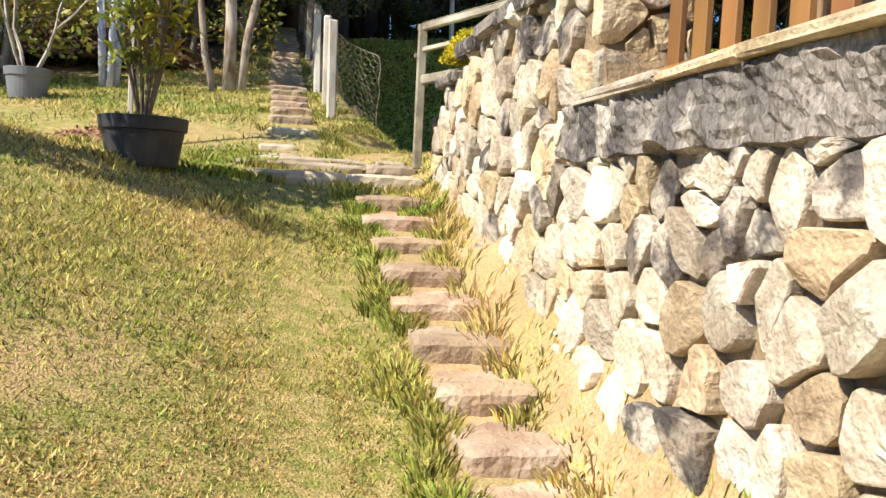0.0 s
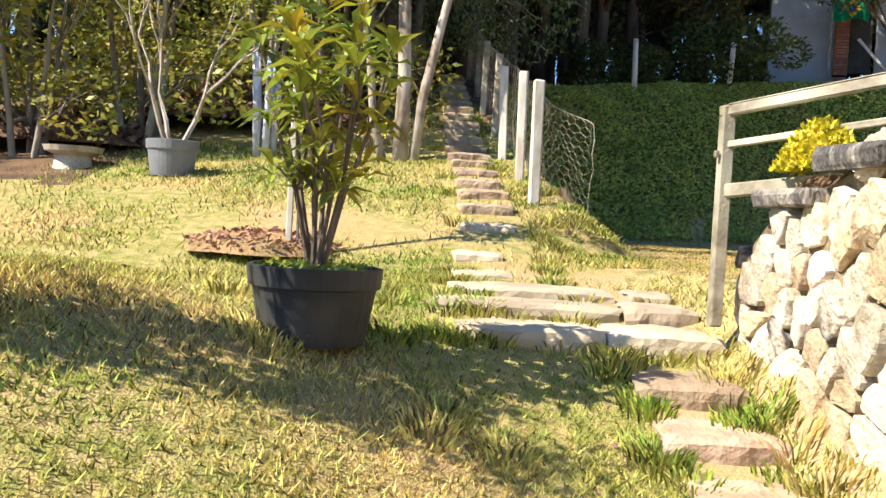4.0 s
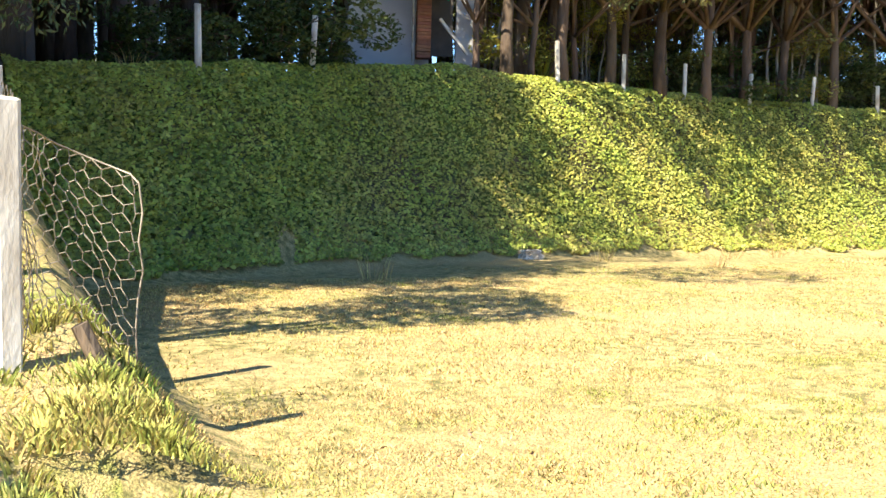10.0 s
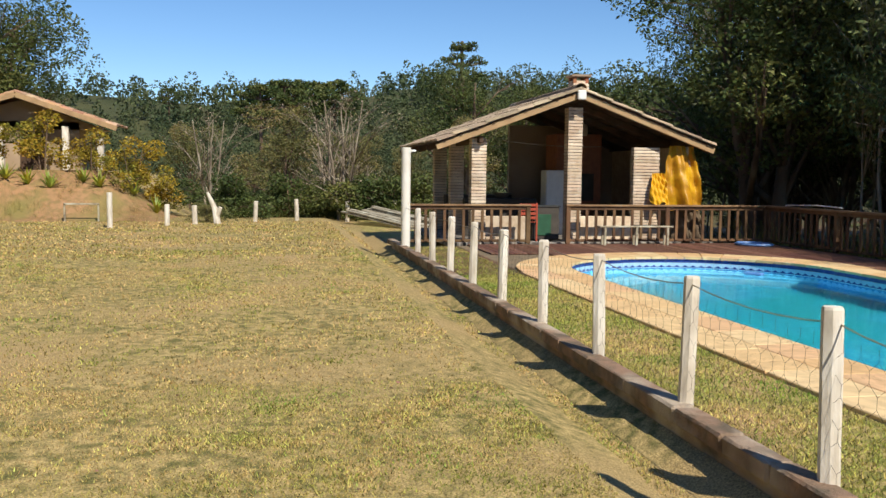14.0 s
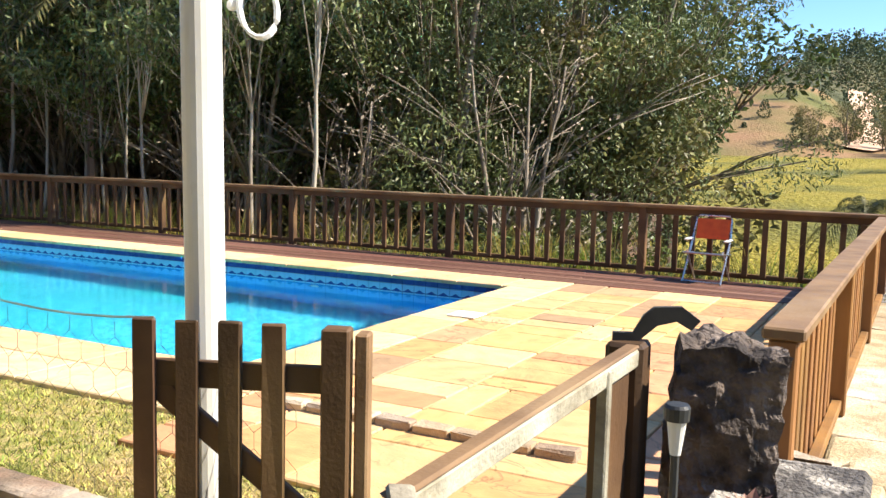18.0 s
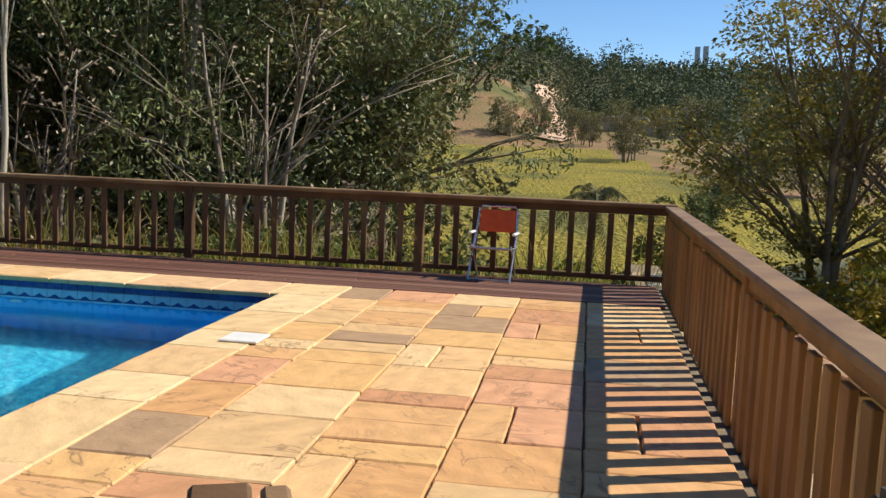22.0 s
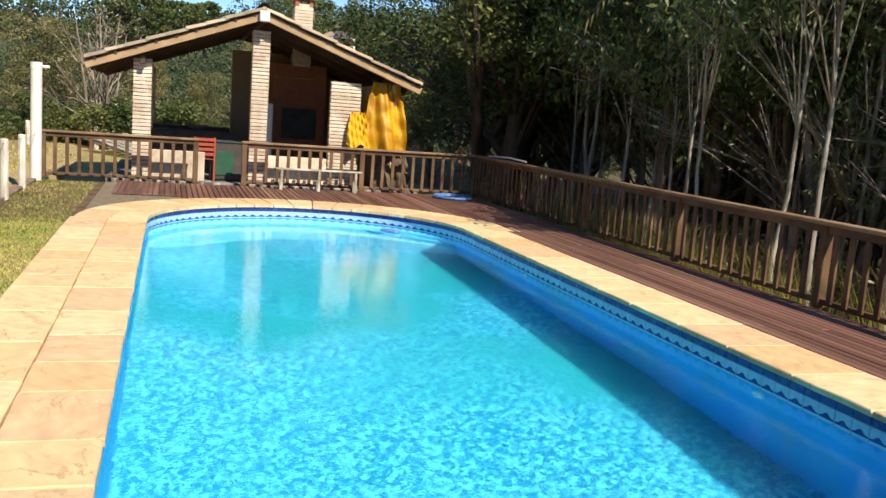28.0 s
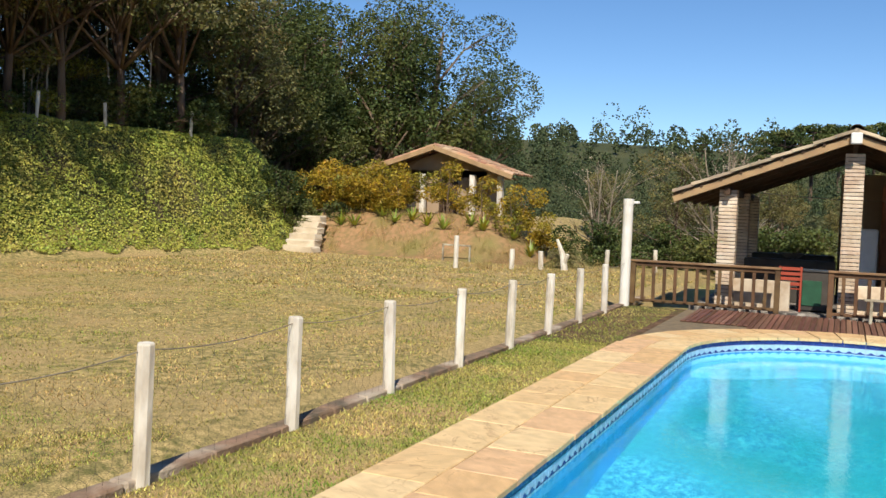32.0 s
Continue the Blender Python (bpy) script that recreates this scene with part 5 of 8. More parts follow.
# ---- shed on the bank ----
def build_shed():
    s = thing("shed", (11.4, 26.2, 4.5), "whitewashed stained plaster shed above the ivy bank", "shed")
    inv = s.matrix_world.inverted()

    def add(o):
        o.parent = s
        o.matrix_parent_inverse = inv
        return o
    rz = -0.35
    add(part("wall", MB().box((11.2, 27.0, 5.9), (2.0, 1.8, 3.2), rz=rz, ch=0.01), PLASTER))
    add(part("door_leaf", MB().box((12.15, 25.75, 5.6), (0.55, 0.06, 1.9), rz=rz), DARKSTUFF))
    add(part("side_wall", MB().box((12.75, 25.6, 5.9), (0.5, 0.15, 3.2), rz=rz), PLASTER))
    # Shed window panel, coloured as the unlit inside.
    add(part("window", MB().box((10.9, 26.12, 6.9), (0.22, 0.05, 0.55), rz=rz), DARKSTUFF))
    for k in range(36):
        add(part("brick", MB().box((11.55, 25.6, 4.55 + 0.08 * k), (0.34, 0.3, 0.068), rz=rz, ch=0.006, jit=0.004), REDBRICK))
    add(part("brace", MB().box((12.3, 25.4, 5.1), (0.07, 0.07, 1.1), ry=-0.7, rz=rz), WHITEPOST))


build_shed()


# ---- trees ----
def crown_points(blobs, n, rr):
    tot = sum(b[3] ** 2 for b in blobs)
    out = []
    for b in blobs:
        for _ in range(int(n * b[3] ** 2 / tot)):
            a, e = rr.uniform(0, 2 * math.pi), math.asin(rr.uniform(-1, 1))
            q = b[3] * rr.uniform(0.45, 1.0) ** 0.5
            out.append((b[0] + q * math.cos(a) * math.cos(e), b[1] + q * math.sin(a) * math.cos(e), b[2] + q * 0.8 * math.sin(e)))
    return out


def make_tree(name, h, r0, blobs, leaves, size, aspect, droop, bark, leaf, label, seed, stems=1, category="tree", lean=0.04):
    """A tapered trunk with limbs to each clump of the crown, and a crown of single leaves."""
    rr = random.Random(seed)
    t = thing(name, (0, 0, 0), label, category)
    wood = MB()
    for s in range(stems):
        a0 = 2 * math.pi * s / max(1, stems) + rr.uniform(0, 1)
        off = 0.0 if stems == 1 else 0.14
        spread = 0.0 if stems == 1 else h * 0.13
        pts, rad = [], []
        for k in range(9):
            f = k / 8
            pts.append((off * math.cos(a0) + spread * f * math.cos(a0) + lean * h * f * f * math.cos(a0 + 1) + rr.uniform(-0.02, 0.02) * h * 0.3, off * math.sin(a0) + spread * f * math.sin(a0) + lean * h * f * f * math.sin(a0 + 1) + rr.uniform(-0.02, 0.02) * h * 0.3, -0.25 + f * (h + 0.25)))
            rad.append(r0 * (1.25 if k == 0 else 1.0) * (1 - 0.82 * f))
        wood.tube(pts, rad, 8)
        for b in blobs[s::stems]:
            f = min(0.92, max(0.25, (b[2] - 0.25 * h) / h))
            i = int(f * 8)
            st = Vector(pts[i])
            en = Vector(b[:3])
            mid = (st + en) / 2 + Vector((rr.uniform(-0.2, 0.2), rr.uniform(-0.2, 0.2), rr.uniform(0.0, 0.3)))
            wood.tube([tuple(st), tuple(mid), tuple(en)], [rad[i] * 0.55, rad[i] * 0.35, rad[i] * 0.12], 6)
            for _ in range(3):
                e2 = en + Vector((rr.uniform(-1, 1), rr.uniform(-1, 1), rr.uniform(-0.6, 0.8))) * b[3] * 0.8
                wood.tube([tuple(mid), tuple((mid + e2) / 2 + Vector((0, 0, 0.1))), tuple(e2)], [rad[i] * 0.22, rad[i] * 0.15, 0.008], 5)
    part("trunk", wood, bark, t, smooth=True)
    if leaves:
        cr = MB()
        st = R.getstate()
        R.seed(seed)
        for p in crown_points(blobs, leaves, rr):
            cr.leaf(p, size * rr.uniform(0.6, 1.3), aspect, droop)
        R.setstate(st)
        part("crown", cr, leaf, t)
    return t


def blob_cloud(rr, n, z0, z1, spread, r0, r1):
    return [(rr.gauss(0, spread), rr.gauss(0, spread), rr.uniform(z0, z1), rr.uniform(r0, r1)) for _ in range(n)]


def plant(proto, spots, lo=0.8, hi=1.2, first=True):
    for i, (x, y) in enumerate(spots):
        s = R.uniform(lo, hi)
        m = Matrix.Translation((x, y, land(x, y) - 0.1)) @ Matrix.Rotation(R.uniform(0, 6.28), 4, "Z")
        if i == 0 and first:
            proto.matrix_world = m
            proto.scale = (s, s, s)
        else:
            c = copy_thing(proto, m)
            c.scale = (s, s, s)


rt = random.Random(31)
euc_a = make_tree("eucalyptus_tree", 14.5, 0.14, blob_cloud(rt, 30, 3.0, 15.0, 1.35, 0.6, 1.4), 25000, 0.125, 0.26, 0.6, BARK, LEAF_EUC, "tall eucalyptus with a grey trunk and drooping dark leaves", 1)
euc_b = make_tree("eucalyptus_tree", 11.5, 0.11, blob_cloud(rt, 28, 1.4, 11.5, 1.45, 0.6, 1.4), 24000, 0.125, 0.28, 0.6, BARK, LEAF_EUC, "leafy eucalyptus with foliage down to the ground", 2, stems=3)
# Eastern rows: the woods' shade is put into their darker leaf colour.
euc_h = make_tree("eucalyptus_tree", 11, 0.11, blob_cloud(rt, 24, 4.4, 11.5, 1.5, 0.7, 1.4), 15000, 0.15, 0.28, 0.6, BARK, LEAF, "tall dark eucalyptus with a long bare trunk", 9, stems=2)
wood_c = make_tree("woodland_tree", 9.5, 0.2, blob_cloud(rt, 13, 4.6, 10, 1.3, 0.9, 1.7), 5200, 0.24, 0.42, 0.2, DARKBARK, LEAF, "dark woodland tree with a bare lower trunk", 3)
wood_d = make_tree("woodland_tree", 7.5, 0.11, blob_cloud(rt, 14, 2.6, 7.5, 1.1, 0.7, 1.3), 5600, 0.19, 0.42, 0.2, DARKBARK, LEAF_OLIVE, "slender woodland tree with olive leaves", 4)
sapling = make_tree("sapling", 7.0, 0.05, blob_cloud(rt, 6, 5.2, 7.4, 0.5, 0.4, 0.8), 900, 0.2, 0.3, 0.5, SLIMBARK, LEAF_EUC, "slim pale sapling with a high tuft of leaves", 5)
bush_a = make_tree("bush", 1.6, 0.05, blob_cloud(rt, 10, 0.4, 1.7, 0.6, 0.4, 0.7), 3600, 0.13, 0.5, 0.0, DARKBARK, LEAF, "dense dark green bush", 6, stems=3, category="bush")
bush_y = make_tree("bush", 2.4, 0.05, blob_cloud(rt, 12, 0.6, 2.6, 0.6, 0.4, 0.7), 2600, 0.17, 0.5, 0.0, DARKBARK, LEAF_GOLD, "golden-leaved shrub before the far house", 7, stems=3, category="bush")
sparse = make_tree("sparse_tree", 10, 0.13, blob_cloud(rt, 44, 2.6, 10.5, 1.75, 0.6, 1.15), 14500, 0.14, 0.5, 0.1, BARK, LEAF_AUTUMN, "half-bare tree with sparse olive-gold leaves and forked stems", 15, stems=4, lean=0.08)
big_tree = make_tree("shade_tree", 7.5, 0.26, blob_cloud(rt, 18, 2.3, 8.0, 1.5, 0.9, 1.6), 20000, 0.14, 0.5, 0.2, DARKBARK, LEAF, "broad dark-leaved tree leaning over the deck corner", 17, stems=2, lean=0.06)
bare = make_tree("bare_tree", 5.2, 0.09, blob_cloud(rt, 26, 1.6, 5.4, 0.9, 0.4, 0.8), 500, 0.10, 0.5, 0.0, BARK, TWIG, "leafless pale-twigged tree by the field edge", 18, stems=3)

rs = random.Random(77)
# woods south of the deck
spots = {k: [] for k in "abcdsh"}
for i in range(58):
    x = 7.3 + 0.44 * i + rs.uniform(-0.6, 0.6)
    y = -9.9 - abs(rs.gauss(0, 3.6)) - (1.2 if x < 10 else 0)
    if x > 13.5:
        spots["h" if i % 3 else "s"].append((x, y + (1.4 if i % 3 else 2.6)))
    else:
        spots["ab"[i % 2] if i % 6 else "d"].append((x, y))
for i in range(26):
    spots["b"].append((13 + 1.0 * i + rs.uniform(-0.5, 0.5), -17 - abs(rs.gauss(0, 3))))
for i in range(20):
    spots["c"].append((rs.uniform(9, 34), rs.uniform(-24, -15)))
for x in (20.4, 19.7, 19.1, 18.6, 17.2, 16.8, 15.9, 15.0, 13.6, 12.6, 11.2):
    spots["s"].append((x, -6.5 + rs.uniform(-0.5, 0.4)))
# woods above the bank and beyond the hillside steps
for i in range(52):
    x = rs.uniform(-2, 31)
    y = lerp_table(x, BANK_FOOT) + 3.0 + abs(rs.gauss(0, 4.5)) if x > 3 else 20 + abs(rs.gauss(0, 8))
    if 9 < x < 14 and y < 30:
        y += 5
    if 2.2 < x < 11 and y < lerp_table(x, BANK_FOOT) + 7.5:
        y = lerp_table(x, BANK_FOOT) + rs.uniform(7.5, 13)
    spots["ccd"[i % 3]].append((x, y))
for x in (12.9, 14.6, 16.2, 17.9, 19.8, 22.4):
    spots["d"].append((x, lerp_table(x, BANK_FOOT) + rs.uniform(2.5, 3.1)))
for i in range(20):
    spots["c"].append((rs.uniform(-16, 2), rs.uniform(21, 42)))
for i in range(10):
    spots["d"].append((rs.uniform(-16, -4.5), rs.uniform(18, 26)))
plant(euc_a, spots["a"], 0.85, 1.15)
plant(euc_b, spots["b"], 0.8, 1.12)
plant(euc_h, spots["h"], 0.85, 1.2)
plant(wood_c, spots["c"], 0.85, 1.35)
plant(wood_d, spots["d"], 0.8, 1.3)
plant(sapling, spots["s"], 0.8, 1.2)
crest = make_tree("woodland_tree", 10, 0.17, blob_cloud(rt, 20, 5.0, 10.5, 2.0, 1.0, 1.8), 9500, 0.2, 0.42, 0.2, DARKBARK, LEAF_OLIVE, "tall tree with a broad crown over the bank", 12)
plant(big_tree, [(1.0, 20.4), (-0.8, 21.2), (1.9, 22.2), (-2.4, 20.0), (0.2, 23.0), (-4.2, 21.5)], 1.05, 1.2, False)
plant(euc_b, [(-3.4, 18.6), (-2.2, 19.6), (-1.0, 18.2), (-4.6, 19.4), (-0.4, 20.2), (-1.8, 21.4), (0.6, 22.4), (-3.2, 21.2), (-5.6, 18.0), (0.0, 21.4), (-0.1, 17.9), (-2.9, 17.6), (-4.0, 18.0), (-1.6, 18.9), (-2.4, 20.6)], 0.78, 0.88, False)
plant(crest, [(x, lerp_table(x, BANK_FOOT) + rs.uniform(2.1, 2.6)) for x in (13.6, 15.4, 17.2, 18.9, 20.6, 22.3, 24.0, 25.7, 28.0, 30.5)], 0.9, 1.05)
plant(wood_c, [(x, lerp_table(x, BANK_FOOT) + rs.uniform(4.0, 5.6)) for x in (2.4, 3.2, 4.0, 4.8, 5.6)], 0.95, 1.1, False)
shrub = make_tree("lawn_edge_shrub", 2.7, 0.05, blob_cloud(rt, 14, 0.7, 2.8, 0.6, 0.35, 0.65), 3600, 0.10, 0.45, 0.1, BARK, LEAF_LAWN, "yellow-green shrub at the edge of the upper lawn", 23, stems=4, category="shrub")
plant(shrub, [(x, lerp_table(x, BANK_FOOT) + rs.uniform(3.2, 5.5)) for x in (14.2, 15.6, 17.4, 18.8, 20.2, 21.9, 23.6, 25.5, 27.8, 30.0)], 0.7, 1.1, False)
plant(shrub, [(-3.3, 13.7), (-4.4, 13.0), (-5.6, 13.9), (-6.6, 12.8), (-0.9, 14.8), (-3.9, 15.4), (-7.8, 13.4), (-2.6, 16.0)], 0.8, 1.25)
valley_tree = make_tree("valley_tree", 4.6, 0.09, blob_cloud(rt, 20, 1.0, 4.8, 0.85, 0.45, 0.95), 6500, 0.15, 0.45, 0.2, BARK, LEAF_OLIVE, "rounded olive-green tree on the valley slope", 19, stems=3)
plant(valley_tree, [(2.9, -88), (3.7, -91), (0.2, -66), (-0.6, -69), (-7.5, -92), (-9.5, -88), (-12, -80), (-10.5, -72), (-13, -64), (5.2, -96), (-5.5, -104), (-8.5, -58), (-11, -50), (-9.5, -43), (8.6, -94), (11.5, -90)], 0.6, 1.15)
plant(bush_a, [(-1.5 - 0.55 * i + rs.uniform(-0.5, 0.5), -33 - 2.1 * i + rs.uniform(-2, 2)) for i in range(14)], 0.5, 0.95, False)
plant(wood_d, [(34.5, 24), (37, 25), (40, 27), (33, 26)], 0.9, 1.0, False)
# leafy back rows of the northern woods
back = []
for i in range(46):
    x = -20 + 58 * (i + rs.random()) / 46
    back.append((x, (lerp_table(x, BANK_FOOT) if x > 3 else 21) + rs.uniform(8, 20)))
plant(euc_b, back[::2], 1.0, 1.4, False)
plant(wood_d, back[1::2], 1.0, 1.5, False)
plant(sapling, [(x, lerp_table(x, BANK_FOOT) + rs.uniform(2.8, 9)) for x in [rs.uniform(3, 31) for _ in range(42)] if not 2.6 < x < 13.6], 0.7, 1.2, False)
plant(sapling, [(rs.uniform(-14, 1), rs.uniform(18, 30)) for _ in range(24)], 0.7, 1.2, False)
plant(big_tree, [(23.8, -6.0)], 1.0, 1.05)
plant(big_tree, [(32.0, 26.2), (36.2, 26.5), (39.5, 28), (42.5, 26.5)], 1.0, 1.25, False)
plant(big_tree, [(47, 27.5), (48, 25), (49.5, 22.5), (46, 30), (44, 28)], 1.35, 1.5, False)
plant(big_tree, [(52.5, 21)], 0.9, 1.0, False)
plant(wood_c, [(-7.5, 17.6), (-4.4, 17.4), (-12.6, 17.5), (-10, 18.6), (-15.5, 16.8), (-1.5, 17.0)], 1.15, 1.3, False)
plant(wood_c, [(-0.3, 17.5), (0.2, 19.2), (-2.6, 18.2)], 0.95, 1.05, False)
plant(wood_d, [(47, 11), (50, 8), (46, 6), (52, 3), (44, 3), (41, 6.5), (48, 0), (42, -2), (38, -5), (33, -7), (30, -9)], 0.38, 0.62, False)
plant(sparse, [(-3.0, -18.2), (-5.4, -17.0), (-8.5, -21)], 0.92, 1.05)
plant(big_tree, [(26.5, -7.5)], 0.9, 1.1, False)
plant(big_tree, [(71, -8), (69, -11.5), (68, -15.5), (66, -19)], 1.15, 1.45, False)
plant(bare, [(40.5, 9.6), (38.0, 4.2), (43.5, 4.4), (8.2, -8.6), (11.5, -8.0), (15.4, -8.4), (19.5, -8.2)], 0.75, 1.05)
bushes = [(rs.uniform(37, 46), rs.uniform(-1, 10)) for _ in range(22)] + [(rs.uniform(3, 13), rs.uniform(-10.5, -6.8)) for _ in range(16)] + [(rs.uniform(4, 33), 0) for _ in range(24)] + [(34.3, 21.5), (34.8, 20.9), (35.6, 21.4)]
bushes = [(x, y if y else lerp_table(x, BANK_FOOT) + rs.uniform(2.6, 6)) for x, y in bushes]
bushes = [(x, y) for x, y in bushes if not (8.5 < x < 14.5 and y > 15)]
plant(bush_a, bushes, 0.6, 1.1)
plant(bush_y, [(37.6, 18.9), (37.4, 17.4), (37.6, 15.4), (37.2, 13.6), (37.4, 12.2), (38, 11.2), (37.6, 20.4), (37.9, 19.6), (38.2, 21.2), (37.4, 21.8), (38.4, 18.4), (37.0, 18.2), (37.2, 19.4), (36.8, 20.8), (38.0, 20.2), (38.6, 19.2)], 0.5, 0.85)
plant(bush_a, [(rs.uniform(-9, 2.0), rs.uniform(-27, -18)) for _ in range(8)], 0.7, 1.2, False)
plant(bush_y, [(rs.uniform(-9, 2.0), rs.uniform(-25, -10)) for _ in range(12)], 0.6, 1.1, False)



def far_woods():
    """Distant wooded hills, as one mass of leaves."""
    rr = np.random.default_rng(8)
    spots = []
    for lo, hi, n, r0, r1 in ((-42, 50, 900, 66, 130), (-30, 36, 1500, 125, 230), (-42, 50, 1700, 190, 430), (245, 284, 900, 148, 330), (230, 300, 260, 330, 520), (284, 320, 350, 60, 260), (50, 245, 500, 90, 400), (255, 262, 40, 60, 100), (271.5, 281, 30, 92, 140), (262, 271.5, 70, 126, 150)):
        a = np.radians(rr.uniform(lo, hi, n))
        r = r0 + (r1 - r0) * rr.random(n) ** 0.9
        spots.extend(zip(3 + r * np.cos(a), 3 + r * np.sin(a), r))
    vs = []
    for x, y, r in spots:
        hh = rr.uniform(4.5, 9) * (0.36 if r < 120 and x > 0 else (0.7 if r < 260 and x > 0 else 0.95)) * (1.5 if rr.random() < 0.06 else 1.0)
        w = hh * rr.uniform(0.3, 0.55)
        n = 260 if r < 130 else (130 if r < 220 else 70)
        f = rr.random(n)
        q = w * (1 - np.abs(f - 0.42) * 1.3) * rr.uniform(0.55, 1.0, n)
        b = rr.uniform(0, 6.283, n)
        p = np.stack((x + q * np.cos(b), y + q * np.sin(b), land(x, y) + hh * (0.02 + 0.95 * f)), 1)
        size = 0.26 if r < 130 else (0.48 if r < 220 else 0.85)
        d = rr.normal(size=(n, 3))
        d /= np.linalg.norm(d, axis=1)[:, None]
        e = np.cross(d, rr.normal(size=(n, 3)))
        e /= np.linalg.norm(e, axis=1)[:, None]
        vs.append(np.stack((p - d * size * 0.5, p + e * size * 0.36, p + d * size * 0.5, p - e * size * 0.36), 1).reshape(-1, 3))
    co = np.concatenate(vs)
    k = len(co) // 4
    me = bpy.data.meshes.new("far_woods")
    me.from_pydata(co.tolist(), [], np.arange(4 * k).reshape(k, 4).tolist())
    me.materials.append(LEAF_FAR)
    me.update()
    tagged(new("far_woods", me), "dark green wooded hills beyond the valley", "woods", kind="stuff")


far_woods()


def umbrella_pine(at, h, w, seed):
    """A tall bare trunk with tiers of upswept limbs that end in dark tufts."""
    rr = random.Random(seed)
    t = thing("umbrella_pine", at, "dark umbrella-crowned pine on the far hill", "tree", "skyline pines")
    wood, cr = MB(), MB()
    wood.tube([(0, 0, -1), (0.1, 0, h * 0.5), (0, 0.1, h)], [h * 0.022, h * 0.017, h * 0.008], 7)
    st = R.getstate()
    R.seed(seed)
    for tier in range(5):
        z = h * (0.62 + 0.085 * tier)
        q = w * (0.75, 0.95, 1.0, 0.85, 0.45)[tier] * 0.5
        for k in range(8):
            a = 0.785 * k + rr.uniform(-0.3, 0.3)
            ln = q * rr.uniform(0.7, 1.1)
            e = Vector((ln * math.cos(a), ln * math.sin(a), z + 0.16 * ln + rr.uniform(-0.2, 0.2)))
            wood.tube([(0, 0, z - 0.1 * ln), (e.x * 0.6, e.y * 0.6, z - 0.02 * ln), tuple(e)], [h * 0.006, h * 0.005, h * 0.003], 4)
            for p in crown_points([(e.x, e.y, e.z, 0.24 * w * rr.uniform(0.6, 1.0) * 0.6)], 120, rr):
                cr.leaf((p[0], p[1], e.z + (p[2] - e.z) * 0.6), 0.055 * w, 0.5, 0.0)
    R.setstate(st)
    part("trunk", wood, DARKBARK, t)
    part("crown", cr, LEAF, t)


for i, (x, y, top, w) in enumerate(((163, 5.5, 17.6, 10), (171, 1.5, 18.2, 10), (158, 9.5, 16.5, 9), (176, -4, 19.0, 9), (225, 32, 21.5, 4.5), (79.9, -9.2, 13.4, 4.2))):
    umbrella_pine((x, y, ground_z(x, y) - 0.2), top - ground_z(x, y), w, 60 + i)


# ---- poles ----
def build_pole(at, h, r, label, lamp):
    p = thing("white_pole", at, label, "pole")
    part("shaft", MB().lathe((0, 0, 0), [(r, -0.1), (r, h - 0.12), (r * 1.06, h - 0.12), (r * 1.06, h), (0.0, h + 0.005)], 22), WHITEPIPE, p, smooth=False)
    if lamp:
        arm = MB().tube([(r * 0.9, 0, h - 0.13), (0.30, 0, h - 0.15)], 0.022, 10)
        part("lamp_arm", arm, WHITEPLASTIC, p)
        head = MB()
        for k in (0, 1):
            prof = [(0.0, 0.0), (0.03, 0.005), (0.055, 0.05), (0.06, 0.10), (0.0, 0.12)]
            m2 = MB().lathe((0, 0, 0), prof, 16)
            m2.v = [(0.28 + v[2] + 0.02 * k, v[0] - 0.03 + 0.07 * k, h - 0.13 + v[1]) for v in m2.v]
            head.add(m2.v, m2.f)
        part("lamp_head", head, WHITEPLASTIC, p)
        coil = MB()
        for k in range(3):
            pts = [(0.20 + 0.07 * math.cos(a) + 0.01 * k, 0.03 * (k - 1) + 0.02 * math.sin(a), h - 0.36 + 0.105 * math.sin(a)) for a in [2 * math.pi * i / 18 for i in range(19)]]
            coil.tube(pts, 0.009, 6)
        coil.tube([(0.26, 0, h - 0.16), (0.24, 0.0, h - 0.25), (0.18, 0.0, h - 0.27)], 0.008, 6)
        coil.box((0.12, 0, h - 0.35), (0.05, 0.04, 0.04), ch=0.01)
        part("cable_coil", coil, WHITEPLASTIC, p)
    return p


gp = build_pole((4.025, 4.055, 0.0), 2.34, 0.075, "tall white pole with lamp arm and coiled cable", True)
gp.rotation_euler = (0.0, -0.012, math.radians(-130))
wp = build_pole((21.0, 4.07, 0.0), 2.13, 0.10, "white pole at the lawn corner by the pavilion", False)
part("bracket", MB().box((0.03, -0.15, 2.06), (0.05, 0.14, 0.05), ch=0.01), WHITEPLASTIC, wp)


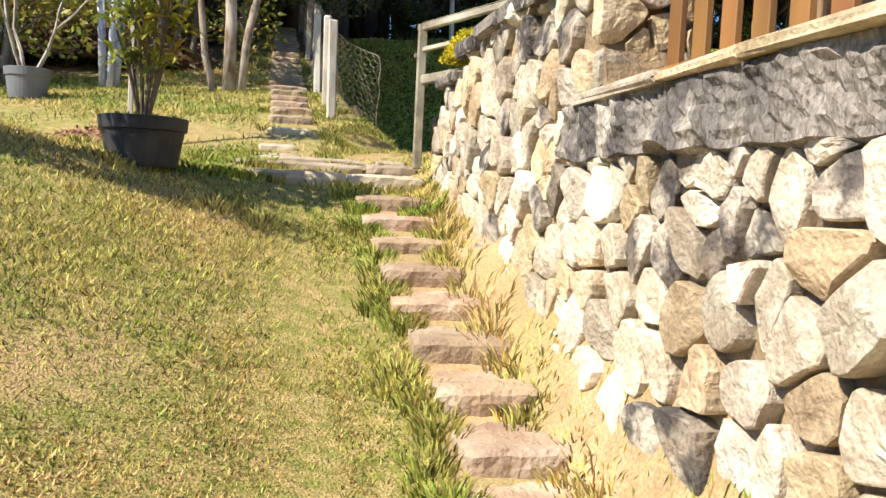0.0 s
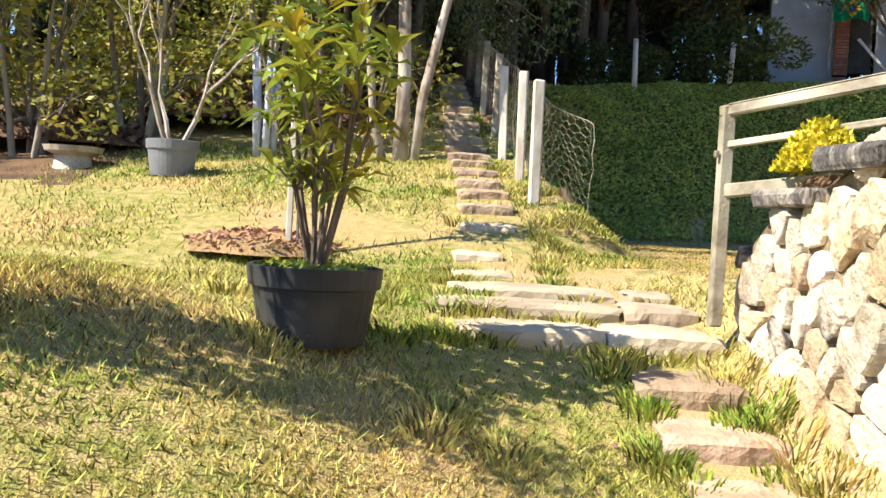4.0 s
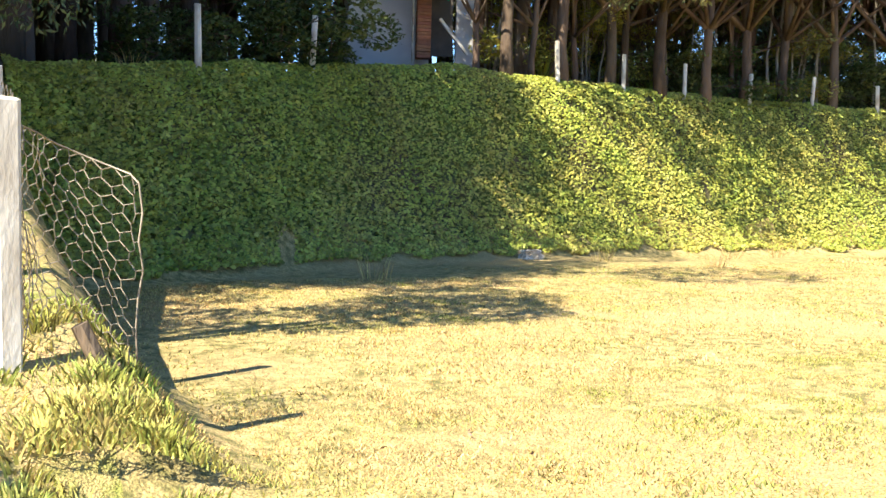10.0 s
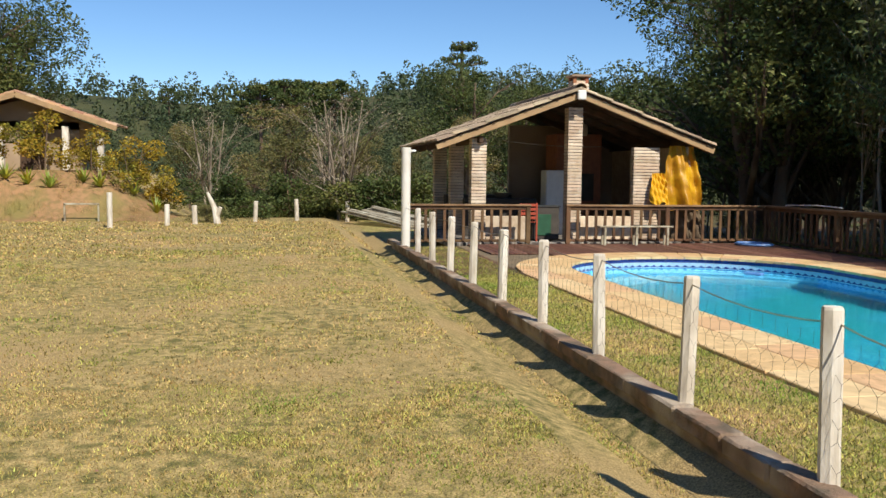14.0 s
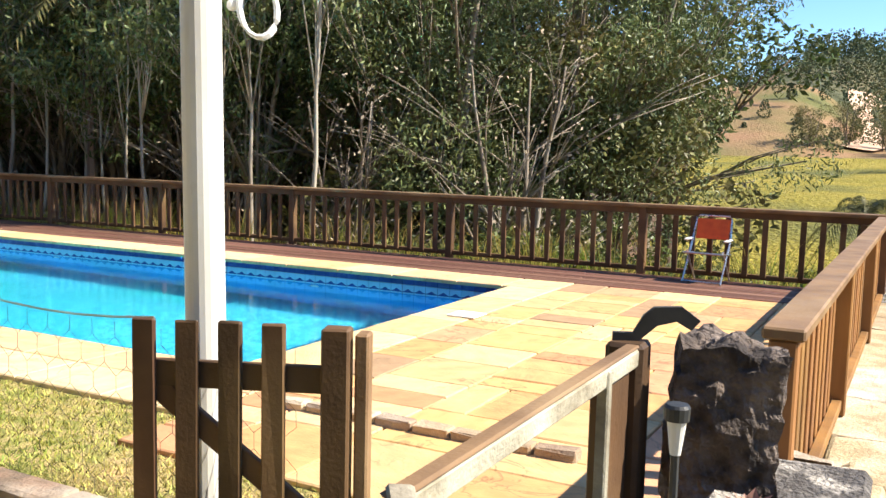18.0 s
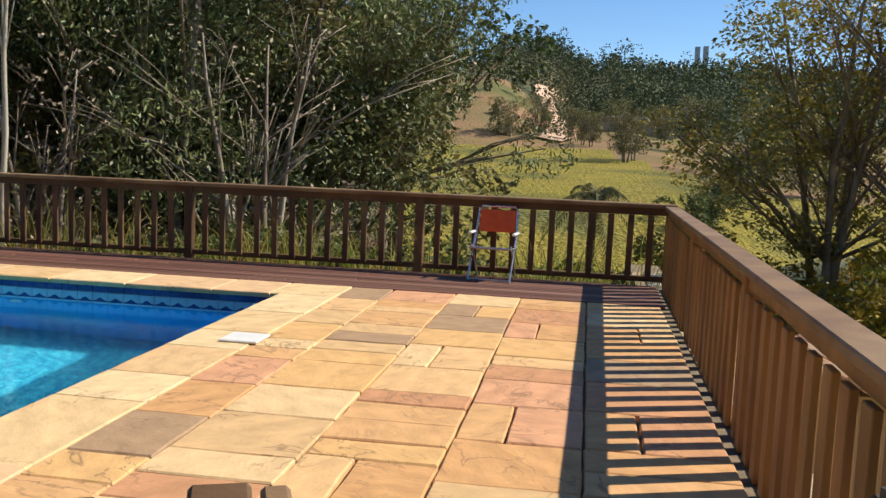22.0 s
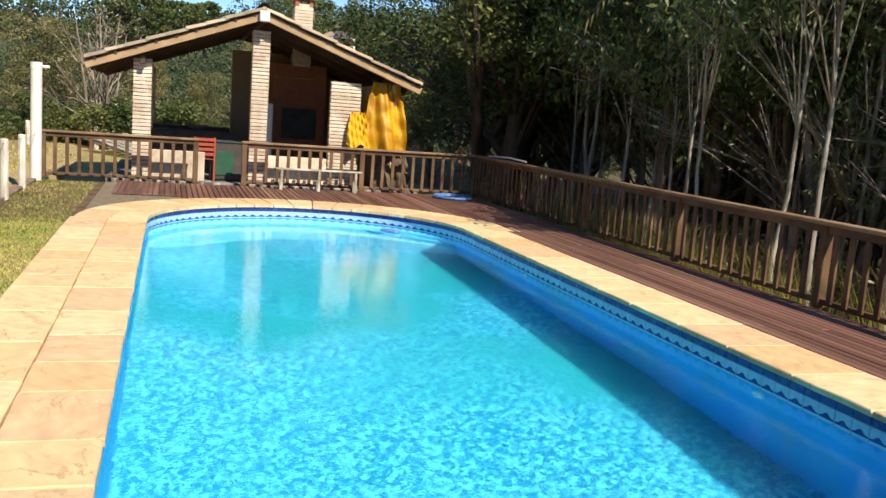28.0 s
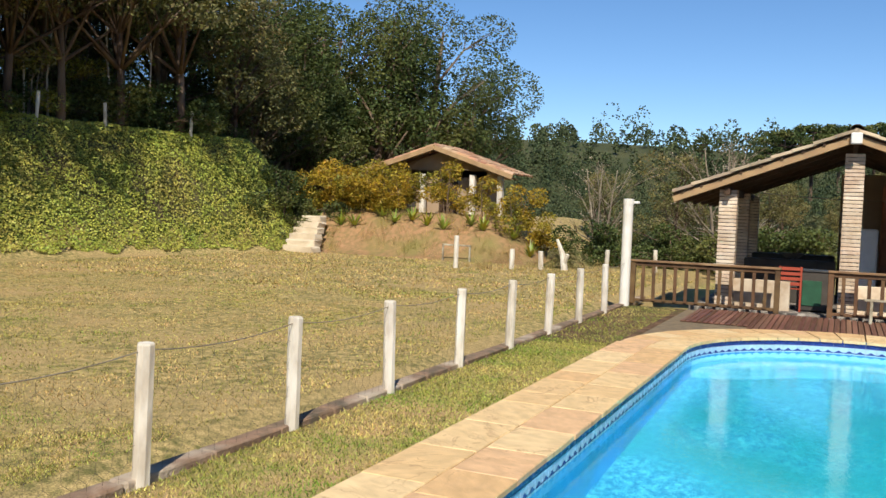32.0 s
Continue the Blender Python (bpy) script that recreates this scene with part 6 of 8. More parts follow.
# ---- gate, boulder and bed at the terrace corner ----
def build_gate():
    a, b = Vector((3.47, 4.04, 0)), Vector((4.13, 4.31, 0))
    d = b - a
    ln = d.length
    g = thing("picket_gate", a, "brown picket gate standing open before the pool", "gate", rz=math.atan2(d.y, d.x))
    part("post", MB().box((-0.02, 0.0, 0.42), (0.10, 0.085, 0.86), ch=0.008), RAIL, g)
    part("post", MB().box((-0.11, -0.03, 0.41), (0.05, 0.09, 0.84), ch=0.008), CAP, g)
    for k in range(4):
        x = 0.20 + (ln - 0.24) * k / 3
        part("picket", MB().box((x, 0.03, 0.43), (0.085, 0.025, 0.86), ch=0.006, jit=0.003), RAIL, g)
    for z in (0.66, 0.10):
        part("cross_bar", MB().box((ln / 2, 0.0, z), (ln, 0.03, 0.10), ch=0.005), RAIL, g)
    L = math.hypot(ln - 0.1, 0.5)
    part("brace", MB().box((ln / 2, 0.0, 0.38), (L, 0.028, 0.085), ry=math.atan2(0.5, ln - 0.1) * -1.0, ch=0.005), RAIL, g)


build_gate()


def rough_rock(size, seed, n=3, amp=0.16, flat=0.45, strata=0.0):
    """A rough boulder: a subdivided box pushed about by noise."""
    bm = bmesh.new()
    bmesh.ops.create_cube(bm, size=1.0)
    bmesh.ops.subdivide_edges(bm, edges=bm.edges[:], cuts=20, use_grid_fill=True)
    for v in bm.verts:
        p = v.co.copy()
        q = p.normalized() * 0.62
        p = p.lerp(q, flat)
        k = amp * noise.noise(p * 2.3 + Vector((seed, 0, 0))) + amp * 0.5 * noise.noise(p * 5.1 + Vector((0, seed, 0))) + amp * 0.3 * noise.noise(p * 11 + Vector((0, 0, seed))) + amp * 0.16 * noise.noise(p * 24 + Vector((seed, 0, seed)))
        k += strata * amp * noise.noise(Vector((p.x * 1.5 + seed, p.y * 1.5, p.z * 13 + p.x * 3)))
        p += p.normalized() * k
        v.co = Vector((p.x * size[0], p.y * size[1], p.z * size[2]))
    me = bpy.data.meshes.new("rock")
    bm.to_mesh(me)
    bm.free()
    return me


me = rough_rock((0.31, 0.40, 0.64), 4.2, amp=0.085, flat=0.14, strata=0.9)
me.materials.append(ROCK)
boulder = new("boulder", me)
boulder.matrix_world = pose(2.17, 3.80, 0.59, 3, -3, 12)
tagged(boulder, "dark rough boulder standing at the end of the wall", "boulder")
for i, (x, y, z, s) in enumerate(((2.02, 4.55, 0.44, 0.22), (1.86, 4.25, 0.46, 0.2), (2.15, 4.95, 0.42, 0.18), (1.9, 5.3, 0.42, 0.2), (2.2, 4.4, 0.42, 0.16))):
    me = rough_rock((s, s * 0.9, s * 0.9), 7.3 + i)
    me.materials.append(STONE)
    o = new("bed_stone", me)
    o.matrix_world = pose(x, y, z, 10 * i, 5 * i, 37 * i)
    tagged(o, "small pale rock in the planting bed", "rock", "bed stones")
bed = MB().box((2.1, 4.95, 0.20), (0.5, 2.7, 0.36), ch=0.05, jit=0.02)
tagged(part("planting_bed", bed, LITTER), "dark soil of a planting bed on the wall", "soil", kind="structure")

solar = thing("solar_light", (2.07, 4.87, 0.34), "black and white solar garden light on a stake", "light")
part("stake", MB().tube([(0, 0, 0), (0, 0, 0.55)], 0.009, 8), PLASTIC, solar)
part("lens", MB().lathe((0, 0, 0.545), [(0.011, 0), (0.02, 0.07), (0.0, 0.07)], 14), WHITEPLASTIC, solar)
part("cap", MB().lathe((0, 0, 0.615), [(0.025, 0), (0.026, 0.026), (0.022, 0.032), (0.0, 0.033)], 16), PLASTIC, solar)


def succulent(at, r, n, leaf, label, seed):
    rr = random.Random(seed)
    o = thing("succulent", at, label, "plant", "bed succulents")
    for k in range(n):
        mb = MB()
        a = 2.4 * k
        e = 0.25 + 1.1 * k / n
        ln = r * rr.uniform(0.8, 1.1)
        d = Vector((math.cos(a) * math.cos(e), math.sin(a) * math.cos(e), math.sin(e)))
        side = Vector((-math.sin(a), math.cos(a), 0)) * ln * 0.16
        b = Vector((0, 0, 0.02))
        mid = b + d * ln * 0.55 + Vector((0, 0, 0.02))
        tip = b + d * ln
        mb.add([tuple(b), tuple(mid + side), tuple(tip), tuple(mid - side), tuple(mid - Vector((0, 0, ln * 0.08)))], [(0, 1, 2), (0, 2, 3), (0, 4, 1), (1, 4, 2), (2, 4, 3), (3, 4, 0)])
        part("leaf", mb, leaf, o)
    return o


GREENPAINT = surf("dull_green_paint", (0.03, 0.11, 0.06), (0.025, 0.08, 0.045), 4, 0.5, 0.1, 60)
PINKLEAF = surf("pink_succulent_leaf", (0.34, 0.16, 0.13), (0.22, 0.14, 0.09), 12, 0.5, 0.0, 10, island=0.3)
for i, (x, y, z) in enumerate(((2.1, 4.42, 0.52), (2.16, 4.6, 0.50), (1.98, 5.05, 0.46), (1.96, 5.22, 0.50), (1.97, 5.42, 0.48), (1.92, 4.45, 0.5), (2.0, 4.32, 0.56))):
    succulent((x, y, z - 0.03), 0.075 + 0.012 * (i % 4), 18, PINKLEAF, "reddish rosette succulent in the planting bed", i)
yb = MB()
st = R.getstate()
R.seed(5)
for _ in range(2200):
    a, q = R.uniform(0, 6.28), R.random() ** 0.5
    yb.leaf((1.90 + 0.19 * q * math.cos(a), 5.90 + 0.24 * q * math.sin(a), 0.40 + 0.24 * (1 - q * q) * R.uniform(0.5, 1.0)), 0.035, 0.5, -0.6)
R.setstate(st)
tagged(part("flower_clump", yb, LEAF_BRIGHT), "bright yellow flower cushion growing on the wall top", "plant")

hook_post = thing("hook_post", (2.42, 4.0, 0.0), "squat dark brown post with a flat crescent iron hook on top", "post")
part("post", MB().box((0, 0, 0.46), (0.11, 0.11, 0.92), ch=0.012, jit=0.004), RAIL, hook_post)
blade = MB()
prof = [(-0.03, 0.0), (0.04, 0.0), (0.10, 0.055), (0.155, 0.07), (0.20, 0.045), (0.225, 0.075), (0.17, 0.115), (0.09, 0.11), (0.06, 0.085), (0.03, 0.03), (-0.03, 0.03)]
k = len(prof)
blade.add([(-u, 0.012, v) for u, v in prof] + [(-u, -0.012, v) for u, v in prof], [tuple(range(k)), tuple(range(k, 2 * k))[::-1]] + [(i, k + i, k + (i + 1) % k, (i + 1) % k) for i in range(k)])
part("side_board", MB().box((-0.01, 0.20, 0.44), (0.03, 0.27, 0.80), ch=0.004), RAIL, hook_post, "wide dark board beside the post")
bl = part("hook", blade, PLASTIC, hook_post, "dark flat iron hook")
bl.location = (0.02, 0, 0.915)
bl.rotation_euler = (0, 0, 0.35)

# low rail fence from the top of the steps to the hook post
rf = thing("rail_fence", (1.655, 6.414, -0.35), "lichened wooden rail fence at the top of the steps", "fence")
off = Vector((1.655, 6.414, -0.35))
part("post", MB().box(tuple(Vector((1.655, 6.414, 0.19)) - off), (0.06, 0.07, 1.10), ch=0.006, jit=0.002), GREYWOOD, rf)
part("post", MB().box(tuple(Vector((2.42, 5.35, 0.60)) - off), (0.045, 0.045, 0.56), ch=0.006), GREYWOOD, rf)
part("post", MB().box(tuple(Vector((2.39, 4.32, 0.44)) - off), (0.035, 0.035, 0.92), ch=0.005), GREYWOOD, rf)


def fence_bar(a3, b3, th, dep, mat):
    a3, b3 = Vector(a3), Vector(b3)
    d = b3 - a3
    c = (a3 + b3) / 2 - off
    part("rail", MB().box(tuple(c), (d.length, dep, th), rz=math.atan2(d.y, d.x), ry=-math.atan2(d.z, math.hypot(d.x, d.y)), ch=0.006, jit=0.002), mat, rf)


fence_bar((1.63, 6.44, 0.715), (2.43, 5.33, 0.865), 0.055, 0.045, GREYWOOD)
fence_bar((2.43, 5.36, 0.855), (2.39, 4.06, 0.885), 0.055, 0.04, GREYWOOD)
fence_bar((1.66, 6.40, 0.748), (2.43, 5.33, 0.898), 0.012, 0.048, GREYWOOD)
fence_bar((2.43, 5.36, 0.888), (2.39, 4.06, 0.918), 0.012, 0.045, CAP)
fence_bar((1.66, 6.40, 0.55), (2.42, 5.35, 0.68), 0.035, 0.04, GREYWOOD)
fence_bar((1.66, 6.40, 0.32), (2.42, 5.35, 0.44), 0.07, 0.04, GREYWOOD)
part("latch", MB().box(tuple(Vector((1.605, 6.40, 0.50)) - off), (0.022, 0.03, 0.035), ch=0.005), WIRE, rf)


# ---- hillside fence with loose netting ----
def hill_fence():
    ys = [10.2, 11.5, 13.0, 14.5, 16.2, 18.0, 20.0]
    f = thing("hillside_fence", (1.3, 10.2, 0.2), "old grey post fence with loose wire netting", "fence")
    o = Vector((1.3, 10.2, 0.2))
    for i, y in enumerate(ys):
        h = 1.14
        z = land(1.25, y)
        mb = MB().box((0, 0, h / 2 - 0.1), (0.095, 0.08, h + 0.2), ch=0.012, jit=0.006)
        p = part("post", mb, WHITEPOST if i < 3 else GREYWOOD, f)
        p.location = Vector((1.27 + 0.03 * (i % 2), y, z)) - o
        p.rotation_euler = (R.uniform(-0.04, 0.04), R.uniform(-0.04, 0.04), R.uniform(-0.2, 0.2))
    n = hex_net("netting", (1.32, 10.2, 0.30), (1.34, 19.8, 2.85), 0.05, 1.0, 0.12, 0.003, "", 0.06, f)
    n.location = -o
    # the loose end, curling down to the field
    mb = MB()
    cell, hgt = 0.085, 0.075
    def put_on(u, v):
        a = -0.35 + u * 2.0
        x = 1.30 + 0.52 * u - 0.04 * math.sin(5 * u) + 0.05 * noise.noise(Vector((u * 5, v * 5, 2))) + 0.02 * noise.noise(Vector((u * 14, v * 16, 5)))
        y = 10.2 + 0.55 * math.sin(math.pi * u) * 0.8 + 0.35 * u
        top = 1.32 - 0.24 * u * u
        low = 0.30 - 0.62 * u
        return (x, y, low + (top - low) * v)
    nu, nv = 11, 20
    for j in range(nv):
        for i in range(nu):
            u0 = (i + (0.5 if j % 2 else 0)) / nu
            v0, v1, v2 = j / nv, (j + 0.55) / nv, (j + 1) / nv
            du = 0.5 / nu
            if u0 + du > 1.0 or u0 - du < 0:
                continue
            mb.tube([put_on(u0, v0), put_on(u0, v1)], 0.0028, 3, cap=False)
            mb.tube([put_on(u0, v1), put_on(u0 + du, v2)], 0.0035, 3, cap=False)
            mb.tube([put_on(u0, v1), put_on(u0 - du, v2)], 0.0035, 3, cap=False)
    for u in (0.0, 1.0):
        mb.tube([put_on(u, k / 10) for k in range(11)], 0.005, 4)
    for v in (0.0, 1.0):
        mb.tube([put_on(k / 10, v) for k in range(11)], 0.005, 4)
    q = part("loose_netting", mb, WIRE, f)
    q.location = -o
    for k in range(3):
        s = part("stay", MB().tube([(1.55 + 0.14 * k, 10.25, 0.45 - 0.2 * k), (1.85 + 0.1 * k, 10.2 + 0.1 * k, -0.2)], [0.04, 0.035], 7), DARKBARK, f)
        s.location = -o


hill_fence()


# ---- potted plants and small trees of the lawn ----
def pot(at, r, h, mat, label, plant_fn=None):
    p = thing("plant_pot", at, label, "pot")
    part("tub", MB().lathe((0, 0, 0), [(0.0, 0.0), (r * 0.78, 0.0), (r * 0.80, 0.02), (r * 0.94, h * 0.72), (r * 1.0, h * 0.74), (r * 1.03, h * 0.99), (r * 1.0, h), (r * 0.95, h), (r * 0.93, h * 0.86), (0.0, h * 0.86)], 32), mat, p)
    soil = MB().lathe((0, 0, 0), [(r * 0.93, h * 0.88), (r * 0.5, h * 0.92), (0.0, h * 0.93)], 20)
    part("soil", soil, LITTER, p)
    return p


big_pot = pot((-0.30, 5.88, land(-0.30, 5.88) - 0.02), 0.285, 0.33, PLASTIC, "large black plastic pot on the lawn")


def leafy_shrub(name, at, stems, leaf_n, leaf_len, mat, label, seed, height, spread, wood=BARK, aspect=0.3):
    """A small shrub of forked stems, each ending in whorls of long leaves."""
    rr = random.Random(seed)
    t = thing(name, at, label, "shrub")
    w, lf = MB(), MB()
    tips = []
    for s in range(stems):
        a = 2.4 * s + rr.uniform(-0.3, 0.3)
        q = spread * rr.uniform(0.3, 1.0)
        hh = height * rr.uniform(0.55, 1.0)
        p0 = (0.02 * math.cos(a), 0.02 * math.sin(a), 0)
        p1 = (q * 0.35 * math.cos(a + 0.4), q * 0.35 * math.sin(a + 0.4), hh * 0.35)
        p2 = (q * 0.75 * math.cos(a), q * 0.75 * math.sin(a), hh * 0.7)
        p3 = (q * math.cos(a - 0.2), q * math.sin(a - 0.2), hh)
        w.tube([p0, p1, p2, p3], [0.014, 0.011, 0.008, 0.005], 6)
        for c, k in ((p3, 1.0), (p2, 0.8), (((p2[0] + p3[0]) / 2 + rr.uniform(-0.1, 0.1), (p2[1] + p3[1]) / 2 + rr.uniform(-0.1, 0.1), (p2[2] + p3[2]) / 2), 0.9), ((p1[0] * 1.2 + rr.uniform(-0.12, 0.12), p1[1] * 1.2 + rr.uniform(-0.12, 0.12), p1[2] + 0.12), 0.7)):
            w.tube([p1 if c is not p3 else p2, c], [0.008, 0.005], 5)
            for j in range(int(leaf_n * k)):
                b = 2.39996 * j + rr.uniform(-0.2, 0.2)
                e = rr.uniform(-0.35, 1.15)
                ln = leaf_len * rr.uniform(0.6, 1.15)
                d = Vector((math.cos(b) * math.cos(e), math.sin(b) * math.cos(e), math.sin(e)))
                side = d.cross(Vector((0, 0, 1))).normalized() * ln * aspect * 0.5
                base = Vector(c) - Vector((0, 0, rr.uniform(0, 0.10)))
                m1 = base + d * ln * 0.45 + Vector((0, 0, 0.02))
                tip = base + d * ln - Vector((0, 0, 0.035))
                lf.add([tuple(base), tuple(m1 + side), tuple(tip), tuple(m1 - side), tuple(m1 - Vector((0, 0, 0.012)))], [(0, 1, 4), (1, 2, 4), (2, 3, 4), (3, 0, 4)])
    part("stem", w, wood, t)
    part("leaves", lf, mat, t)
    return t


leafy_shrub("potted_shrub", (-0.30, 5.88, land(-0.3, 5.88) + 0.26), 8, 13, 0.18, LEAF_YEL, "potted shrub with long yellow-green leaves", 3, 1.42, 0.44, aspect=0.34)
clover = MB()
st = R.getstate()
R.seed(9)
for _ in range(500):
    a, q = R.uniform(0, 6.28), R.random() ** 0.5 * 0.25
    clover.leaf((-0.30 + q * math.cos(a), 5.88 + q * math.sin(a), land(-0.3, 5.88) + 0.26 + 0.06 * R.random()), 0.035, 0.8, -0.3)
R.setstate(st)
tagged(part("pot_weeds", clover, LEAF_YEL), "small green weeds growing in the pot", "weeds", kind="stuff")

grey_pot = pot((-2.37, 11.62, land(-2.37, 11.62) - 0.02), 0.27, 0.38, GREYPLASTIC, "grey plastic tub on the upper lawn")


def twiggy_tree(name, at, h, seed, leaf, n_leaf, size, label, stems=4, wood=BARK, r0=0.035, spread=0.45):
    rr = random.Random(seed)
    t = thing(name, at, label, "tree")
    w, lf = MB(), MB()
    st = R.getstate()
    R.seed(seed)

    def grow(p, d, ln, r, lev):
        q = p + d * ln * 0.5 + Vector((rr.uniform(-1, 1), rr.uniform(-1, 1), rr.uniform(-0.5, 0.5))) * ln * 0.08
        e = p + d * ln
        w.tube([tuple(p), tuple(q), tuple(e)], [r, r * 0.85, r * 0.68], 6 if lev < 2 else 4)
        if lev in (2, 3):
            for _ in range(n_leaf // 3):
                k = rr.uniform(0.4, 1.0)
                lf.leaf(tuple(p.lerp(e, k) + Vector((rr.uniform(-1, 1), rr.uniform(-1, 1), rr.uniform(-1, 1))) * ln * 0.32), size, 0.5, 0.1)
        if lev >= 4:
            for _ in range(n_leaf):
                lf.leaf(tuple(e + Vector((rr.uniform(-1, 1), rr.uniform(-1, 1), rr.uniform(-1, 1))) * ln * 0.5), size, 0.5, 0.1)
            return
        for _ in range(2 if lev else 3):
            nd = (d + Vector((rr.uniform(-1, 1), rr.uniform(-1, 1), rr.uniform(-0.2, 0.7))) * spread * 1.3).normalized()
            grow(e, nd, ln * rr.uniform(0.66, 0.88), r * 0.66, lev + 1)
    for s in range(stems):
        a = 6.283 * s / stems + rr.uniform(-0.4, 0.4)
        d = Vector((math.cos(a) * spread, math.sin(a) * spread, 1)).normalized()
        grow(Vector((0.05 * math.cos(a), 0.05 * math.sin(a), -0.1)), d, h * 0.30, r0, 1)
    R.setstate(st)
    part("trunk", w, wood, t)
    part("crown", lf, leaf, t)
    return t


PALEBARK = surf("pale_mottled_bark", (0.46, 0.39, 0.31), (0.20, 0.15, 0.11), 13, 0.9, 1.0, 35, (0.56, 0.50, 0.42), 4, stretch=(1, 1, 0.4))
twiggy_tree("lawn_tree", (-1.82, 4.92, land(-1.82, 4.92)), 1.95, 3, LEAF_LAWN, 44, 0.07, "small forked tree with pale peeling bark", 7, PALEBARK, 0.024, 0.20)
twiggy_tree("potted_tree", (-2.37, 11.62, land(-2.37, 11.62) + 0.33), 2.3, 5, LEAF_LAWN, 34, 0.06, "thin bare-twigged tree growing in a grey tub", 3, PALEBARK, 0.03, 0.4)


def forked_tree():
    t = thing("forked_tree", (0.02, 12.7, land(0.0, 12.7)), "three-stemmed tree with mottled pale bark", "tree")
    w = MB()
    for pts, rad in ((((0.0, 0, -0.2), (0.0, 0.0, 1.0), (-0.06, 0.05, 2.2), (0.05, 0.0, 3.6), (0.0, 0.1, 5.2)), (0.125, 0.10, 0.09, 0.07, 0.03)),
                     (((0.14, 0.0, -0.2), (0.22, 0.0, 0.7), (0.42, 0.05, 1.7), (0.66, 0.0, 2.8), (0.95, 0.1, 4.6)), (0.085, 0.075, 0.065, 0.055, 0.03)),
                     (((-0.16, 0.0, -0.2), (-0.34, 0.0, 0.45), (-0.42, 0.0, 1.2), (-0.66, 0.05, 2.2), (-0.8, 0.1, 4.0)), (0.075, 0.06, 0.055, 0.045, 0.02)),
                     (((-0.02, 0, 1.7), (-0.2, 0.05, 2.4), (-0.25, 0.0, 3.6)), (0.06, 0.05, 0.03))):
        w.tube(pts, [0.82 * q for q in rad], 10)
    part("trunk", w, PALEBARK, t, smooth=True)
    lf = MB()
    st = R.getstate()
    R.seed(21)
    for p in crown_points([(0, 0, 5.4, 1.4), (0.9, 0.2, 4.8, 1.1), (-0.8, 0, 4.4, 1.0), (0, 0.6, 6.2, 1.2)], 3800, random.Random(5)):
        lf.leaf(p, 0.16, 0.5, 0.1)
    R.setstate(st)
    part("crown", lf, LEAF, t)


forked_tree()

BLUEWHITE = surf("limewashed_bark", (0.60, 0.64, 0.76), (0.46, 0.49, 0.60), 10, 0.85, 0.4, 50, (0.70, 0.72, 0.80), 3)


def limed_tree(x, y, seed, label):
    rr = random.Random(seed)
    t = thing("limewashed_tree", (x, y, land(x, y)), label, "tree")
    for k in range(5):
        an = 1.256 * k
        p = [(0.09 * math.cos(an), 0.09 * math.sin(an), -0.1), (0.13 * math.cos(an), 0.12 * math.sin(an), 0.6), (0.17 * math.cos(an), 0.16 * math.sin(an), 1.22)]
        part("limed_stem", MB().tube(p, [0.05, 0.042, 0.038], 8), BLUEWHITE, t, "stem limewashed bluish white", smooth=True)
        q = [p[-1], (0.26 * math.cos(an), 0.24 * math.sin(an), 1.7), (0.42 * math.cos(an + 0.3), 0.40 * math.sin(an + 0.3), 2.5)]
        part("branch", MB().tube(q, [0.036, 0.028, 0.012], 6), BARK, t)
    lf = MB()
    st = R.getstate()
    R.seed(seed)
    for p in crown_points([(0, 0, 2.5, 0.75), (0.3, 0.2, 2.9, 0.7), (-0.3, 0.1, 2.2, 0.6), (0.1, -0.3, 3.3, 0.7)], 3000, rr):
        lf.leaf(p, 0.12, 0.4, 0.1)
    R.setstate(st)
    part("crown", lf, LEAF_YEL, t)


limed_tree(-1.63, 13.0, 4, "multi-stemmed tree limewashed white at the base")
limed_tree(-5.2, 12.6, 6, "limewashed tree at the edge of the woods")

stake = thing("young_tree_stake", (-0.76, 8.69, land(-0.76, 8.69) - 0.02), "white stake with a thin sapling tied on", "stake")
part("stake", MB().box((0, 0, 0.75), (0.045, 0.045, 1.6), ch=0.006), WHITEPOST, stake)
part("sapling_stem", MB().tube([(0.07, 0, 0), (0.05, 0.01, 0.7), (0.06, 0, 1.5), (0.04, 0, 2.2)], [0.012, 0.011, 0.009, 0.005], 6), BARK, stake)
lf = MB()
st = R.getstate()
R.seed(31)
for p in crown_points([(0.05, 0, 1.75, 0.22), (0.0, 0.05, 2.1, 0.25)], 420, random.Random(6)):
    lf.leaf(p, 0.09, 0.4, 0.1)
R.setstate(st)
part("leaves", lf, LEAF_YEL, stake)


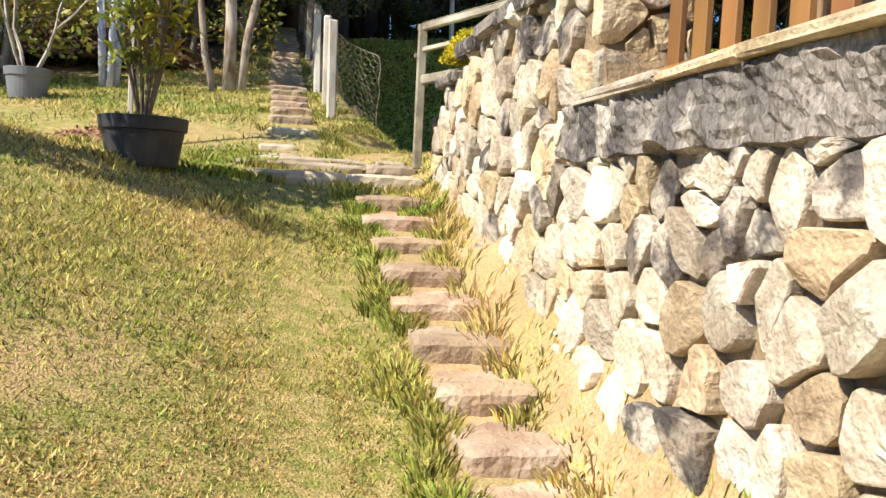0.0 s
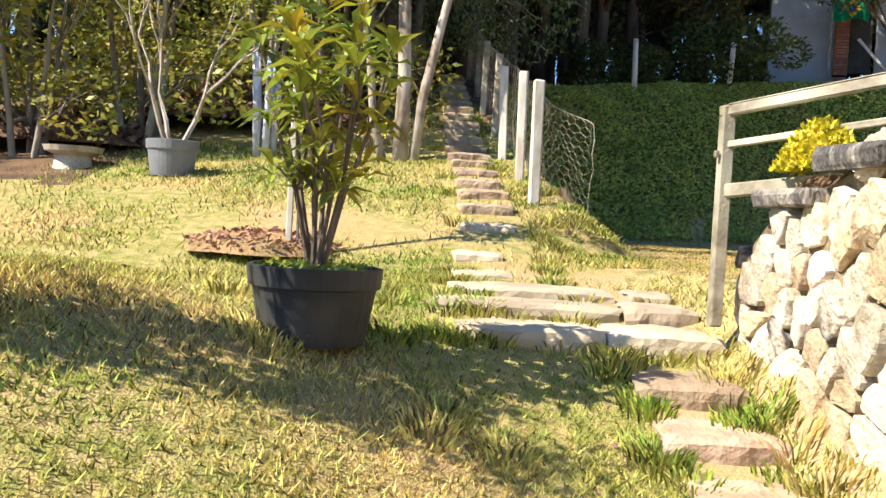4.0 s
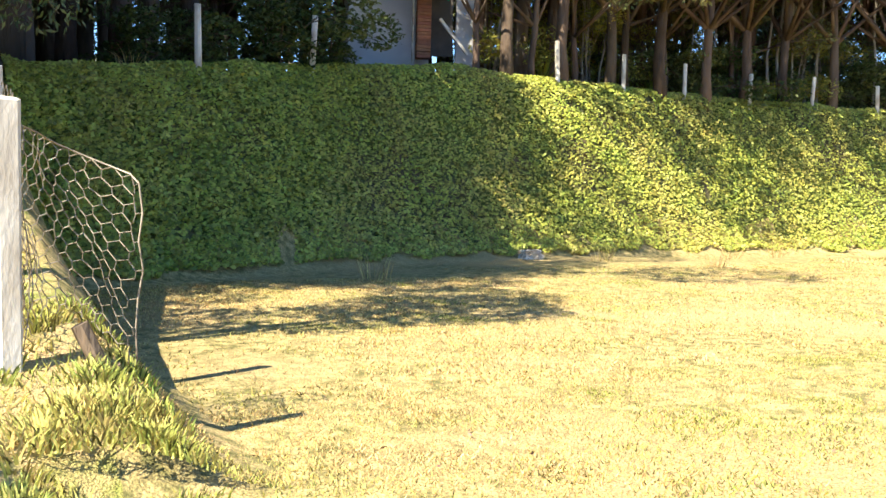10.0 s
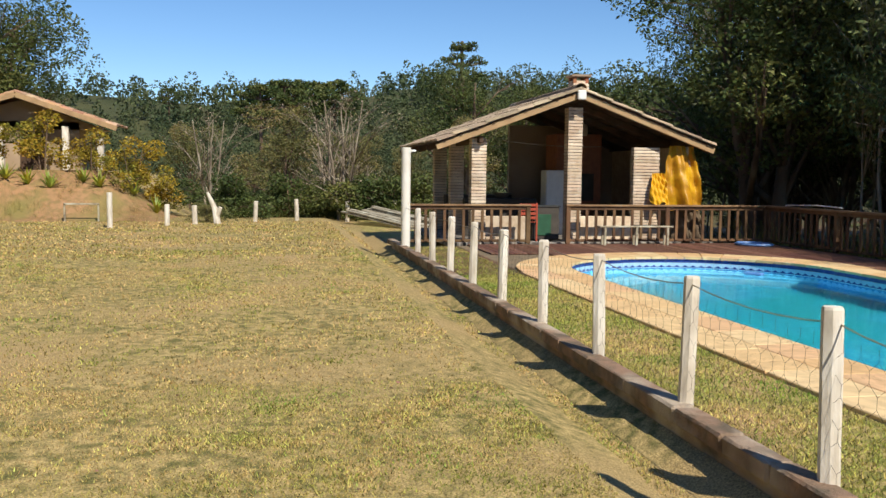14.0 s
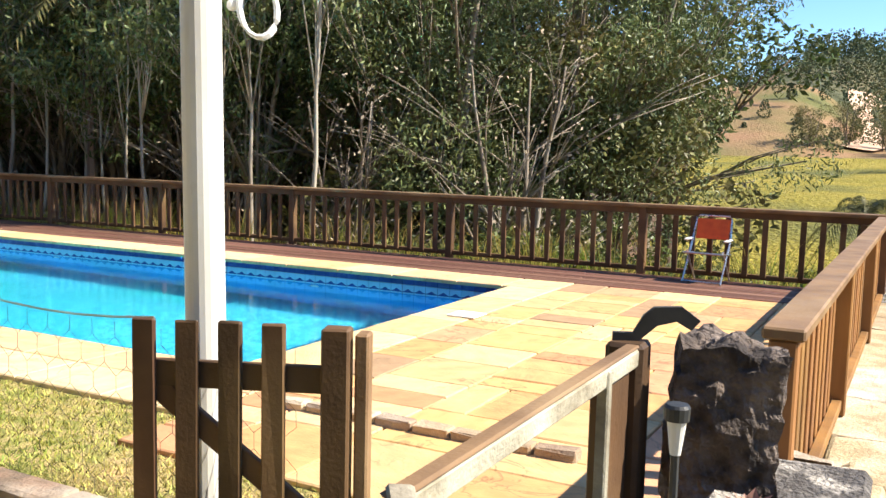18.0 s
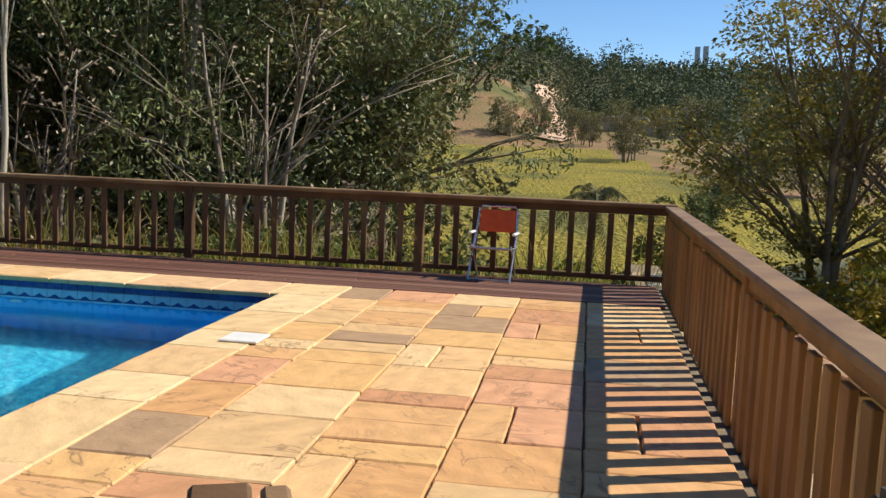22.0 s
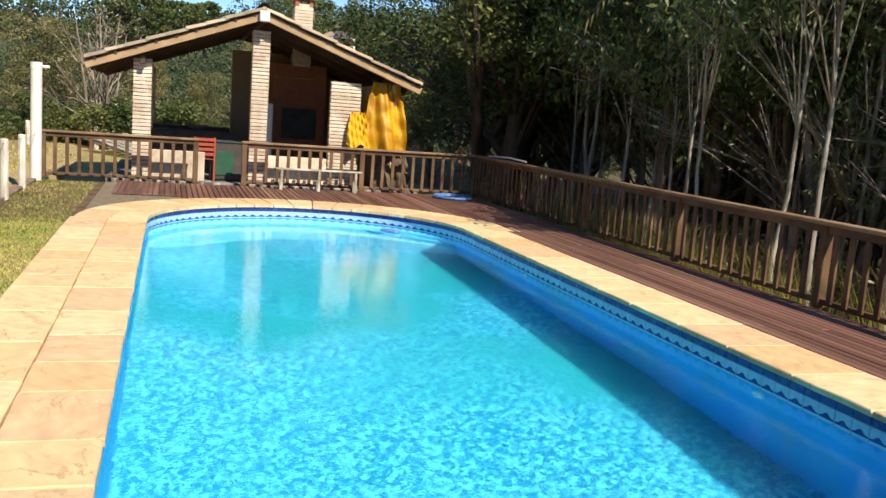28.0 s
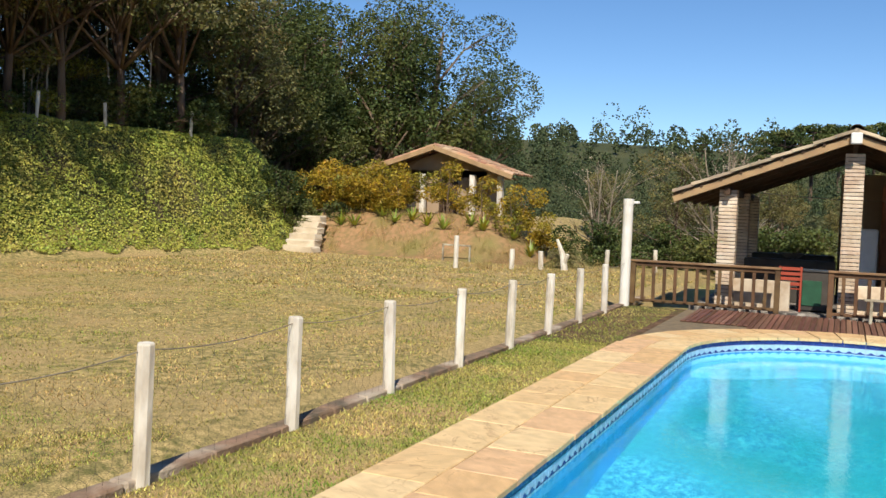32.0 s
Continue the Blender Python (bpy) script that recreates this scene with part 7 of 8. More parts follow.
def heap(name, at, rx, ry, h, n, size, mat, label, seed, base_mat):
    """A heap of leaves or clods: a low mound with loose pieces on it."""
    rr = random.Random(seed)
    mb = MB()
    k, rings = 18, 5
    vs = [(0, 0, h)]
    for r in range(1, rings + 1):
        f = r / rings
        for j in range(k):
            a = 6.2832 * j / k
            q = 1 + 0.15 * rr.uniform(-1, 1)
            vs.append((rx * f * q * math.cos(a), ry * f * q * math.sin(a), h * (1 - f * f) * rr.uniform(0.8, 1.1) - (0.06 if r == rings else 0)))
    fs = [(0, 1 + j, 1 + (j + 1) % k) for j in range(k)]
    for r in range(rings - 1):
        for j in range(k):
            a, b = 1 + r * k + j, 1 + r * k + (j + 1) % k
            fs.append((a, a + k, b + k, b))
    mb.add(vs, fs, 1)
    st = R.getstate()
    R.seed(seed)
    for _ in range(n):
        a, q = rr.uniform(0, 6.28), rr.random() ** 0.5 * 1.05
        mb.leaf((rx * q * math.cos(a), ry * q * math.sin(a), max(0, h * (1 - q * q)) + rr.uniform(0, 0.03)), size * rr.uniform(0.5, 1.3), 0.5, 0.0)
    R.setstate(st)
    o = part(name, mb, [mat, base_mat])
    o.location = (at[0], at[1], land(*at))
    return tagged(o, label, "heap", kind="stuff")


CLOD = surf("dry_red_clod", (0.42, 0.24, 0.15), (0.30, 0.17, 0.11), 9, 0.95, 0.0, 10, island=0.3)
DEADLEAF = surf("dead_leaf", (0.24, 0.13, 0.09), (0.15, 0.085, 0.06), 4, 0.8, 0.0, 10, (0.34, 0.22, 0.16), 1.5, island=0.45)
heap("soil_heap", (-0.95, 8.95), 0.62, 0.5, 0.10, 700, 0.06, CLOD, "low heap of dry reddish clods and straw", 3, EARTH)
heap("leaf_heap", (-1.9, 15.2), 1.7, 1.0, 0.7, 3500, 0.14, DEADLEAF, "heap of dead brown leaves below the trees", 4, LITTER)
heap("leaf_heap", (-4.5, 14.0), 1.5, 0.9, 0.4, 1800, 0.14, DEADLEAF, "heap of dead brown leaves below the trees", 5, LITTER)


# ---- folding chair ----
def build_chair():
    c = thing("folding_chair", (3.89, -4.42, 0.005), "orange webbed folding chair with white armrests", "chair", rz=math.radians(-6))
    w = 0.25
    for s in (-1, 1):
        part("front_leg", MB().tube([(s * w, 0.22, 0.0), (s * w, -0.12, 0.55)], 0.0125, 8), ALU, c)
        part("rear_leg", MB().tube([(s * w * 0.94, -0.24, 0.0), (s * w * 0.94, 0.12, 0.42)], 0.0125, 8), ALU, c)
        part("armrest", MB().box((s * (w + 0.01), -0.02, 0.565), (0.05, 0.30, 0.03), ch=0.012), WHITEPLASTIC, c)
    back = [(-w, -0.06, 0.40), (-w * 0.98, -0.16, 0.62), (-w * 0.92, -0.23, 0.84), (-w * 0.8, -0.245, 0.875), (w * 0.8, -0.245, 0.875), (w * 0.92, -0.23, 0.84), (w * 0.98, -0.16, 0.62), (w, -0.06, 0.40)]
    part("back_frame", MB().tube(back, 0.0125, 8), ALU, c)
    part("seat_frame", MB().tube([(-w, -0.16, 0.37), (-w, 0.22, 0.40), (w, 0.22, 0.40), (w, -0.16, 0.37)], 0.0125, 8), ALU, c)
    part("backrest", MB().box((0, -0.20, 0.70), (0.44, 0.012, 0.28), rx=0.30, ch=0.004), ORANGE, c, "orange woven backrest")
    part("seat", MB().box((0, 0.03, 0.378), (0.48, 0.36, 0.012), rx=0.06, ch=0.004), ORANGE, c, "orange woven seat")
    c.scale = (0.92, 0.92, 0.9)
    part("foot_bar", MB().tube([(-w, 0.22, 0.02), (w, 0.22, 0.02)], 0.0115, 8), ALU, c)


build_chair()


# ---- things about the pavilion ----
def build_bench():
    b = thing("bench", (20.95, -1.2, 0.0), "weathered grey plank bench before the railing", "bench")
    for k in range(2):
        part("seat_plank", MB().box((0.12 * k - 0.06, 0, 0.42), (0.105, 1.75, 0.03), ch=0.005), GREYWOOD, b)
    for y in (-0.75, 0.0, 0.75):
        for x in (-0.09, 0.09):
            part("leg", MB().box((x, y, 0.2), (0.04, 0.05, 0.41), ch=0.004), GREYWOOD, b)


build_bench()


def tarp_mesh(w, h, depth, seed, waves):
    rr = random.Random(seed)
    mb = MB()
    nu, nv = 26, 20
    vs, fs = [], []
    ph = [rr.uniform(0, 6.28) for _ in range(4)]
    for j in range(nv + 1):
        v = j / nv
        for i in range(nu + 1):
            u = i / nu
            wide = w * (0.62 + 0.42 * math.sin(min(1.0, v * 1.2) * 1.5))
            x = (u - 0.5) * wide
            f = depth * (0.5 + 0.5 * math.sin(u * waves * 6.28 + ph[0] + 1.4 * v)) * (0.35 + v) + 0.03 * math.sin(u * 31 + ph[1] + v * 7) + 0.02 * math.sin(v * 23 + u * 9 + ph[2])
            vs.append((-f - 0.25 * math.sin(u * math.pi) * v, x, h * (1 - v) + 0.05 * math.sin(u * 9 + ph[3]) * v))
    for j in range(nv):
        for i in range(nu):
            a = j * (nu + 1) + i
            fs.append((a, a + 1, a + nu + 2, a + nu + 1))
    mb.add(vs, fs)
    return mb


tp = part("tarpaulin", tarp_mesh(0.92, 1.50, 0.24, 3, 1.7), TARP_DARK, smooth=True)
tp.matrix_world = pose(21.98, -2.72, 0.80)
tagged(tp, "bunched golden tarpaulin hung over the pavilion corner", "tarpaulin")
tp = part("tarpaulin", tarp_mesh(0.46, 0.72, 0.12, 8, 0.9), YELLOW, smooth=True)
tp.matrix_world = pose(21.90, -2.12, 0.92)
tagged(tp, "small folded yellow tarpaulin hung on the wall", "tarpaulin")
tp = part("brown_cloth", tarp_mesh(0.8, 0.9, 0.2, 12, 2.2), DARKBARK, smooth=True)
tp.matrix_world = pose(22.0, -2.95, 0.0)
tagged(tp, "brown cloth hanging below the tarpaulin", "cloth")


def build_red_chair(at, rz):
    c = thing("wooden_chair", at, "red-painted slatted wooden chair in the pavilion", "chair", rz=rz)
    for x in (-0.2, 0.2):
        part("leg", MB().box((x, 0.2, 0.22), (0.04, 0.04, 0.44), ch=0.004), REDPAINT, c)
        part("leg", MB().box((x, -0.2, 0.45), (0.04, 0.04, 0.90), ch=0.004), REDPAINT, c)
    for k in range(4):
        part("seat_slat", MB().box((0, -0.15 + 0.1 * k, 0.45), (0.44, 0.085, 0.02), ch=0.004), REDPAINT, c)
    for k in range(4):
        part("back_slat", MB().box((0, -0.2, 0.55 + 0.1 * k), (0.38, 0.02, 0.065), ch=0.004), REDPAINT, c)


build_red_chair((22.25, 1.02, 0.01), -1.5)
table = thing("metal_table", (22.45, 0.55, 0.01), "dark metal stove table by the entrance", "table")
part("tabletop", MB().box((0, 0, 0.82), (0.6, 0.72, 0.03), ch=0.005), PLASTIC, table)
part("front_panel", MB().box((-0.285, 0.05, 0.38), (0.02, 0.36, 0.5), ch=0.004), GREENPAINT, table, "dull green front panel")
part("body", MB().box((0, 0, 0.42), (0.55, 0.66, 0.78), ch=0.01), DARKSTUFF, table)
fridge = part("white_cabinet", MB().box((24.6, -0.35, 0.85), (0.5, 0.5, 1.7), ch=0.03), WHITEPLASTIC)
tagged(fridge, "small white cabinet inside the pavilion", "cabinet")
bowl = part("metal_bowl", MB().lathe((24.3, 1.1, 0.98), [(0.0, 0.0), (0.12, 0.01), (0.24, 0.10), (0.26, 0.12), (0.23, 0.11), (0.0, 0.03)], 24), PLASTIC)
tagged(bowl, "dark shallow bowl on the counter", "bowl")
cnt = part("bar_counter", MB().box((24.4, 1.15, 0.48), (0.5, 1.9, 0.95), ch=0.015), DARKSTUFF)
tagged(cnt, "low dark counter inside the pavilion", "counter")
wire_line("lamp_cable", [(22.1, 1.6, 2.35), (23.4, -1.3, 2.30)], 0.008, 0.05, "white cable strung under the pavilion roof")

hose = MB()
for k in range(5):
    pts = [(0.42 * (1 + 0.04 * k) * math.cos(a), 0.34 * (1 + 0.04 * k) * math.sin(a), 0.02 + 0.018 * (k % 3)) for a in [6.2832 * i / 28 for i in range(29)]]
    hose.tube(pts, 0.012, 6)
ho = part("garden_hose", hose, HOSE)
ho.location = (20.6, -3.95, 0.005)
tagged(ho, "coiled blue garden hose on the deck", "hose")
net = MB().tube([(0, 0, 0.0), (-1.2, 0.0, 0.04), (-2.2, 0.05, 0.02)], 0.014, 8)
o = part("pool_pole", net, WHITEPLASTIC)
o.matrix_world = pose(20.6, -4.70, 0.93)
tagged(o, "white pool cleaning pole laid on the railing", "pole")
float_box = part("pool_float", MB().box((16.6, -1.7, WATER_Z + 0.02), (0.34, 0.16, 0.06), rz=0.6, ch=0.02), HOSE)
tagged(float_box, "small blue float on the water", "float")

# ---- flag and bits on the bank ----
fl = MB()
nu, nv = 14, 8
vs = [(-0.5 + 1.0 * i / nu, 0.05 * math.sin(i * 0.9) + 0.03 * math.sin(j), -0.62 * j / nv - 0.06 * math.sin(i * 0.5)) for j in range(nv + 1) for i in range(nu + 1)]
fs = [(j * (nu + 1) + i, j * (nu + 1) + i + 1, (j + 1) * (nu + 1) + i + 1, (j + 1) * (nu + 1) + i) for j in range(nv) for i in range(nu)]
fl.add(vs, fs)
flag = thing("flag", (11.55, 25.2, 6.55), "green flag with a yellow diamond and blue disc", "flag")
part("cloth", fl, GREENCLOTH, flag)
part("diamond", MB().box((0, -0.075, -0.33), (0.34, 0.006, 0.34), ry=0.785), FLAGYELLOW, flag)
dm = MB().lathe((0, 0, 0), [(0.0, 0.0), (0.105, 0.0), (0.105, 0.006), (0.0, 0.006)], 20)
dm.v = [(v[0], -0.081 - v[2], v[1] - 0.33) for v in dm.v]
part("disc", dm, FLAGBLUE, flag)
part("pole", MB().tube([(-0.5, 0, -2.4), (-0.5, 0, 0.1)], 0.02, 6), GREYWOOD, flag)

for x, h in ((15.1, 1.2), (17.4, 1.1), (19.8, 1.1), (22.2, 1.0), (24.6, 1.1), (27.2, 1.0), (30.7, 1.1), (7.6, 1.2), (5.0, 1.2)):
    y = lerp_table(x, BANK_FOOT) + 2.1
    build_post("boundary_post", (x, y, land(x, y) - 0.05), h, 0.06, WHITEPOST, "white boundary post on top of the bank", "post", "bank posts", (R.uniform(-0.05, 0.05), R.uniform(-0.05, 0.05)))
for i, (x, y) in enumerate(((30.45, 11.85), (31.68, 10.3), (32.4, 9.5), (33.85, 7.58), (35.02, 6.11), (36.6, 4.14), (37.6, 2.2))):
    build_post("field_post", (x, y, land(x, y) - 0.02), (1.1, 0.7, 0.65, 0.75, 0.8, 0.8, 0.8, 1.0, 0.9)[i], 0.075, WHITEPOST, "white fence post at the far field edge", "post", "field posts", (R.uniform(-0.06, 0.06), R.uniform(-0.06, 0.06)))
stump = part("split_stump", MB().tube([(0, 0, -0.1), (0.05, 0.1, 0.5), (0.12, 0.34, 1.05)], [0.13, 0.10, 0.05], 8).tube([(0.02, 0.05, 0.2), (-0.05, -0.1, 0.55)], [0.09, 0.07], 7), WHITEPOST)
stump.location = (32.9, 8.8, land(32.9, 8.8))
tagged(stump, "pale split stump at the field edge", "stump")
goal = thing("small_goal", (34.1, 13.4, FIELD_Z), "little grey wooden goal frame on the field", "goal")
for y in (-0.55, 0.55):
    part("goal_post", MB().box((0, y, 0.3), (0.06, 0.06, 0.62), ch=0.006), GREYWOOD, goal)
part("crossbar", MB().box((0, 0, 0.60), (0.06, 1.16, 0.06), ch=0.006), GREYWOOD, goal)
stile = thing("earth_stair", (33.6, 20.0, FIELD_Z), "worn whitish stair cut into the bank foot", "steps")
for k in range(6):
    part("tread", MB().box((0.35 * k, 0.1 * k, 0.10 + 0.24 * k), (0.62, 1.5 - 0.12 * k, 0.30), ch=0.05, jit=0.04), WHITESTONE, stile)
cover = part("drain_cover", MB().box((5.25, -0.66, 0.014), (0.28, 0.28, 0.016), ch=0.005), WHITEPLASTIC)
tagged(cover, "square white plastic drain cover on the coping", "cover")
bx = 3.05
while bx < 4.75:
    bb = part("edging_brick", MB().box((bx + 0.11, 2.55, 0.012), (0.215, 0.10, 0.075), rz=R.uniform(-0.03, 0.03), ch=0.01, jit=0.006), STEP)
    tagged(bb, "worn edging brick at the lawn border", "brick", "lawn edging")
    bx += 0.23
rk = rough_rock((0.5, 0.4, 0.28), 2.2)
rk.materials.append(STONE)
o = new("white_rock", rk)
o.location = (12.5, 22.2, FIELD_Z + 0.06)
tagged(o, "pale rock at the foot of the ivy bank", "rock")
rk = rough_rock((0.11, 0.09, 0.08), 5.2)
rk.materials.append(STONE)
o = new("white_rock", rk)
o.location = (-1.35, 4.6, land(-1.35, 4.6) + 0.04)
tagged(o, "pale rock lying on the lawn", "rock")
gs = part("stone_seat", MB().lathe((-3.6, 12.2, land(-3.6, 12.2)), [(0.22, -0.1), (0.19, 0.12), (0.30, 0.16), (0.32, 0.22), (0.0, 0.23)], 18), STONE)
tagged(gs, "low round stone seat on the lawn", "seat")
rp2 = pot((-5.0, 11.4, land(-5.0, 11.4)), 0.2, 0.3, REDBRICK, "red clay pot below the trees")


# lumber piles behind the white pole
def lumber(at, n, ln, rz, label, mat, seed):
    rr = random.Random(seed)
    t = thing("lumber_pile", at, label, "lumber", rz=rz)
    for k in range(n):
        part("board", MB().box((rr.uniform(-0.2, 0.2), 0.28 * (k % 6) - 0.7, 0.08 + 0.09 * (k // 6) + 0.02 * rr.random()), (ln * rr.uniform(0.8, 1.1), 0.2, 0.05), ry=-0.10, ch=0.008), mat, t)
    return t


lumber((33.5, 2.6, land(33.5, 2.6) + 0.1), 14, 4.5, 0.5, "pile of weathered boards beside the pavilion", GREYWOOD, 4)


# ---- valley: road, roof, palm, towers ----
def ribbon(name, pts, w, mat, label):
    mb = MB()
    vs, fs = [], []
    for i, p in enumerate(pts):
        a, b = Vector(pts[max(0, i - 1)]), Vector(pts[min(len(pts) - 1, i + 1)])
        d = (b - a).normalized()
        s = Vector((-d.y, d.x)) * w / 2
        for k in (-1, -0.33, 0.33, 1):
            q = Vector(p) + s * k
            vs.append((q.x, q.y, ground_z(q.x, q.y) + 0.25))
    for i in range(len(pts) - 1):
        for k in range(3):
            a = i * 4 + k
            fs.append((a, a + 1, a + 5, a + 4))
    mb.add(vs, fs)
    o = part(name, mb, mat)
    return tagged(o, label, "road", kind="structure")


ribbon("road", [(lerp_table(0.5 * k, [(0, 7.6), (3, 6.2), (6, 6.6), (11, 10.0), (15, 11.2), (20, 8.0)]), -92 - 2 * k) for k in range(41)], 3.4, ROAD, "pale dirt road winding down the far hillside")
hb = thing("far_shed", (-3.2, -118, land(-3.2, -118) - 0.8), "long low shed with a pale roof in the valley", "shed")
part("wall", MB().box((0, 0, 1.2), (9, 4, 2.6)), HOUSEWALL, hb)
part("roof", MB().box((0, 0, 2.7), (10, 5, 0.25), ch=0.05), PLASTER, hb)
for k, (x, h) in enumerate(((-100, 12), (-94, 11.5))):
    tw = part("tower_block", MB().box((0, 0, h / 2 + 14), (3.6, 3.6, h + 28), ch=0.1), PLASTER)
    tw.location = (x + 22, -700, land(x + 22, -700) + 7)
    tagged(tw, "distant pale tower block on the skyline", "building", "far towers")


pond = MB()
pond.add([(-9.5 + 9 * math.cos(a) * (1 + 0.1 * math.sin(3 * a)), -31.5 + 6 * math.sin(a) * (1 + 0.12 * math.cos(2 * a)), -2.55) for a in [6.2832 * i / 28 for i in range(28)]], [tuple(range(28))])
POND = surf("pond_water", (0.05, 0.07, 0.07), (0.06, 0.08, 0.08), 0.5, 0.08, 0.3, 3, dist=0.02, spec=0.5)
tagged(part("pond", pond, POND), "still grey pond in the valley below", "water", kind="structure")
hut = thing("valley_hut", (-1.0, -7.6, land(-1.0, -7.6)), "low hut with a red corrugated roof below the terrace", "hut")
hz = land(-1.0, -7.6)
part("wall", MB().box((0, 0, (-1.35 - hz) / 2), (3.3, 3.4, -1.35 - hz)), HOUSEWALL, hut)
for k in range(21):
    part("roof_sheet", MB().tube([(-1.9 + 0.19 * k, -2.1, -1.42 - hz), (-1.9 + 0.19 * k, 2.1, -1.12 - hz)], 0.105, 8), TILE, hut)


def palm(at, h, n, ln, seed, label):
    rr = random.Random(seed)
    t = thing("palm", at, label, "palm")
    part("trunk", MB().tube([(0, 0, -0.2), (0.05, 0, h * 0.5), (0, 0.05, h)], [0.12, 0.10, 0.09], 8), DARKBARK, t)
    mb = MB()
    for k in range(n):
        a = 2.39996 * k
        e = rr.uniform(-0.1, 1.2)
        prev = None
        for s in range(7):
            f = s / 6
            r = ln * f * math.cos(e) * (1 - 0.1 * f)
            z = h + ln * f * math.sin(e) - 0.75 * ln * f * f
            c = Vector((r * math.cos(a), r * math.sin(a), z))
            side = Vector((-math.sin(a), math.cos(a), 0))
            if prev is not None:
                for sg in (-1, 1):
                    for q in range(3):
                        b0 = prev.lerp(c, q / 3)
                        tip = b0 + side * sg * ln * 0.22 * (1 - 0.6 * f) + (c - prev) * 0.6 - Vector((0, 0, 0.10))
                        b1 = prev.lerp(c, (q + 0.6) / 3)
                        mb.add([tuple(b0), tuple(tip), tuple(b1)], [(0, 1, 2)])
            prev = c
    part("fronds", mb, LEAF_OLIVE, t)
    return t


palm((2.75, -15.5, land(2.75, -15.5)), 3.5, 34, 1.35, 3, "bushy palm below the deck corner")
palm((17.2, -6.8, land(17.2, -6.8)), 6.0, 22, 2.1, 6, "tall slender palm behind the deck railing")
palm((34.2, 9.2, land(34.2, 9.2)), 0.3, 24, 1.5, 4, "low feathery palm at the field edge")


def agave(at, n, ln, seed):
    rr = random.Random(seed)
    o = thing("agave", at, "spiky pale green agave plant on the bank edge", "plant", "agaves")
    for k in range(n):
        mb = MB()
        a = 2.39996 * k
        e = rr.uniform(0.35, 1.35)
        d = Vector((math.cos(a) * math.cos(e), math.sin(a) * math.cos(e), math.sin(e)))
        side = Vector((-math.sin(a), math.cos(a), 0)) * 0.04
        q = ln * rr.uniform(0.7, 1.1)
        m1 = d * q * 0.5
        tip = d * q - Vector((0, 0, 0.1 * q))
        mb.add([tuple(side), tuple(-side), tuple(m1 - side), tuple(m1 + side), tuple(tip)], [(0, 1, 2, 3), (3, 2, 4)])
        part("leaf", mb, LEAF_YEL, o)
    return o


for i in range(12):
    x, y = 35.6 + R.uniform(0, 1.3), 11.5 + 0.8 * i + R.uniform(-0.3, 0.3)
    agave((x, y, land(x, y)), 18, 0.8, i)
for i in range(8):
    x, y = R.uniform(14, 33), 0
    y = lerp_table(x, BANK_FOOT) + 2.5 + R.uniform(0, 1.5)
    agave((x, y, land(x, y)), 22, 1.2, 40 + i)


# ---- ivy on the bank ----
def ivy():
    mb = MB()
    rr = random.Random(12)
    st = R.getstate()
    R.seed(14)
    for _ in range(98000):
        x = 1.9 + 33.5 * rr.random() ** 1.25
        foot = lerp_table(x, BANK_FOOT)
        f = rr.random()
        y = foot + 0.0 + f * 2.5 + 0.25 * noise.noise(Vector((x * 1.3, 0, 0)))
        n1 = noise.noise(Vector((x * 0.9, f * 3, 4)))
        if n1 < -0.62:
            continue
        z = land(x, y) + 0.05 + 0.10 * max(0, n1) + rr.uniform(0, 0.08)
        nrm = Vector((-0.2 + rr.gauss(0, 0.36), -0.68 + rr.gauss(0, 0.32), 0.72 + rr.gauss(0, 0.32))).normalized()
        d = nrm.cross(Vector((rr.uniform(-1, 1), rr.uniform(-1, 1), rr.uniform(-1, 1)))).normalized()
        e = nrm.cross(d)
        q = rr.uniform(0.045, 0.10)
        c = Vector((x, y - 0.04 - 0.08 * max(0, n1), z))
        mb.add([tuple(c - d * q * 0.5), tuple(c - d * q * 0.1 + e * q * 0.42), tuple(c + d * q * 0.6), tuple(c - d * q * 0.1 - e * q * 0.42)], [(0, 1, 2, 3)])
    R.setstate(st)
    o = part("ivy", mb, IVY)
    tagged(o, "dense ivy covering the steep earth bank", "ivy", kind="stuff")


ivy()


# ---- grass ----
def grass(name, boxes, mat, label, seed, keep=None):
    """Single blades of grass, as one mass. boxes: x0, x1, y0, y1, number, height, width."""
    rr = random.Random(seed)
    vs, fs = [], []
    for x0, x1, y0, y1, n, h, w in boxes:
        for _ in range(n):
            x, y = rr.uniform(x0, x1), rr.uniform(y0, y1)
            if keep and not keep(x, y, rr):
                continue
            z = land(x, y) - 0.006
            a = rr.uniform(0, 6.2832)
            hh = h * rr.uniform(0.45, 1.35)
            ln = hh * rr.uniform(0.2, 1.3)
            b = rr.uniform(0, 6.2832)
            dx, dy = w * math.cos(a), w * math.sin(a)
            k = len(vs)
            vs.extend(((x - dx, y - dy, z), (x + dx, y + dy, z), (x + ln * math.cos(b), y + ln * math.sin(b), z + hh)))
            fs.append((k, k + 1, k + 2))
    me = bpy.data.meshes.new(name)
    me.from_pydata(vs, [], fs)
    me.materials.append(mat)
    me.update()
    return tagged(new(name, me), label, "grass", kind="stuff")


def off_steps(x, y, rr):
    if x < -2.4 and rr.random() < (-2.4 - x) / 1.7:
        return False
    if y < 6.5 and x > 1.18 and rr.random() < 0.93:
        return False
    if 6.4 < y < 7.75 and 0.22 < x < 1.72:
        return False
    if 7.9 < y < 22 and 0.45 < x < 1.06 and rr.random() < 0.85:
        return False
    patch = noise.noise(Vector((x * 0.8, y * 0.8, 7)))
    return rr.random() < 0.62 + 1.3 * patch


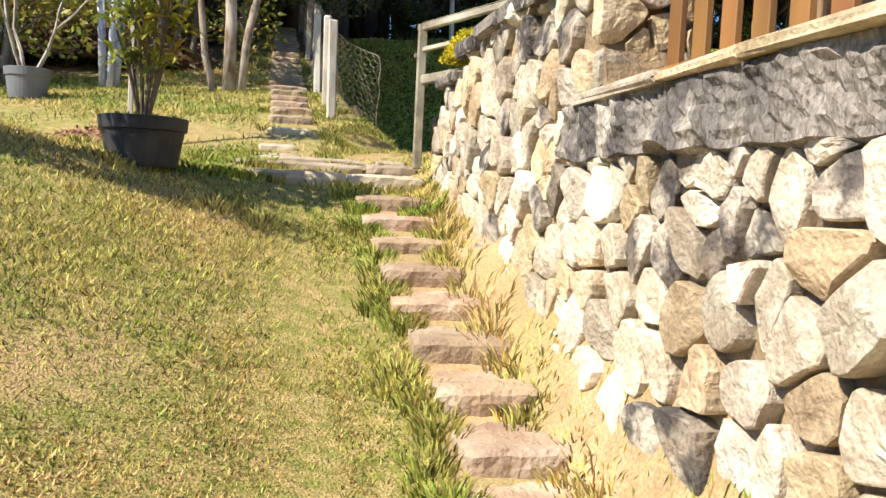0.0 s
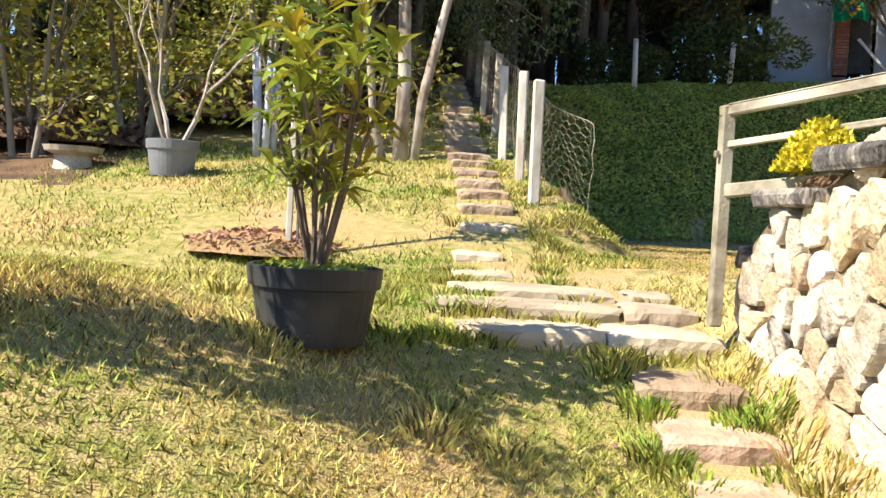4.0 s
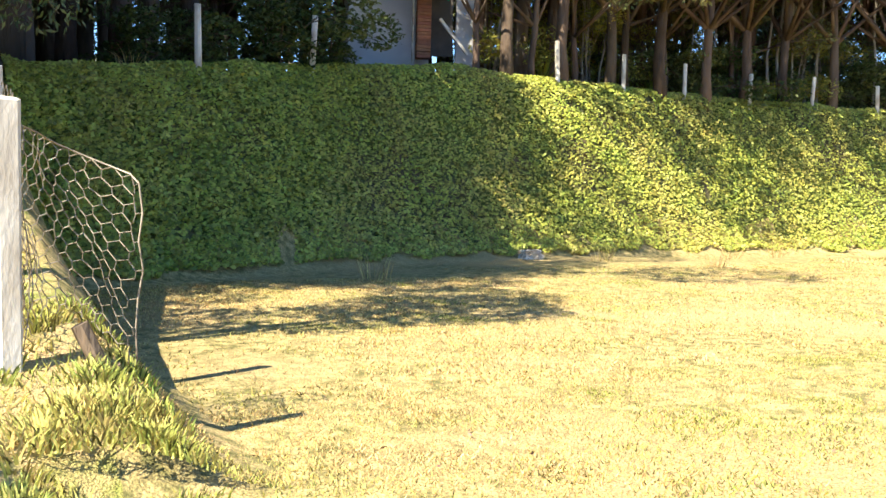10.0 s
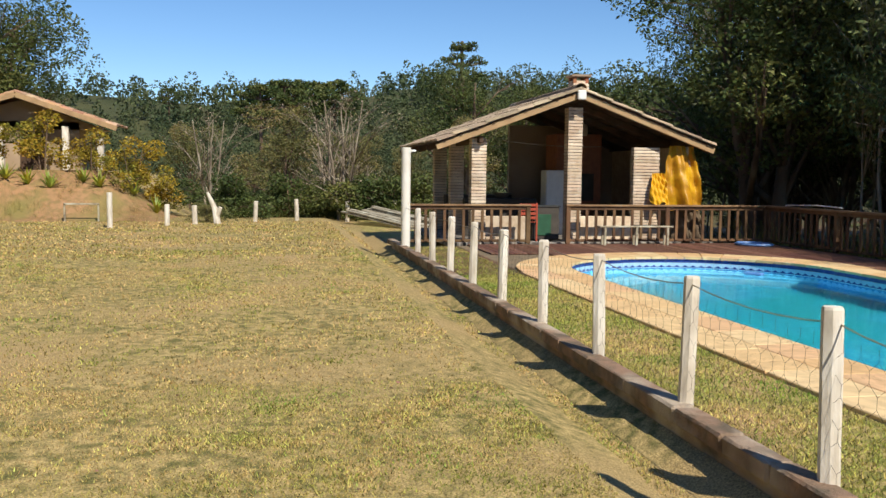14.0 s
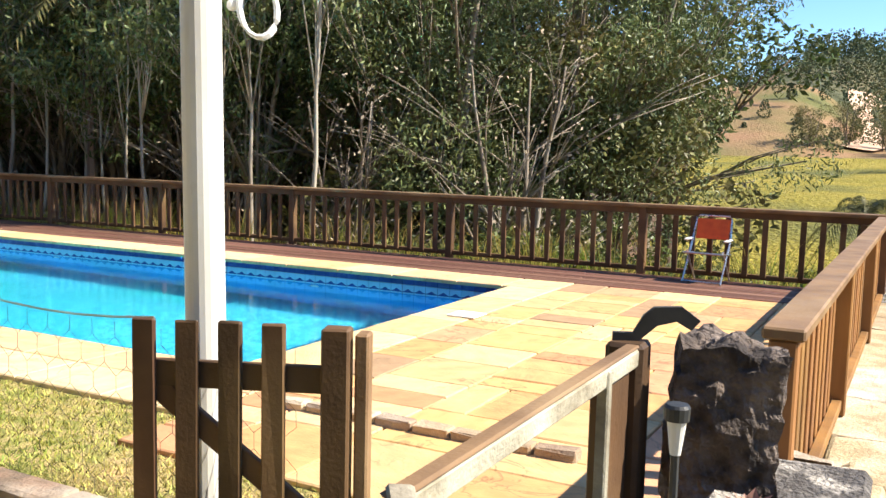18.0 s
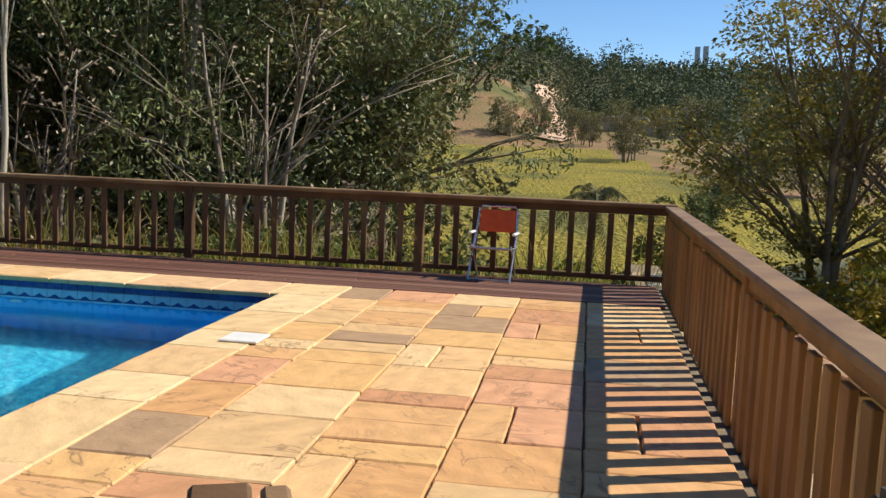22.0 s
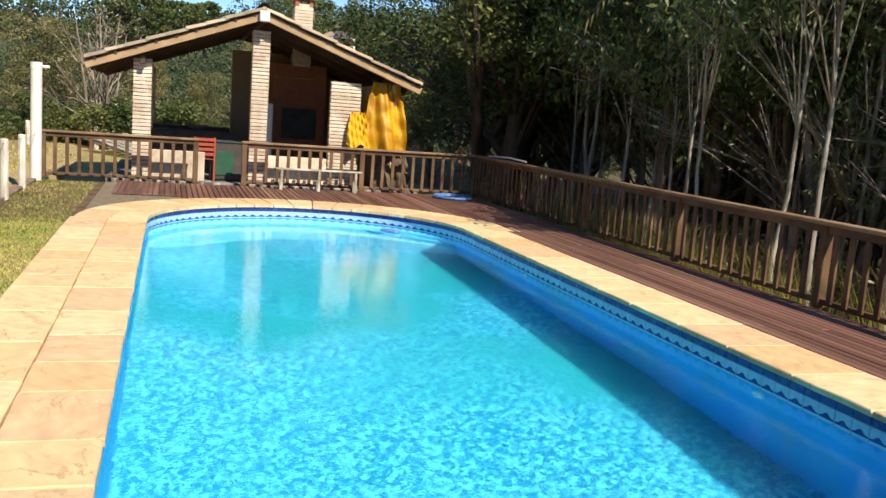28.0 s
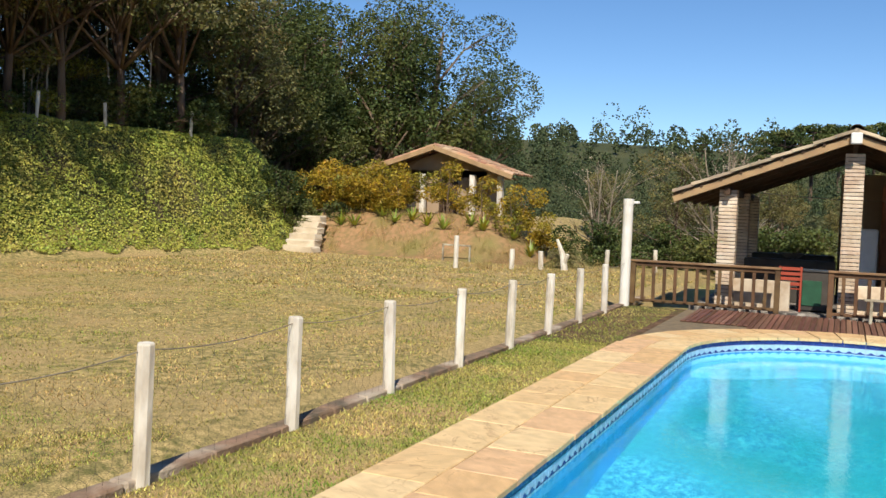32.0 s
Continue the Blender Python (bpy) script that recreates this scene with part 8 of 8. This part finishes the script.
grass("lawn_grass", [(-3.4, 1.25, 0.2, 3.2, 62000, 0.027, 0.005), (-4.2, 1.25, 3.2, 8.6, 150000, 0.036, 0.0055), (-4.5, 1.5, 8.2, 15.5, 50000, 0.05, 0.0085), (1.2, 1.9, 6.5, 10.4, 5000, 0.05, 0.006)], BLADE, "short lawn grass going dry and yellow in patches", 3, off_steps)
grass("dry_lawn_grass", [(-3.4, 0.9, 0.2, 3.6, 95000, 0.022, 0.005), (-3.4, 0.9, 3.6, 6.0, 16000, 0.026, 0.005)], BLADE_DRY, "dry straw-coloured patches in the lower lawn", 6, lambda x, y, rr: rr.random() < 0.55 + 1.6 * noise.noise(Vector((x * 0.8 + 5, y * 0.8, 7))) - 0.25 * smooth(x, 0.2, 0.9))
grass("field_grass", [(1.6, 9.0, 4.45, 11, 190000, 0.021, 0.005), (9.0, 20.0, 4.45, 20, 110000, 0.026, 0.0095), (1.9, 9.0, 11, 18.5, 70000, 0.026, 0.008), (20, 34, 4.5, 21, 30000, 0.05, 0.022)], BLADE_DRY, "dry cropped field grass with green patches", 4, lambda x, y, rr: rr.random() < 0.7 + 0.9 * noise.noise(Vector((x * 0.5, y * 0.5, 2))))
grass("field_green_grass", [(1.6, 10.0, 4.45, 10, 95000, 0.024, 0.006), (10.0, 22.0, 4.45, 14, 40000, 0.03, 0.010)], BLADE, "greener tufts of cropped grass across the dry field", 16, lambda x, y, rr: rr.random() < 0.35 + 1.7 * noise.noise(Vector((x * 0.45 + 9, y * 0.7, 2))))
grass("pool_lawn_grass", [(3.2, 15.5, 2.98, 4.02, 34000, 0.03, 0.006), (15.5, 21.0, 2.98, 4.02, 6000, 0.03, 0.006)], BLADE, "mown lawn strip beside the pool", 5)


def tufts(name, spots, mat, label, seed, h=0.062, n=80, r=0.12):
    rr = random.Random(seed)
    vs, fs = [], []
    for sx, sy in spots:
        for _ in range(n):
            a, q = rr.uniform(0, 6.2832), r * rr.random() ** 0.5
            x, y = sx + q * math.cos(a), sy + q * math.sin(a)
            z = land(x, y)
            hh = h * rr.uniform(0.5, 1.3)
            b = a + rr.uniform(-0.8, 0.8)
            ln = hh * rr.uniform(0.3, 1.0)
            k = len(vs)
            w = 0.005
            vs.extend(((x - w, y, z), (x + w, y, z), (x + ln * 0.45 * math.cos(b) + w * 0.7, y + ln * 0.45 * math.sin(b), z + hh * 0.7), (x + ln * 0.45 * math.cos(b) - w * 0.7, y + ln * 0.45 * math.sin(b), z + hh * 0.7), (x + ln * math.cos(b), y + ln * math.sin(b), z + hh)))
            fs.extend(((k, k + 1, k + 2, k + 3), (k + 3, k + 2, k + 4)))
    me = bpy.data.meshes.new(name)
    me.from_pydata(vs, [], fs)
    me.materials.append(mat)
    me.update()
    return tagged(new(name, me), label, "grass", kind="stuff")


rg = random.Random(61)
edge = [(rg.choice((1.10, 1.13, 1.16, 1.19, 1.66)) + rg.uniform(-0.05, 0.04), rg.uniform(0.5, 6.6)) for _ in range(70)]
edge += [(rg.uniform(0.2, 1.7), rg.choice((6.42, 6.84, 7.28, 7.74)) + rg.uniform(-0.04, 0.04)) for _ in range(26)]
edge += [(rg.choice((0.5, 1.08)) + rg.uniform(-0.06, 0.06), rg.uniform(8, 20)) for _ in range(40)]
edge += [(rg.uniform(1.2, 1.9), rg.uniform(8.8, 11)) for _ in range(40)] + [(rg.uniform(-1.2, 0.5), rg.uniform(5.2, 7.6)) for _ in range(14)]
edge += [(rg.uniform(1.52, 1.68), rg.uniform(1.0, 6.2)) for _ in range(26)]
tufts("grass_tufts", edge, BLADE, "long grass tufts along the step edges", 7)
tufts("wall_weeds", [(1.60 + rg.uniform(-0.07, 0.08), rg.uniform(0.6, 6.2)) for _ in range(30)], BLADE_DRY, "dry weeds along the foot of the stone wall", 17, 0.11, 24, 0.09)
tufts("valley_weeds", [(rg.uniform(1, 24), rg.uniform(-8.5, -5.2)) for _ in range(330)] + [(rg.uniform(-3, 1.2), rg.uniform(-9, -5)) for _ in range(60)], BLADE, "tall weeds growing below the deck", 8, 0.8, 34, 0.35)
tufts("field_tufts", [(rg.uniform(3, 32), lerp_table(rg.uniform(3, 32), BANK_FOOT)) for _ in range(10)] + [(rg.uniform(30, 38), rg.uniform(3, 12)) for _ in range(80)] + [(rg.uniform(34.5, 37), rg.uniform(11.5, 20)) for _ in range(70)], BLADE_DRY, "dry tufts on the mound and field edge", 9, 0.35, 30, 0.25)
leaves = MB()
st = R.getstate()
R.seed(44)
for _ in range(620):
    x, y = (rg.uniform(-3, 1.2), rg.uniform(0.5, 9)) if rg.random() < 0.35 else ((rg.uniform(15, 21), rg.uniform(2.4, 4.0)) if rg.random() < 0.7 else (rg.uniform(2, 9), rg.uniform(5, 10)))
    leaves.leaf((x, y, land(x, y) + 0.02), rg.uniform(0.02, 0.045), 0.45, 0.0)
R.setstate(st)
tagged(part("fallen_leaves", leaves, DEADLEAF), "scattered dry fallen leaves on the grass", "leaves", kind="stuff")
